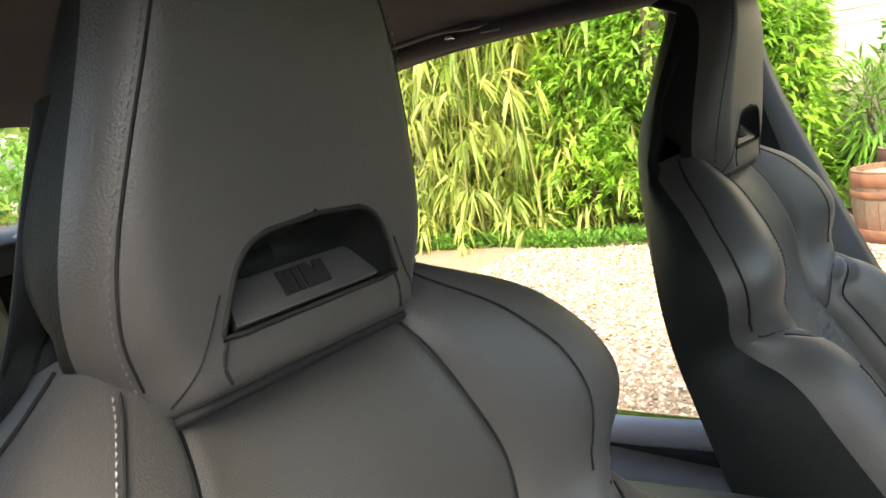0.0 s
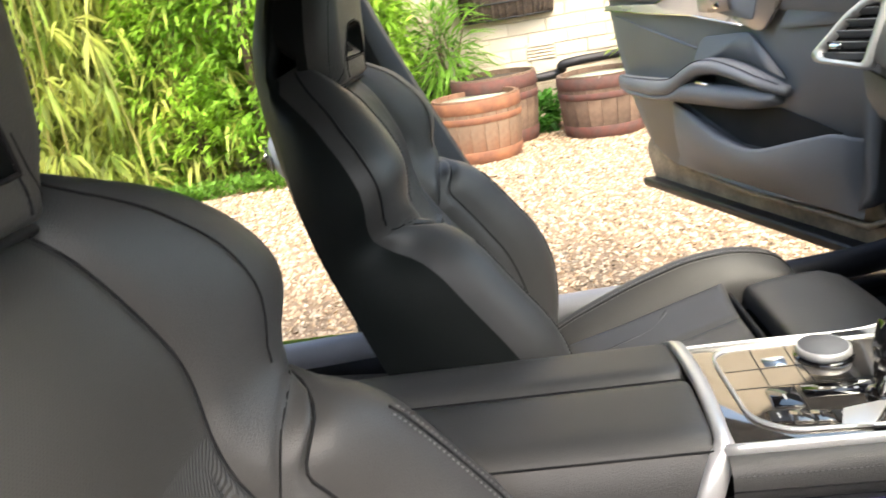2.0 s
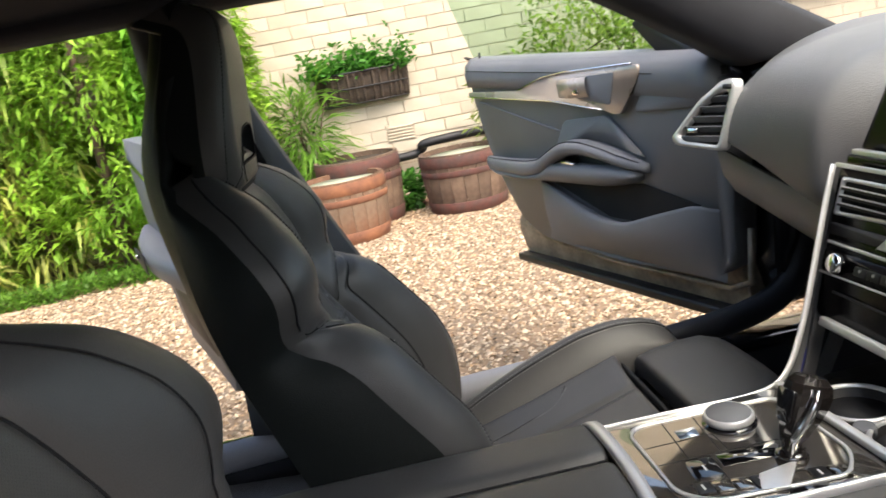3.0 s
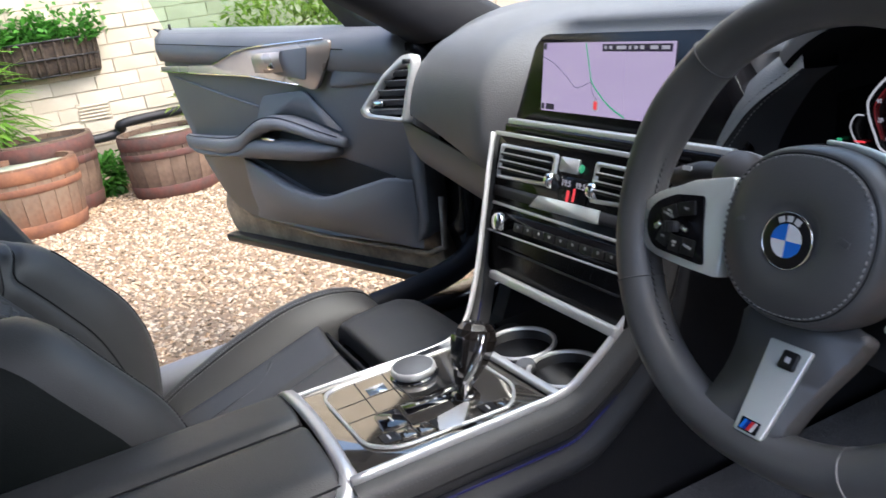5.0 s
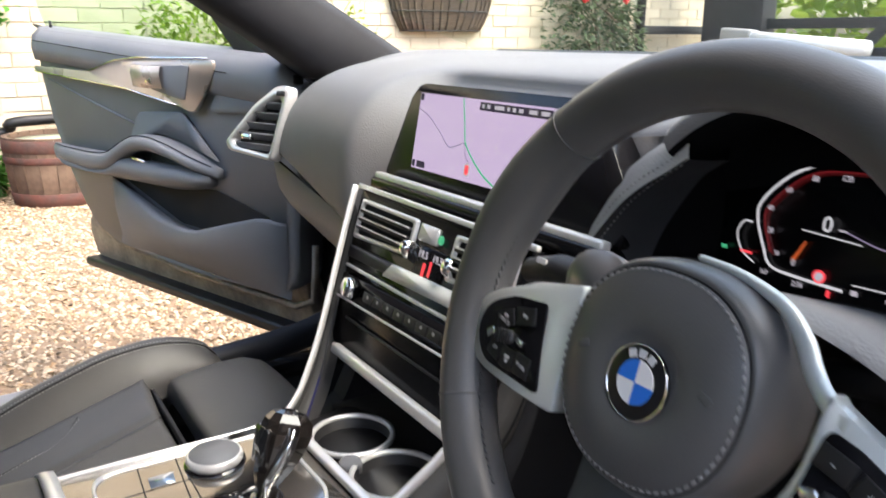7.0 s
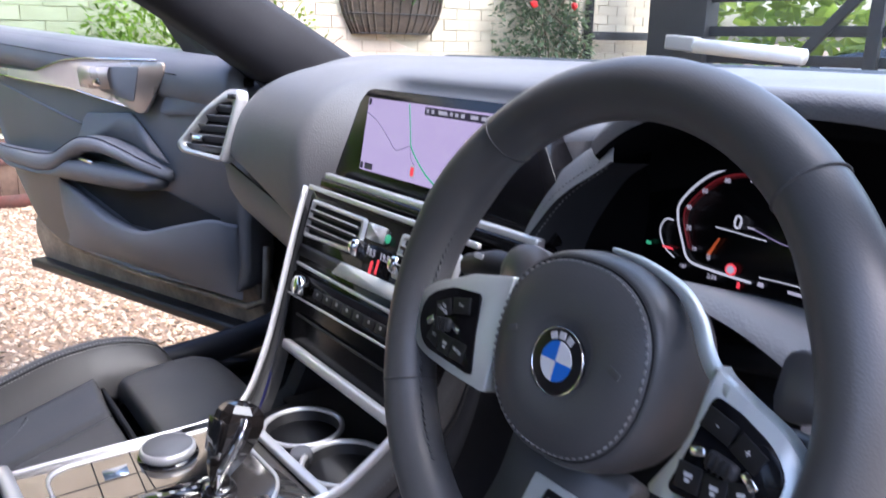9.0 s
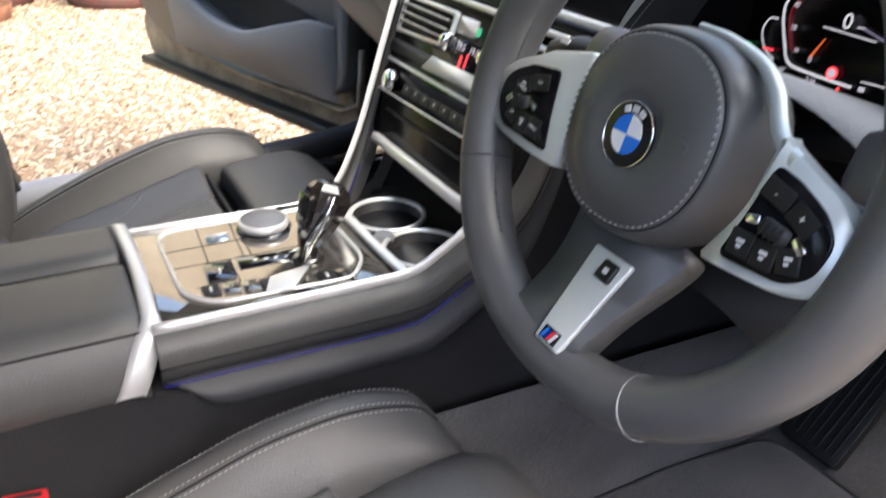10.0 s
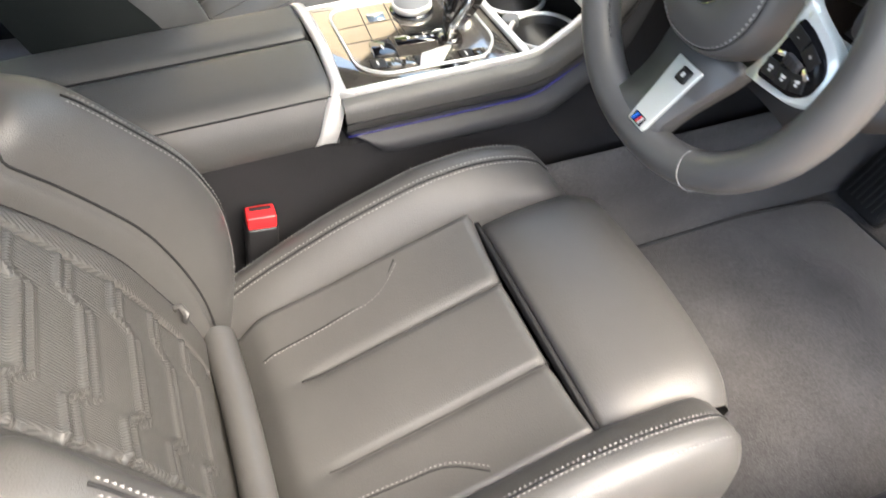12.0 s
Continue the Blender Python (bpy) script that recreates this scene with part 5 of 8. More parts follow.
part("column_cover", sheet(cover), leather_door, dash, "grey upper cover of the steering column")
part("column_cover_edge", tube(cover[-1][1:-1], 0.0016, 5), seam_mat, dash, "dark joint behind the column cover")
part("upper_cowl", sheet(cowl[:3]), leather_door, dash, "grey leather cowl below the display")
part("lower_cowl", sheet(cowl[2:]), dark_plastic, dash, "black shroud of the steering column")
part("cowl_edge", tube([(0.432 + 0.186 * math.cos(a), 0.733 - 0.02 * math.sin(a), 0.819 + 0.03 * math.sin(a)) for a in np.linspace(0.05, math.pi - 0.05, 30)], 0.0022, 6), chrome, dash, "thin silver line under the display")


# ---- centre console ----
con = thing("centre_console", "centre console with padded armrest, glossy trim and silver edging", "centre console")
R_EDGE = [(0.268, 0.622), (0.389, 0.622), (0.457, 0.622), (0.516, 0.625), (0.549, 0.643), (0.583, 0.671), (0.618, 0.712), (0.640, 0.77), (0.655, 0.84)]
L_EDGE = [(0.262, 0.618), (0.38, 0.616), (0.46, 0.614), (0.505, 0.617), (0.530, 0.632), (0.550, 0.660), (0.574, 0.703), (0.607, 0.778), (0.642, 0.860)]
rx = curve_of([(0.2, 0.128), (0.5, 0.134), (0.57, 0.14), (0.62, 0.15), (0.66, 0.166)])
lx = curve_of([(0.2, -0.082), (0.48, -0.086), (0.53, -0.100), (0.57, -0.122), (0.61, -0.146), (0.65, -0.166)])
right = [(rx(y), y, z) for y, z in spline(R_EDGE, 60)]
left = [(lx(y), y, z) for y, z in spline(L_EDGE, 60)]
part("edge_strip", tube(right, 0.0060, 10, flat=0.55, up=(1, 0, 0.2)), chrome, con, "satin silver strip along the console edge")
part("edge_strip", tube(left, 0.0045, 10, flat=0.55, up=(-1, 0, 0.2)), chrome, con, "satin silver strip along the console edge")


def pad_side(edge, sign, name):
    """The leather-padded flank below a silver strip."""
    rows = []
    for x, y, z in edge:
        rows.append([(x + sign * dx, y + dz * -0.25 * smooth01((y - 0.5) / 0.06), z + dz) for dx, dz in ((0.002, -0.003), (0.012, -0.007), (0.018, -0.016), (0.020, -0.030), (0.017, -0.042), (0.008, -0.050), (-0.006, -0.053))])
    part(name, sheet(rows), leather, con, "padded leather flank with stitching")
    pts = [r[2] for r in rows]
    part("pad_seam", tube([r[3] for r in rows], 0.0011, 5), seam_mat, con, "dark seam along the flank")
    part("pad_stitching", dashes(pts, (sign, 0, 0.3)), dark_stitch, con, "grey stitching along the flank")
    lowr = []
    for x, y, z in edge:
        zz = z - 0.055
        g = smooth01((y - 0.262) / 0.05)
        lowr.append([(x + sign * 0.002, y, zz), (x + sign * (0.004 + 0.016 * g), y + 0.004, zz - 0.012 * g), (x + sign * (0.006 + 0.020 * g), y + 0.006, zz - 0.024 * g), (x + sign * (0.004 + 0.014 * g), y + 0.01, zz - 0.034 * g)])
    part("lower_ledge", sheet(lowr), soft_plastic, con, "dark ledge with a faint blue light line")
    part("light_line", tube([(x + sign * 0.008, y + 0.002, z - 0.0575) for x, y, z in edge[:44]], 0.0012, 5), glow("blue_light", (0.03, 0.03, 0.30), 0.28), con, "faint blue light line under the pad")


pad_side(right, 1, "flank_pad")
pad_side(left, -1, "flank_pad")
# carpeted tunnel sides
for sign, xo in ((1, 0.142), (-1, -0.096)):
    prof = [(-0.42, 0.25), (-0.42, 0.56), (0.2, 0.575), (0.27, 0.555), (0.52, 0.548), (0.60, 0.60), (0.68, 0.76), (1.0, 0.8), (1.3, 0.6), (1.3, 0.2)]
    part("tunnel_side", slab(prof, 0.03, frame_of((xo + (0.0 if sign > 0 else -0.03), 0, 0), (0, 1, 0), (0, 0, 1)), 0.0), tunnel_carpet, con, "dark carpeted side of the tunnel", smooth=False)
flank = []
for y in np.linspace(0.36, 1.29, 20):
    top = 0.466 - 0.03 * (y - 0.53)
    flank.append([(0.1735, y, top), (0.1775, y, top - 0.003), (0.1785, y, top - 0.03), (0.184, y, 0.34), (0.189, y, 0.27), (0.196, y, 0.249)])
part("tunnel_carpet_flank", sheet(flank), carpet, con, "dark grey carpet on the foot of the tunnel")
part("console_core", box(0.19, 0.7, 0.30, pose(0.022, -0.07, 0.40), 0.01), dark_plastic, con, "black inner body of the console")
part("console_floor", box(0.21, 0.42, 0.05, pose(0.024, 0.48, 0.545), 0.01), dark_plastic, con, "black floor of the console tray")

# glossy trim plate with its silver outline
pale_blue_gloss = material("pale_blue_gloss", (0.20, 0.26, 0.34), 0.08, metal=0.5, coat=0.6, vary=0.15, scale=30)
plate = part("trim_plate", slab(rounded([(-0.079, 0.268), (0.124, 0.270), (0.128, 0.505), (-0.083, 0.500)], 0.008), 0.012, pose(0, 0, 0.6185), 0.001), gloss_trim, con, "mirror-glossy dark trim plate")
ring = rounded([(-0.066, 0.300, 0.03), (0.080, 0.302, 0.03), (0.107, 0.330, 0.02), (0.115, 0.465, 0.012), (0.080, 0.491, 0.02), (-0.062, 0.488, 0.02)], 0.02, 6)
cx, cy = 0.025, 0.395
inn = [(cx + (x - cx) * 0.962, cy + (y - cy) * 0.968) for x, y in ring]
part("silver_outline", ring_slab(ring, inn, 0.003, pose(0, 0, 0.6225)), chrome, con, "thin silver outline on the trim plate")
part("switch_field", slab(inn, 0.002, pose(0, 0, 0.6203)), gloss_trim, con, "mirror-glossy dark switch field", smooth=False)
# fine joints of the touch fields
for (x0, y0), (x1, y1) in (((-0.060, 0.345), (0.026, 0.340)), ((-0.060, 0.382), (0.030, 0.376)), ((-0.014, 0.304), (-0.014, 0.385)), ((0.024, 0.304), (0.026, 0.44)), ((0.026, 0.362), (0.076, 0.360)), ((0.070, 0.318), (0.098, 0.475)), ((-0.014, 0.385), (0.026, 0.385))):
    part("field_joint", tube([(x0, y0, 0.6206), (x1, y1, 0.6206)], 0.0006, 4, flat=0.3), seam_mat, con, "fine dark joint between touch fields", smooth=False)
part("display_tile", slab(rounded([(0.028, 0.368), (0.052, 0.366), (0.056, 0.432), (0.032, 0.434)], 0.002), 0.001, pose(0, 0, 0.6208)), piano, con, "dark gear display")
part("blue_tile", slab(rounded([(-0.036, 0.350), (-0.017, 0.349), (-0.017, 0.372), (-0.036, 0.374)], 0.001), 0.0005, pose(0, 0, 0.6207)), pale_blue_gloss, con, "pale blue glossy touch field")
for k in range(8):
    y = 0.322 + 0.0185 * k
    if abs(y + 0.008 - 0.412) > 0.018:
        xo = 0.071 + 0.0032 * k
        b_ = part("drive_button", slab(rounded([(xo, y), (xo + 0.019, y), (xo + 0.021, y + 0.0165), (xo + 0.002, y + 0.0165)], 0.002), 0.002, pose(0, 0, 0.6222), 0.0005), gloss_trim if k % 3 else dark_plastic, con, "glossy drive-mode button")
        part("button_mark", box(0.009, 0.002, 0.0004, pose(xo + 0.010, y + 0.008, 0.6224)), seam_mat if k % 3 else white_mark, b_, "printed mark", smooth=False)
part("silver_tile", slab([(0.082, 0.388), (0.108, 0.376), (0.113, 0.402), (0.074, 0.433)], 0.003, pose(0, 0, 0.6238), 0.0006), chrome, con, "pale polished plate beside the gear lever")
part("dark_tile", slab([(0.100, 0.400), (0.122, 0.402), (0.124, 0.440), (0.104, 0.436)], 0.0015, pose(0, 0, 0.6200)), piano, con, "glossy black tile beside the edge strip")
part("start_button", slab(rounded([(0.030, 0.333), (0.066, 0.331), (0.068, 0.359), (0.032, 0.361)], 0.004), 0.003, pose(0, 0, 0.6225), 0.0008), piano, con, "square black start button")
for x, y, w, h in ((0.050, 0.346, 0.010, 0.002), (0.038, 0.385, 0.003, 0.004), (0.040, 0.396, 0.003, 0.004), (0.042, 0.406, 0.003, 0.004), (0.044, 0.416, 0.003, 0.004)):
    part("console_mark", box(w, h, 0.0005, pose(x, y, 0.6227 if y < 0.36 else 0.6210)), white_mark, con, "small white printed symbol", smooth=False)
# rotary controller
kn = part("rotary_controller", lathe([(0.001, 0), (0.026, 0), (0.026, 0.004), (0.0275, 0.0045), (0.0280, 0.006), (0.0275, 0.0105), (0.0262, 0.0120), (0.0250, 0.0120)], 40, pose(-0.031, 0.414, 0.620)), chrome, con, "silver rotary controller")
part("touch_top", lathe([(0.001, 0.0112), (0.0250, 0.0112), (0.0247, 0.0122), (0.001, 0.0124)], 40, pose(-0.031, 0.414, 0.620)), seal_rubber, kn, "dark grey touch top")
part("controller_base", lathe([(0.001, 0), (0.031, 0), (0.030, 0.004), (0.001, 0.004)], 36, pose(-0.031, 0.414, 0.6185)), piano, kn, "glossy black controller base")
# gear lever: neck and faceted head
FT = Vector((0.062, 0.434, 0.621))
gl_ = part("gear_lever", tube([FT, FT + Vector((-0.001, 0.003, 0.018)), FT + Vector((-0.003, 0.010, 0.036)), FT + Vector((-0.004, 0.014, 0.046))], [0.011, 0.009, 0.011, 0.014], 12), gear_glass, con, "faceted black crystal gear lever")
# faceted head: leaning forward, wide shoulders, sharp front ridge
HM = pose(*(FT + Vector((-0.003, 0.016, 0.052))), -22, -4, 6) @ Matrix.Scale(0.86, 4)
lev = ((-0.046, 0.010, 0.010, -0.004), (-0.034, 0.0145, 0.016, -0.002), (-0.016, 0.0195, 0.022, 0.001), (0.002, 0.0225, 0.026, 0.003), (0.016, 0.0225, 0.028, 0.004), (0.028, 0.0195, 0.026, 0.004), (0.036, 0.013, 0.019, 0.003), (0.0385, 0.006, 0.010, 0.002))
rows = [[HM @ Vector((wx * a, oy + wy * b, z)) for a, b in ((1, 0.15), (0.72, 0.85), (0.0, 1.0), (-0.72, 0.85), (-1, 0.15), (-0.78, -0.72), (-0.30, -1.0), (0.30, -1.0), (0.78, -0.72))] for z, wx, wy, oy in lev]
head = part("lever_head", sheet(rows, closed_u=True, cap=True), gear_glass, gl_, "glossy black faceted lever head", smooth=False)
part("lever_inlay", slab(rounded([(-0.012, -0.026), (0.012, -0.026), (0.015, 0.014), (-0.015, 0.014)], 0.004), 0.003, HM @ frame_of((0, -0.0235, 0.004), (1, 0, 0), (0, -0.12, 1)), 0.001), piano, head, "dark polished inlay of the lever head")
part("lever_collar", lathe([(0.001, 0), (0.017, 0), (0.016, 0.005), (0.012, 0.008), (0.001, 0.008)], 24, pose(*FT)), gear_glass, gl_, "black collar at the lever's foot")
part("lever_clasp", tube([FT + Vector((0.010, -0.006, 0.006)), FT + Vector((0.012, -0.002, 0.024)), FT + Vector((0.015, 0.006, 0.038)), FT + Vector((0.018, 0.016, 0.056)), FT + Vector((0.016, 0.025, 0.074))], [0.0045, 0.0045, 0.005, 0.0035, 0.0015], 8), bright_chrome, gl_, "chrome side edge of the lever")
# cup holders and their bridge
part("cross_bar", box(0.218, 0.010, 0.008, pose(0.023, 0.509, 0.622, 0, 0, 1.8), 0.002), chrome, con, "satin silver bar before the cup holders")
for x, y in ((-0.010, 0.556), (0.083, 0.558)):
    c = part("cup_holder", lathe([(0.040, 0.0), (0.040, 0.050), (0.043, 0.052), (0.046, 0.050), (0.046, 0.046), (0.0425, 0.044), (0.0425, -0.002), (0.001, -0.002)], 36, pose(x, y, 0.567)), dark_plastic, con, "black round cup holder")
    part("cup_ring", lathe([(0.041, 0.0), (0.0465, 0.0), (0.0465, 0.0035), (0.044, 0.005), (0.041, 0.0035), (0.041, 0.0)], 40, pose(x, y, 0.617), cap=False), chrome, c, "satin silver ring of the cup holder")
    part("cup_liner", lathe([(0.001, 0), (0.036, 0), (0.034, 0.003), (0.001, 0.003)], 30, pose(x + 0.004, y, 0.568)), piano, c, "glossy dark disc in the cup holder")
part("coin_knob", lathe([(0.001, 0), (0.012, 0), (0.012, 0.010), (0.010, 0.012), (0.001, 0.012)], 24, pose(0.040, 0.530, 0.610)), seal_rubber, con, "round grey socket cover")
part("holder_deck", slab(rounded([(-0.082, 0.52), (0.126, 0.52), (0.118, 0.60), (-0.10, 0.60)], 0.02), 0.006, pose(0, 0, 0.606)), dark_plastic, con, "black deck round the cup holders")
part("tray_cavity", box(0.25, 0.16, 0.004, pose(0.006, 0.66, 0.60), 0.001), seam_mat, con, "dark storage tray floor")
part("tray_back", box(0.27, 0.01, 0.16, pose(0.006, 0.73, 0.65, -15), 0.001), seam_mat, con, "dark back wall of the storage tray")

# silver clasp between armrest and trim, running down the driver's flank
cl = []
for x, y, z in spline([(-0.091, 0.258, 0.615), (-0.087, 0.264, 0.627), (-0.05, 0.267, 0.636), (0.03, 0.270, 0.636), (0.10, 0.268, 0.631), (0.122, 0.266, 0.622), (0.137, 0.256, 0.606), (0.146, 0.246, 0.585), (0.147, 0.238, 0.568)], 50):
    cl.append((x, y, z))
rows = []
for k, (x, y, z) in enumerate(cl):
    f = smooth01((x - 0.11) / 0.02)
    w = 0.012 + 0.011 * f
    rows.append([(x - 0.004 * f, y - w * 0.5, z - 0.004), (x, y - w * 0.45, z + 0.001), (x + 0.001 * f, y, z + 0.0025), (x, y + w * 0.45 + 0.003, z + 0.001), (x - 0.004 * f, y + w * 0.5 + 0.003, z - 0.005)])
part("clasp", sheet(rows), chrome, con, "broad satin silver clasp in front of the armrest")

# armrest: two padded lids and a leather body
for x0, x1 in ((-0.091, 0.0015), (0.0035, 0.122)):
    rows = []
    for y in np.concatenate([[0.262, 0.261], np.linspace(0.255, -0.28, 20), [-0.286]]):
        e = 0.010 if y in (0.262, -0.286) else 0.003 if y == 0.261 else 0.0
        row = []
        for j, f in enumerate(np.linspace(0, 1, 15)):
            x = x0 + (x1 - x0) * f
            z = 0.632 + 0.004 * math.sin(math.pi * (x + 0.091) / 0.213) - 0.013 * (abs(2 * f - 1)) ** 7 - e - 0.010 * smooth01((-0.05 - y) / 0.3)
            row.append((x, y, z))
        rows.append(row)
    part("armrest_lid", sheet(rows), leather, con, "padded leather armrest lid")
part("armrest_gap", box(0.0035, 0.54, 0.010, pose(0.0025, -0.012, 0.623), 0.0), seam_mat, con, "dark gap between the armrest lids", smooth=False)
for sign, xe in ((1, 0.1215), (-1, -0.0905)):
    rows = []
    for y in np.linspace(0.258, -0.30, 24):
        dz = -0.010 * smooth01((-0.05 - y) / 0.3)
        rows.append([(xe + sign * dx, y, 0.624 + dz + z_) for dx, z_ in ((0, 0), (0.004, -0.004), (0.013, -0.018), (0.022, -0.040), (0.022, -0.056), (0.012, -0.072), (0.0, -0.076))])
    part("armrest_side", sheet(rows), leather, con, "leather side of the armrest box")
    part("armrest_seam", tube([r[1] for r in rows], 0.0013, 5), seam_mat, con, "dark seam along the armrest")


# ---- steering wheel ----
paddle_grey = material("paddle_grey", (0.16, 0.16, 0.165), 0.35, metal=0.5, vary=0.1, scale=12)


def steering_wheel():
    W = frame_of((0.433, 0.516, 0.8715), (1, 0, 0), (0, math.sin(radians(17)), math.cos(radians(17))))
    wheel = thing("steering_wheel", "thick black leather steering wheel with silver spokes and a round emblem", "steering wheel")
    at = lambda x, y, z=0.0: W @ Vector((x, y, z))
    # rim with thumb grips and a flat underside
    rows = []
    for k in range(96):
        a = 2 * math.pi * k / 96
        grip = math.exp(-((math.degrees(a) - 28) / 13) ** 2) + math.exp(-((math.degrees(a) - 152) / 13) ** 2)
        r, R = 0.0172 + 0.0018 * grip, 0.1512 - 0.001 * grip
        flat = 0.004 * math.exp(-((math.degrees(a) - 270) / 22) ** 2)
        rows.append([at((R - flat + r * math.cos(b)) * math.cos(a), (R - flat + r * math.cos(b)) * math.sin(a), 1.12 * r * math.sin(b)) for b in (2 * math.pi * s / 20 for s in range(20))])
    part("rim", sheet(rows, closed_u=True, closed_v=True), rim_leather, wheel, "thick black leather rim")
    for deg in (48, 132, 205, 298):
        a = radians(deg)
        pts = [at((0.1512 + 0.0177 * math.cos(b)) * math.cos(a), (0.1512 + 0.0177 * math.cos(b)) * math.sin(a), 0.0197 * math.sin(b)) for b in (2 * math.pi * s / 24 for s in range(24))]
        part("rim_seam", tube(pts, 0.0007, 5, closed=True), dark_stitch if deg != 298 else stitch_mat, wheel, "seam across the rim")
    # inner rim stitching
    bm = bmesh.new()
    for deg in range(150, 230, 2):
        a = radians(deg)
        box(0.0012, 0.006, 0.0012, W @ Matrix.Rotation(a, 4, "Z") @ pose(0.1343, 0, 0.004, 0, 0, 35), into=bm)
    part("rim_stitching", bm, dark_stitch, wheel, "stitching on the inner rim")
    # airbag pad
    pad = [(math.copysign(abs(math.cos(a)) ** 0.86, math.cos(a)) * (0.060 - 0.004 * (1 - math.sin(a)) * 0.5), math.copysign(abs(math.sin(a)) ** 0.9, math.sin(a)) * 0.0565) for a in (2 * math.pi * k / 60 for k in range(60))]
    prof = ((0.98, -0.046), (1.05, -0.034), (1.075, -0.020), (1.07, -0.009), (1.04, 0.002), (1.0, 0.0072), (0.965, 0.0088), (0.95, 0.0078), (0.935, 0.0095), (0.90, 0.0118), (0.6, 0.0140), (0.41, 0.0142), (0.37, 0.0130), (0.32, 0.0116), (0.02, 0.0112))
    part("airbag_pad", sheet([[at(x * s, y * s, z) for x, y in pad] for s, z in prof], closed_u=True), rim_leather, wheel, "black padded airbag cover")
    ringp = [at(x * 0.925, y * 0.925, 0.0108) for x, y in pad] + [at(pad[0][0] * 0.925, pad[0][1] * 0.925, 0.0108)]
    nrm = tuple(W.to_3x3() @ Vector((0, 0, 1)))
    part("pad_stitching", dashes(ringp, nrm, length=0.0028, gap=0.0016, width=0.0009), stitch_mat, wheel, "pale stitching round the airbag cover")
    part("pad_seam", tube([at(x * 0.950, y * 0.950, 0.0080) for x, y in pad], 0.0010, 5, closed=True), seam_mat, wheel, "dark seam round the airbag cover")
    for x, a in ((0.038, -20), (-0.040, 20)):
        part("pad_mark", box(0.008, 0.004, 0.0006, W @ pose(x, 0.004, 0.0138, 0, 0, a), 0.0003), rim_leather, wheel, "small pressed mark on the airbag cover")
    # round emblem: black ring with blue and white quarters
    E0 = W @ pose(-0.0005, -0.003, 0.0118)
    em = part("emblem", lathe([(0.001, -0.002), (0.0185, -0.002), (0.0185, 0.0016), (0.0172, 0.0024), (0.001, 0.0024)], 40, E0), ring_black, wheel, "round black-ringed emblem with blue and white quarters")
    part("emblem_ring", lathe([(0.0182, 0.0016), (0.0189, 0.0016), (0.0189, 0.0025), (0.0182, 0.0026), (0.0182, 0.0016)], 40, E0, cap=False), bright_chrome, em, "chrome emblem rim")
    for q in range(4):
        a0 = q * math.pi / 2
        out = [(0, 0)] + [(0.0112 * math.cos(a0 + t), 0.0112 * math.sin(a0 + t)) for t in np.linspace(0, math.pi / 2, 9)]
        part("emblem_quarter", slab(out, 0.0006, E0 @ pose(0, 0, 0.0031)), blue_paint if q in (1, 3) else white_paint, em, "blue quarter" if q in (1, 3) else "white quarter", smooth=False)
    for a in (65, 90, 115):
        t = radians(a)
        part("emblem_mark", box(0.0045, 0.004, 0.0004, E0 @ pose(0.0143 * math.cos(t), 0.0143 * math.sin(t), 0.0026, 0, 0, a - 90), 0.0), white_mark, em, "pale mark on the emblem ring", smooth=False)
    # spokes
    for s in (-1, 1):
        flip = (lambda pts: pts) if s > 0 else (lambda pts: pts[::-1])
        near = 0.0 if s > 0 else 0.010
        inner = ((0.080, 0.026), (0.0625, -0.0435), (0.0775, -0.012)) if s > 0 else ((0.047, 0.030), (0.047, -0.0435), (0.047, -0.018))
        arm = flip(rounded([(s * inner[0][0], inner[0][1], 0.003), (s * 0.083, 0.0225, 0.004), (s * 0.096, 0.0165, 0.012), (s * 0.118, 0.0085, 0.010), (s * 0.131, -0.002, 0.010), (s * 0.1345, -0.016, 0.010), (s * 0.129, -0.034, 0.008), (s * 0.112, -0.0405, 0.012), (s * 0.082, -0.043, 0.008), (s * inner[1][0], inner[1][1], 0.003), (s * inner[2][0], inner[2][1], 0.012)], 0.008, 4))
        spoke = part("side_spoke", slab(arm, 0.012, W @ pose(s * 0.007, 0.0015, 0.009), 0.0024, 3), spoke_metal, wheel, "brushed silver spoke with a switch pad")
        V = W @ pose(s * 0.007, 0.0015, 0.0096)
        key = flip(rounded([(s * (0.084 - 1.4 * near), 0.0125, 0.004), (s * 0.098, 0.0095, 0.004), (s * 0.116, 0.0015, 0.006), (s * 0.1255, -0.009, 0.008), (s * 0.1225, -0.027, 0.010), (s * 0.1105, -0.0355, 0.006), (s * (0.0735 - 1.3 * near), -0.0380, 0.004), (s * (0.0795 - 1.3 * near), -0.014, 0.01)], 0.006, 4))
        kp = part("switch_pad", slab(key, 0.004, V @ pose(0, 0, 0.0006), 0.0012), screen_black, spoke, "black switch pad")
        for x, y, w, h, ang in ((0.0905, 0.0005, 0.0165, 0.0105, -14), (0.1070, -0.0055, 0.0150, 0.0105, -24), (0.0835, -0.0275, 0.0130, 0.0125, 2), (0.0970, -0.0275, 0.0125, 0.0125, 4), (0.1095, -0.0245, 0.0115, 0.0125, 18)):
            kx = x - 0.6 * near
            bt = part("switch", box(w, h, 0.0016, V @ pose(s * kx, y, 0.0009, 0, 0, s * ang), 0.0005), dark_plastic, kp, "matt black switch")
            words = {0.0905: "LIM", 0.1070: "RES\nCANCEL", 0.1095: "SET", 0.0835: "MODE"} if s < 0 else {0.0905: "-", 0.1070: "+"}
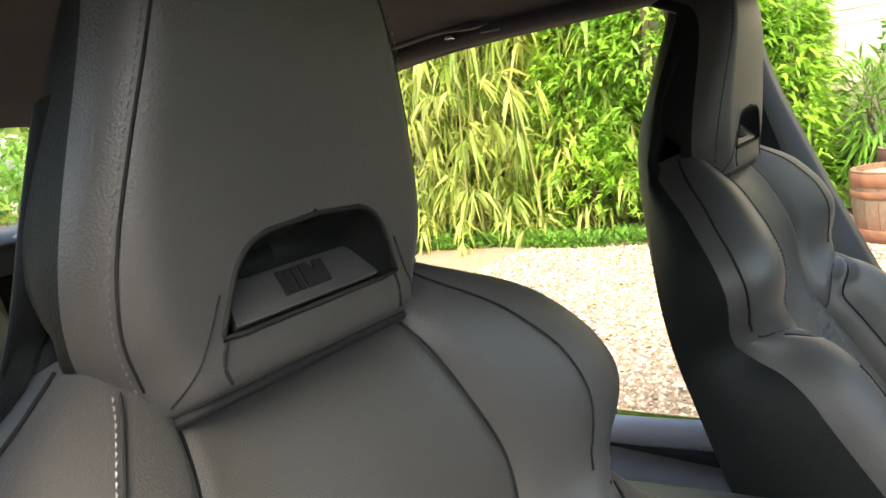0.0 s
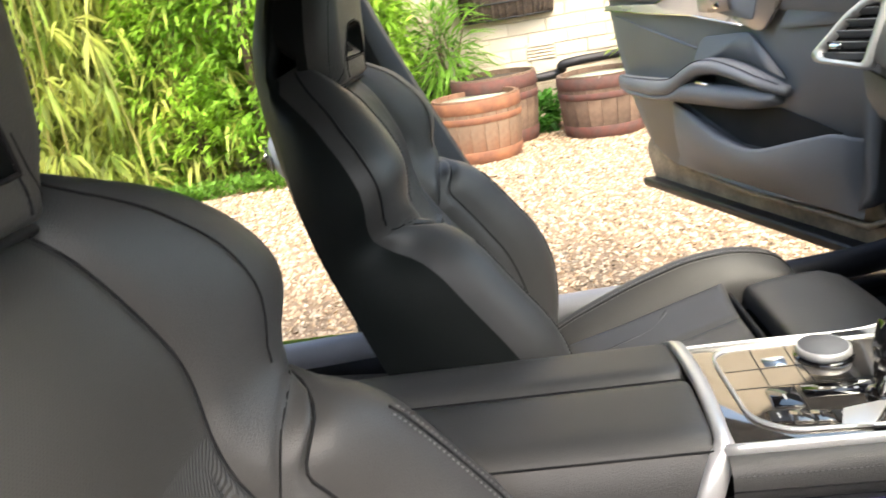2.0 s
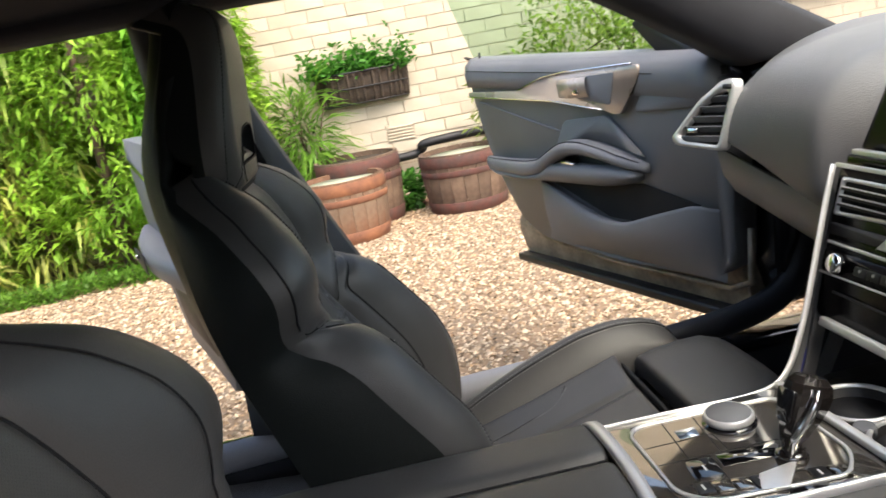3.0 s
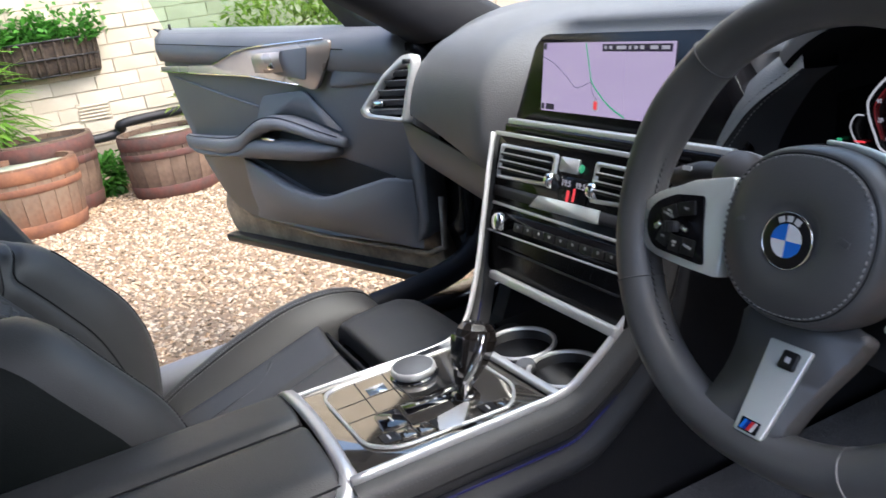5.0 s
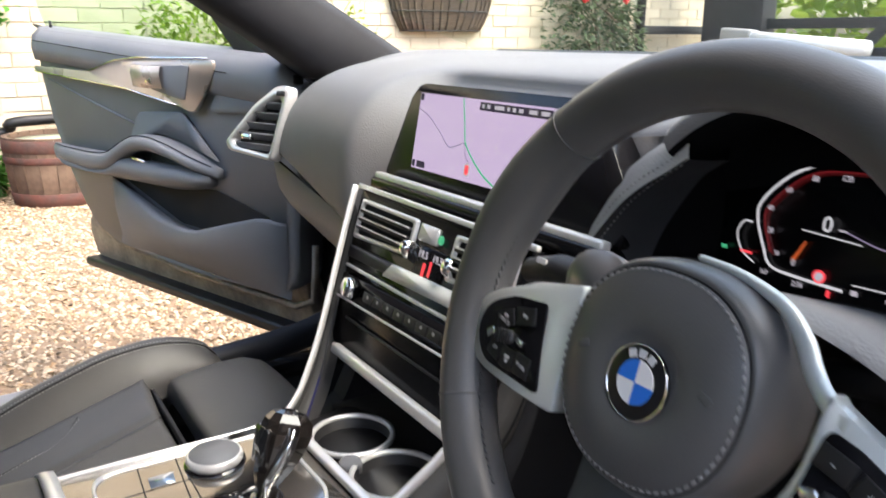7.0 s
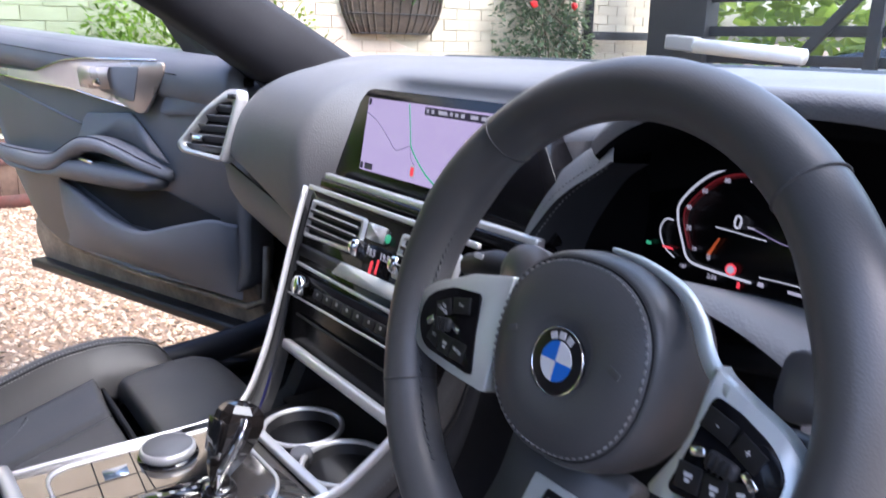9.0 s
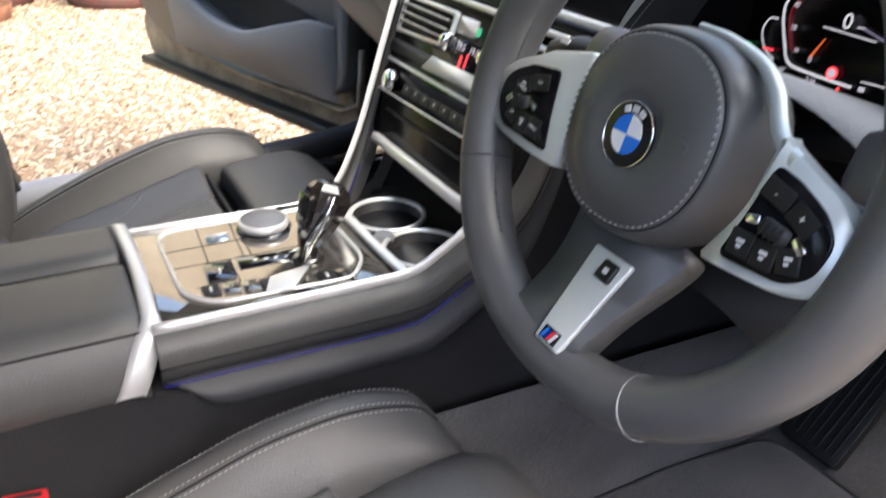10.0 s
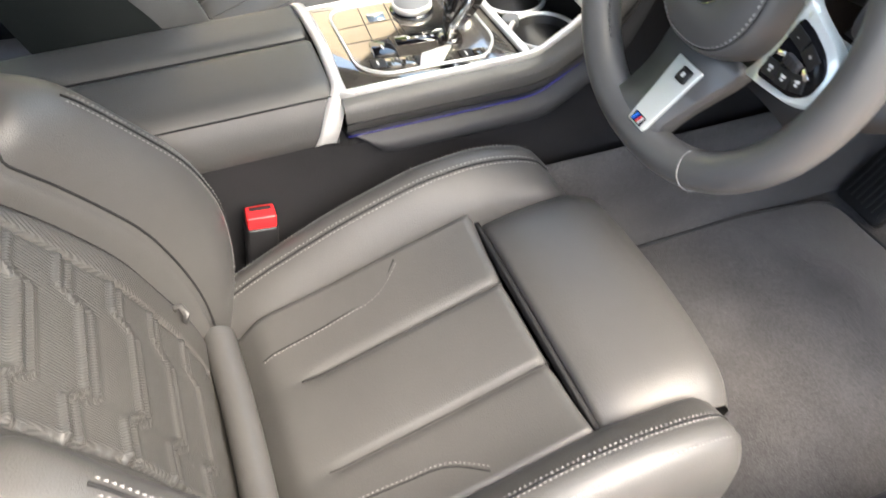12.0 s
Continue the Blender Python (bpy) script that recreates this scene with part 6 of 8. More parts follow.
            if x in words:
                letters(words[x], 0.0030 if s < 0 else 0.0060, V @ pose(s * kx, y, 0.0018, 0, 0, -12 if s < 0 else -14), white_mark, bt, extrude=0.0001)
            else:
                part("switch_mark", box(w * 0.34, h * 0.16, 0.0005, V @ pose(s * kx, y + 0.0012, 0.0018, 0, 0, s * ang)), white_mark, bt, "white printed mark", smooth=False)
                part("switch_mark", box(w * 0.20, h * 0.14, 0.0005, V @ pose(s * kx, y - 0.0014, 0.0018, 0, 0, s * ang)), white_mark, bt, "white printed mark", smooth=False)
        part("rocker", box(0.016, 0.0085, 0.006, V @ pose(s * 0.0975, -0.0155, 0.0012, 0, 0, s * -8), 0.0028), soft_plastic, kp, "ribbed rocker switch")
        for k in range(4):
            part("rocker_rib", box(0.0012, 0.0085, 0.0014, V @ pose(s * (0.0925 + 0.0032 * k), -0.0150 - 0.0005 * k, 0.0042, 0, 0, s * -8), 0.0004), dark_plastic, kp, "rib of the rocker switch")
        part("rocker_edge", box(0.0075, 0.0040, 0.0015, V @ pose(s * 0.0845, -0.0145, 0.0014, 0, 0, s * 18), 0.0008), bright_chrome, kp, "chrome switch edge")
        part("rocker_edge", box(0.0085, 0.0045, 0.0015, V @ pose(s * 0.1110, -0.0165, 0.0014, 0, 0, s * -38), 0.0008), bright_chrome, kp, "chrome switch edge")
        # arm core that reaches the rim
        part("spoke_core", box(0.05, 0.046, 0.016, W @ pose(s * 0.122, -0.014, -0.014), 0.006), rim_leather, wheel, "black spoke core")
        # silver blade that sweeps round the pad's shoulder into the spoke
        if s > 0:
            mid = spline([(-0.004, 0.0625, -0.0110), (0.018, 0.0605, -0.0105), (0.044, 0.0530, -0.0095), (0.0590, 0.0420, -0.0080), (0.0715, 0.0300, -0.0020), (0.0840, 0.0220, 0.0050), (0.0970, 0.0172, 0.0092)], 36)
            rows = []
            for k, p in enumerate(mid):
                q = mid[min(k + 1, 35)] - mid[max(k - 1, 0)]
                q = np.array((-q[1], q[0], 0.0)) / (np.hypot(q[0], q[1]) + 1e-9)
                wd = 0.0018 + 0.0024 * smooth01(k / 20)
                rows.append([at(s * (p[0] + q[0] * a), p[1] + q[1] * a, p[2] + b) for a, b in ((wd, -0.004), (wd * 0.9, -0.0004), (wd * 0.4, 0.0012), (-wd * 0.6, 0.0006), (-wd * 0.95, -0.0010), (-wd, -0.005))])
            part("shoulder_trim", sheet(rows, cap=False), spoke_metal, wheel, "silver blade round the hub")
        # gearshift paddles
        pd = rounded([(s * 0.070, 0.012), (s * 0.108, 0.010), (s * 0.122, 0.020), (s * 0.118, 0.042), (s * 0.100, 0.050), (s * 0.072, 0.046)], 0.010, 4)
        if s > 0:
            pd = rounded([(0.092, 0.006), (0.110, 0.006), (0.119, 0.014), (0.116, 0.034), (0.106, 0.042), (0.092, 0.040)], 0.008, 4)
        else:
            pd = pd[::-1]
        part("shift_paddle", slab(pd, 0.006, W @ pose(0, 0, -0.040), 0.002), paddle_grey, wheel, "grey metal shift paddle")
    IN = W @ frame_of((0.002, -0.076, -0.011), (1, 0, 0), (0, 0.060, -0.026))
    low = rounded([(-0.052, 0.024, 0.01), (0.044, 0.028, 0.02), (0.040, 0.010, 0.02), (0.024, -0.032, 0.02), (0.018, -0.068), (-0.050, -0.068), (-0.040, -0.02, 0.02)], 0.012, 4)
    part("lower_spoke", slab(low, 0.016, IN @ pose(0, 0, -0.002), 0.006), rim_leather, wheel, "black lower spoke")
    ins = rounded([(-0.017, 0.002), (0.0165, 0.002), (0.011, -0.066), (-0.012, -0.066)], 0.002, 3)
    insert = part("spoke_insert", slab(ins, 0.004, IN @ pose(0, 0, 0.0015), 0.0012), spoke_metal, wheel, "brushed silver insert in the lower spoke")
    part("heating_button", box(0.013, 0.013, 0.003, IN @ pose(0.004, -0.009, 0.0022), 0.002), dark_plastic, insert, "small square black button")
    part("button_mark", box(0.004, 0.004, 0.0005, IN @ pose(0.004, -0.009, 0.0038)), white_mark, insert, "white printed symbol", smooth=False)
    bd = part("badge", box(0.015, 0.009, 0.001, IN @ pose(-0.001, -0.060, 0.0018), 0.0004), piano, insert, "small dark badge with three coloured bars")
    for k, mm in enumerate((blue_paint, material("navy_enamel", (0.01, 0.03, 0.2), 0.2, vary=0.05), red_plastic, white_mark)):
        part("badge_bar", slab([(-0.0075 + 0.0028 * k, -0.0035), (-0.0051 + 0.0028 * k, -0.0035), (-0.0032 + 0.0028 * k, 0.0035), (-0.0056 + 0.0028 * k, 0.0035)], 0.0004, IN @ pose(0.0, -0.060, 0.0026)), mm, bd, "coloured badge bar", smooth=False)
    # hub body, column and stalks
    part("hub", lathe([(0.062, -0.012), (0.060, -0.03), (0.048, -0.055), (0.040, -0.12), (0.001, -0.125)], 32, W), soft_plastic, wheel, "black hub and column shroud")
    part("indicator_stalk", tube([at(-0.05, 0.015, -0.07), at(-0.115, 0.028, -0.064), at(-0.150, 0.026, -0.062), at(-0.176, 0.018, -0.060)], [0.007, 0.010, 0.0125, 0.0115], 12, flat=0.8), dark_plastic, wheel, "black stalk behind the wheel")
    part("stalk_marks", box(0.010, 0.004, 0.001, W @ pose(-0.158, 0.028, -0.0505)), white_mark, wheel, "white marks on the stalk", smooth=False)
    part("wiper_stalk", tube([at(0.03, 0.02, -0.07), at(0.085, 0.03, -0.066), at(0.125, 0.03, -0.062)], [0.008, 0.009, 0.012], 10), dark_plastic, wheel, "black stalk behind the wheel")


steering_wheel()


# ---- seat belt buckle, pedals, mats ----
def buckle():
    b = thing("belt_buckle", "black seat belt buckle with a red release button", "belt buckle")
    M = pose(0.174, 0.128, 0.40, 0, 8, 90)
    part("housing", box(0.040, 0.026, 0.085, M @ pose(0, 0, 0.055), 0.005), dark_plastic, b, "black buckle housing")
    part("neck", box(0.030, 0.020, 0.09, M @ pose(0, 0, -0.02), 0.005), dark_plastic, b, "black buckle neck")
    part("release_button", box(0.036, 0.024, 0.020, M @ pose(0, 0, 0.106), 0.003), red_plastic, b, "red release button")
    part("slot", box(0.026, 0.004, 0.003, M @ pose(0, 0.004, 0.1163)), seam_mat, b, "narrow dark slot")
    part("anchor_boot", box(0.060, 0.030, 0.05, pose(0.188, 0.10, 0.385, 0, 0, -8), 0.012), seal_rubber, b, "pale grey boot at the buckle's foot")
    part("label_mark", box(0.020, 0.001, 0.002, M @ pose(0, 0.0135, 0.062)), silver_mark, b, "grey mark", smooth=False)


buckle()
mat_edge = rounded([(0.200, 0.56), (0.70, 0.56), (0.70, 1.02), (0.56, 1.09), (0.215, 1.075), (0.196, 0.9)], 0.04)
mat_ob = mesh_thing("floor_mat", slab(mat_edge, 0.012, pose(0, 0, 0.257), 0.004), carpet, "dark grey carpet floor mat in the footwell", "floor mat")
part("binding", tube([(x, y, 0.2555) for x, y in mat_edge], 0.004, 6, closed=True), soft_plastic, mat_ob, "dark sewn binding round the mat")
rest = thing("footrest", "large black ribbed rubber footrest beside the tunnel", "footrest")
PD = frame_of((0.250, 1.100, 0.252), (1, 0, 0), (0, 0.62, 0.78))
part("footrest_pad", slab(rounded([(-0.048, 0), (0.048, 0), (0.045, 0.23), (-0.045, 0.23)], 0.010), 0.016, PD, 0.003), rubber, rest, "black rubber pad")
for k in range(7):
    part("footrest_rib", box(0.0035, 0.20, 0.004, PD @ pose(-0.036 + 0.012 * k, 0.115, 0.001), 0.0012), dark_plastic, rest, "raised rib of the pad")
brk = thing("brake_pedal", "black rubber brake pedal on a steel arm", "pedal")
part("pedal_pad", box(0.085, 0.05, 0.014, frame_of((0.42, 1.14, 0.40), (1, 0, 0), (0, 0.45, 0.9)), 0.005), rubber, brk, "black rubber pedal pad")
part("pedal_arm", tube([(0.42, 1.145, 0.40), (0.42, 1.19, 0.52), (0.42, 1.22, 0.66)], 0.010, 8), dark_plastic, brk, "dark steel pedal arm")


# ---- passenger doors, both standing open ----
def front_door():
    """Seen from inside: x runs out from the hinge, y up, z towards the cabin."""
    d = thing("front_door", "open front door with grey leather panel, silver handle and clear frameless window", "car door", "open doors")
    F = Matrix(((-0.957, 0, 0.289, -0.75), (-0.289, 0, -0.957, 0.82), (0, 1, 0, 0), (0, 0, 0, 1)))
    put = lambda bm: (bmesh.ops.transform(bm, matrix=F, verts=bm.verts), bm)[1]
    outer = rounded([(-0.02, 0.42), (1.0, 0.40), (1.06, 0.50), (1.16, 0.74), (1.20, 0.95), (1.17, 1.045), (0.15, 0.985), (-0.05, 0.95), (-0.06, 0.6)], 0.04, 4)
    part("door_skin", put(slab(outer, 0.09, pose(0, 0, -0.055), 0.01)), paint, d, "dark painted outer door skin")
    low = rounded([(0.0, 0.428), (0.985, 0.408), (1.03, 0.50), (0.98, 0.56), (0.05, 0.56)], 0.02, 3)
    part("door_edge", put(slab(low, 0.05, pose(0, 0, -0.012), 0.006)), sill_dirt, d, "dusty brown lower door edge")
    part("door_seal", put(tube([(-0.01, 0.62, -0.006), (0.0, 0.50, -0.004), (0.06, 0.475, -0.002), (0.5, 0.468, 0.0), (0.82, 0.484, 0.0), (0.95, 0.52, -0.004)], 0.008, 8)), sill_dirt, d, "dusty rubber door seal")
    part("lower_lip", put(box(1.0, 0.025, 0.05, pose(0.50, 0.411, 0.0, 0, 0, -1.1), 0.008)), dark_plastic, d, "black lip along the door's lower edge")
    panel = rounded([(0.02, 0.53, 0.05), (0.10, 0.497, 0.03), (0.42, 0.483), (0.80, 0.492, 0.05), (0.93, 0.535, 0.06), (1.03, 0.66), (1.105, 0.80), (1.15, 0.945), (1.13, 1.05, 0.03), (0.15, 0.995), (0.02, 0.94, 0.03), (0.005, 0.70)], 0.03, 4)
    part("door_panel", put(slab(panel, 0.06, pose(0, 0, 0.018), 0.016, 4)), leather_door, d, "grey leather-covered door panel")
    # upper roll along the window line
    rows = []
    for s in np.linspace(0.03, 1.145, 32):
        zt = 0.995 + 0.058 * (s - 0.12) / 1.02
        rows.append([(s, zt - 0.10 + 0.02 * s, 0.019), (s, zt - 0.085, 0.032), (s, zt - 0.05, 0.038), (s, zt - 0.018, 0.032), (s, zt + 0.004, 0.010), (s, zt + 0.008, -0.02), (s, zt - 0.01, -0.05)])
    part("window_roll", put(sheet(rows, cap=True)), leather_door, d, "padded upper roll of the door panel")
    part("roll_seam", put(tube([(s, 0.935 + 0.065 * (s - 0.12) + 0.02, 0.0375) for s in np.linspace(0.2, 1.13, 20)], 0.0012, 5)), seam_mat, d, "dark seam below the window line")
    # trim blade from the rear edge into the handle recess
    blade = rounded([(1.135, 0.952), (0.80, 0.945), (0.66, 0.975), (0.55, 0.982), (0.24, 0.985, 0.02), (0.245, 0.955, 0.02), (0.33, 0.868, 0.02), (0.40, 0.885), (0.62, 0.912), (0.90, 0.925), (1.135, 0.938)], 0.006, 4)[::-1]
    part("trim_blade", put(slab(blade, 0.01, pose(0, 0, 0.040), 0.003)), gloss_trim_warm, d, "glossy bronze-grey trim blade")
    part("blade_edge", put(tube([(1.135, 0.938, 0.0415), (0.90, 0.925, 0.0415), (0.62, 0.911, 0.0415), (0.40, 0.884, 0.0415)], 0.0022, 6)), bright_chrome, d, "thin chrome edge of the trim")
    part("blade_top_edge", put(tube([(0.80, 0.947, 0.0415), (0.66, 0.977, 0.0415), (0.55, 0.985, 0.0415), (0.26, 0.988, 0.0415)], 0.002, 6)), bright_chrome, d, "thin chrome edge of the trim")
    part("handle_recess", put(slab(rounded([(0.36, 0.895), (0.50, 0.915), (0.50, 0.968), (0.33, 0.972)], 0.01), 0.004, pose(0, 0, 0.0425), 0.001)), leather_door, d, "grey recess behind the handle")
    part("door_handle", put(sheet([[(x, 0.952 + b, 0.045 + c + 0.016 * math.sin(math.pi * (x - 0.44) / 0.13)) for b, c in ((-0.034, -0.004), (-0.032, 0.004), (0.0, 0.008), (0.014, 0.004), (0.016, -0.004))] for x in np.linspace(0.44, 0.57, 12)], cap=False)), gloss_trim_warm, d, "bronze-grey door handle")
    part("handle_lever", put(box(0.026, 0.024, 0.014, pose(0.475, 0.937, 0.056, 0, -12), 0.005)), bright_chrome, d, "chrome pull of the door handle")
    # tweeter area ahead of the trim
    part("speaker_cover", put(slab(rounded([(0.05, 0.885), (0.30, 0.872), (0.22, 0.955), (0.16, 0.985), (0.06, 0.95)], 0.03, 4), 0.008, pose(0, 0, 0.025), 0.003)), leather_door, d, "grey speaker cover beside the trim")
    # crease running down to the armrest
    part("panel_crease", put(tube([(1.10, 0.915, 0.019), (0.85, 0.865, 0.0195), (0.64, 0.825, 0.019)], 0.0035, 6)), leather_door, d, "raised crease in the panel")
    # armrest with its pull bridge
    rows = []
    top = curve_of([(0.26, 0.745), (0.30, 0.765), (0.40, 0.793), (0.48, 0.808), (0.56, 0.806), (0.62, 0.785), (0.70, 0.750), (0.80, 0.742), (1.0, 0.738), (1.10, 0.736)])
    dep = curve_of([(0.26, 0.03), (0.32, 0.065), (0.45, 0.078), (0.6, 0.080), (0.75, 0.078), (1.0, 0.055), (1.10, 0.03)])
    bot = curve_of([(0.26, 0.72), (0.32, 0.70), (0.42, 0.688), (0.6, 0.685), (0.8, 0.680), (1.0, 0.672), (1.08, 0.69), (1.10, 0.71)])
    thick = curve_of([(0.26, 0.02), (0.32, 0.028), (0.45, 0.032), (0.56, 0.036), (0.66, 0.04), (0.80, 0.05), (1.1, 0.04)])
    for s in np.linspace(0.265, 1.095, 50):
        t, q, h = top(s), dep(s), thick(s)
        rows.append([(s, t - 0.004, 0.014), (s, t + 0.002, q * 0.55), (s, t, q * 0.85), (s, t - 0.008, q), (s, t - h * 0.7, q), (s, t - h, q * 0.85), (s, t - h, 0.014)])
    part("armrest", put(sheet(rows, cap=True)), leather_door, d, "leather armrest bridge")
    part("armrest_seam", put(tube([(r[2][0], r[2][1] + 0.0005, r[2][2] + 0.002) for r in rows[1:-1]], 0.0012, 5)), seam_mat, d, "dark seam along the armrest")
    rows = []
    for s in np.linspace(0.29, 1.09, 40):
        b_, q, h = bot(s), dep(s), thick(s)
        hi = top(s) - h * 0.8 if s > 0.66 else min(top(s) - h * 0.8, 0.742 - 0.1 * max(0, 0.36 - s))
        rows.append([(s, hi, 0.012), (s, hi + 0.001, q * 0.80), (s, hi - 0.01, q * 0.93), (s, (hi + b_) / 2, q * 0.96), (s, b_ + 0.008, q * 0.78), (s, b_, q * 0.5), (s, b_ + 0.006, 0.012)])
    part("armrest_body", put(sheet(rows, cap=True)), leather_door, d, "leather-covered lower armrest")
    part("pull_cup", put(slab(rounded([(0.30, 0.735), (0.56, 0.740), (0.52, 0.785), (0.42, 0.782), (0.34, 0.765)], 0.012, 4), 0.004, pose(0, 0, 0.028), 0.001)), soft_plastic, d, "dark hollow of the pull grip")
    part("window_switch", put(box(0.06, 0.008, 0.02, pose(0.55, 0.748, 0.058, 0, 0, 4), 0.003)), bright_chrome, d, "small chrome window switch")
    part("insert_panel", put(slab(rounded([(0.66, 0.775), (0.60, 0.855, 0.02), (0.40, 0.868, 0.02), (0.27, 0.765), (0.40, 0.80), (0.52, 0.81)], 0.01, 4)[::-1], 0.006, pose(0, 0, 0.027), 0.002)), leather_door, d, "smooth leather insert above the armrest")
    # map pocket
    rows = []
    for s in np.linspace(0.05, 0.78, 40):
        zt = curve_of([(0.05, 0.66), (0.10, 0.672), (0.22, 0.64), (0.33, 0.608), (0.40, 0.603), (0.5, 0.615), (0.66, 0.662), (0.72, 0.676), (0.78, 0.678)])(s)
        q = 0.02 + 0.045 * max(0.0, math.sin(math.pi * (s - 0.05) / 0.73)) ** 0.5
        rows.append([(s, zt - 0.015, 0.018), (s, zt, q * 0.9), (s, zt - 0.008, q), (s, (zt + 0.50) / 2, q * 0.95), (s, 0.52, q * 0.6), (s, 0.495, 0.018)])
    part("map_pocket", put(sheet(rows)), leather_door, d, "wide door pocket with a soft lip")
    # flat black sheet that draws the shade behind the pocket's lip
    part("pocket_shadow", put(slab(rounded([(0.10, 0.665), (0.33, 0.60), (0.45, 0.60), (0.72, 0.68), (0.42, 0.69), (0.3, 0.70)], 0.01)[::-1], 0.002, pose(0, 0, 0.0205))), seam_mat, d, "dark sheet standing in for shade inside the pocket", smooth=False)
    # window glass and mirror corner
    gl = part("window_glass", put(slab([(0.18, 0.99), (1.19, 1.05), (1.375, 1.34), (1.33, 1.40), (1.0, 1.375), (0.66, 1.28), (0.36, 1.12)], 0.004, pose(0, 0, -0.03))), door_glass, d, "clear frameless side window", smooth=False)
    gl.visible_shadow = False
    part("belt_tip", put(slab([(1.12, 1.052), (1.215, 1.066), (1.16, 1.046)], 0.012, pose(0, 0, 0.0))), dark_plastic, d, "pointed black end of the window line", smooth=False)
    part("lock_pin", put(lathe([(0.001, 0), (0.004, 0), (0.004, 0.016), (0.001, 0.018)], 10, pose(1.09, 1.055, 0.0, -90))), dark_plastic, d, "small black lock pin")
    part("mirror_corner", put(slab(rounded([(0.02, 0.94), (0.20, 0.985), (0.30, 1.075), (0.24, 1.085), (0.05, 1.0)], 0.01), 0.02, pose(0, 0, 0.0), 0.004)), dark_plastic, d, "black triangular mirror corner")
    part("check_strap", box(0.02, 0.12, 0.025, pose(-0.80, 0.88, 0.60), 0.004), dark_plastic, d, "black door check strap")


gloss_trim_warm = material("glossy_bronze_trim", (0.42, 0.36, 0.30), 0.28, metal=0.3, coat=0.8, vary=0.15, scale=9, rough_vary=0.03)
door_glass = pane("door_glass", (0.74, 0.86, 0.79))
front_door()


def rear_door():
    d = thing("rear_door", "open rear door with pale grey panel and dark window frame", "car door", "open doors")
    F = Matrix(((-0.93, 0, 0.37, -0.80), (-0.37, 0, -0.93, -0.27), (0, 1, 0, 0), (0, 0, 0, 1)))
    put = lambda bm: (bmesh.ops.transform(bm, matrix=F, verts=bm.verts), bm)[1]
    out = rounded([(0.0, 0.42), (0.62, 0.43), (0.80, 0.62), (0.92, 0.80), (0.97, 1.03), (0.0, 1.0)], 0.05, 4)
    part("door_skin", put(slab(out, 0.09, pose(0, 0, -0.05), 0.012)), paint, d, "dark painted outer door skin")
    inn = rounded([(0.02, 0.47), (0.56, 0.49), (0.74, 0.66), (0.86, 0.82), (0.92, 1.02), (0.02, 0.99)], 0.04, 4)
    part("door_panel", put(slab(inn, 0.05, pose(0, 0, 0.01), 0.016, 3)), pale_panel, d, "pale grey leather door panel")
    rows = []
    for s in np.linspace(0.06, 0.80, 26):
        q = 0.02 + 0.06 * max(0.0, math.sin(math.pi * (s - 0.06) / 0.74)) ** 0.6
        t = 0.745 + 0.03 * s
        rows.append([(s, t, 0.01), (s, t + 0.004, q * 0.8), (s, t - 0.01, q), (s, t - 0.05, q * 0.95), (s, t - 0.075, q * 0.6), (s, t - 0.08, 0.01)])
    part("armrest", put(sheet(rows, cap=True)), pale_panel, d, "pale grey armrest")
    part("grip", put(slab(rounded([(0.40, 0.70), (0.62, 0.715), (0.58, 0.75), (0.42, 0.745)], 0.01), 0.003, pose(0, 0, 0.085), 0.001)), dark_plastic, d, "dark hollow of the armrest grip")
    part("switch", put(box(0.05, 0.012, 0.01, pose(0.52, 0.735, 0.09), 0.003)), bright_chrome, d, "chrome window switch")
    part("trim_strip", put(tube([(0.06, 0.90, 0.018), (0.5, 0.915, 0.02), (0.88, 0.96, 0.016)], 0.006, 8)), bright_chrome, d, "chrome trim strip")
    part("pocket", put(slab(rounded([(0.10, 0.54), (0.46, 0.545), (0.56, 0.64), (0.12, 0.64)], 0.02), 0.003, pose(0, 0, 0.018), 0.001)), dark_plastic, d, "dark lower pocket")
    g = part("window_glass", put(slab([(0.03, 0.99), (0.94, 1.02), (0.86, 1.16), (0.60, 1.30), (0.25, 1.36), (-0.01, 1.36)], 0.004, pose(0, 0, -0.03))), door_glass, d, "clear side window", smooth=False)
    g.visible_shadow = False
    part("glass_edge", put(tube([(0.02, 1.0, -0.03), (0.0, 1.2, -0.03), (-0.01, 1.36, -0.03)], 0.006, 6)), dark_plastic, d, "dark window guide")
    part("glass_edge", put(tube([(0.20, 1.0, -0.03), (0.10, 1.18, -0.03), (0.0, 1.36, -0.03)], 0.005, 6)), dark_plastic, d, "dark quarter bar of the window")
    part("lock_pin", put(lathe([(0.001, 0), (0.004, 0), (0.004, 0.018), (0.001, 0.02)], 10, pose(0.30, 1.0, 0.0, -90))), dark_plastic, d, "small black lock pin")


pale_panel = material("pale_door_leather", (0.16, 0.165, 0.18), 0.5, bump=0.15, bump_scale=520, kind="leather", vary=0.1, scale=4)
rear_door()


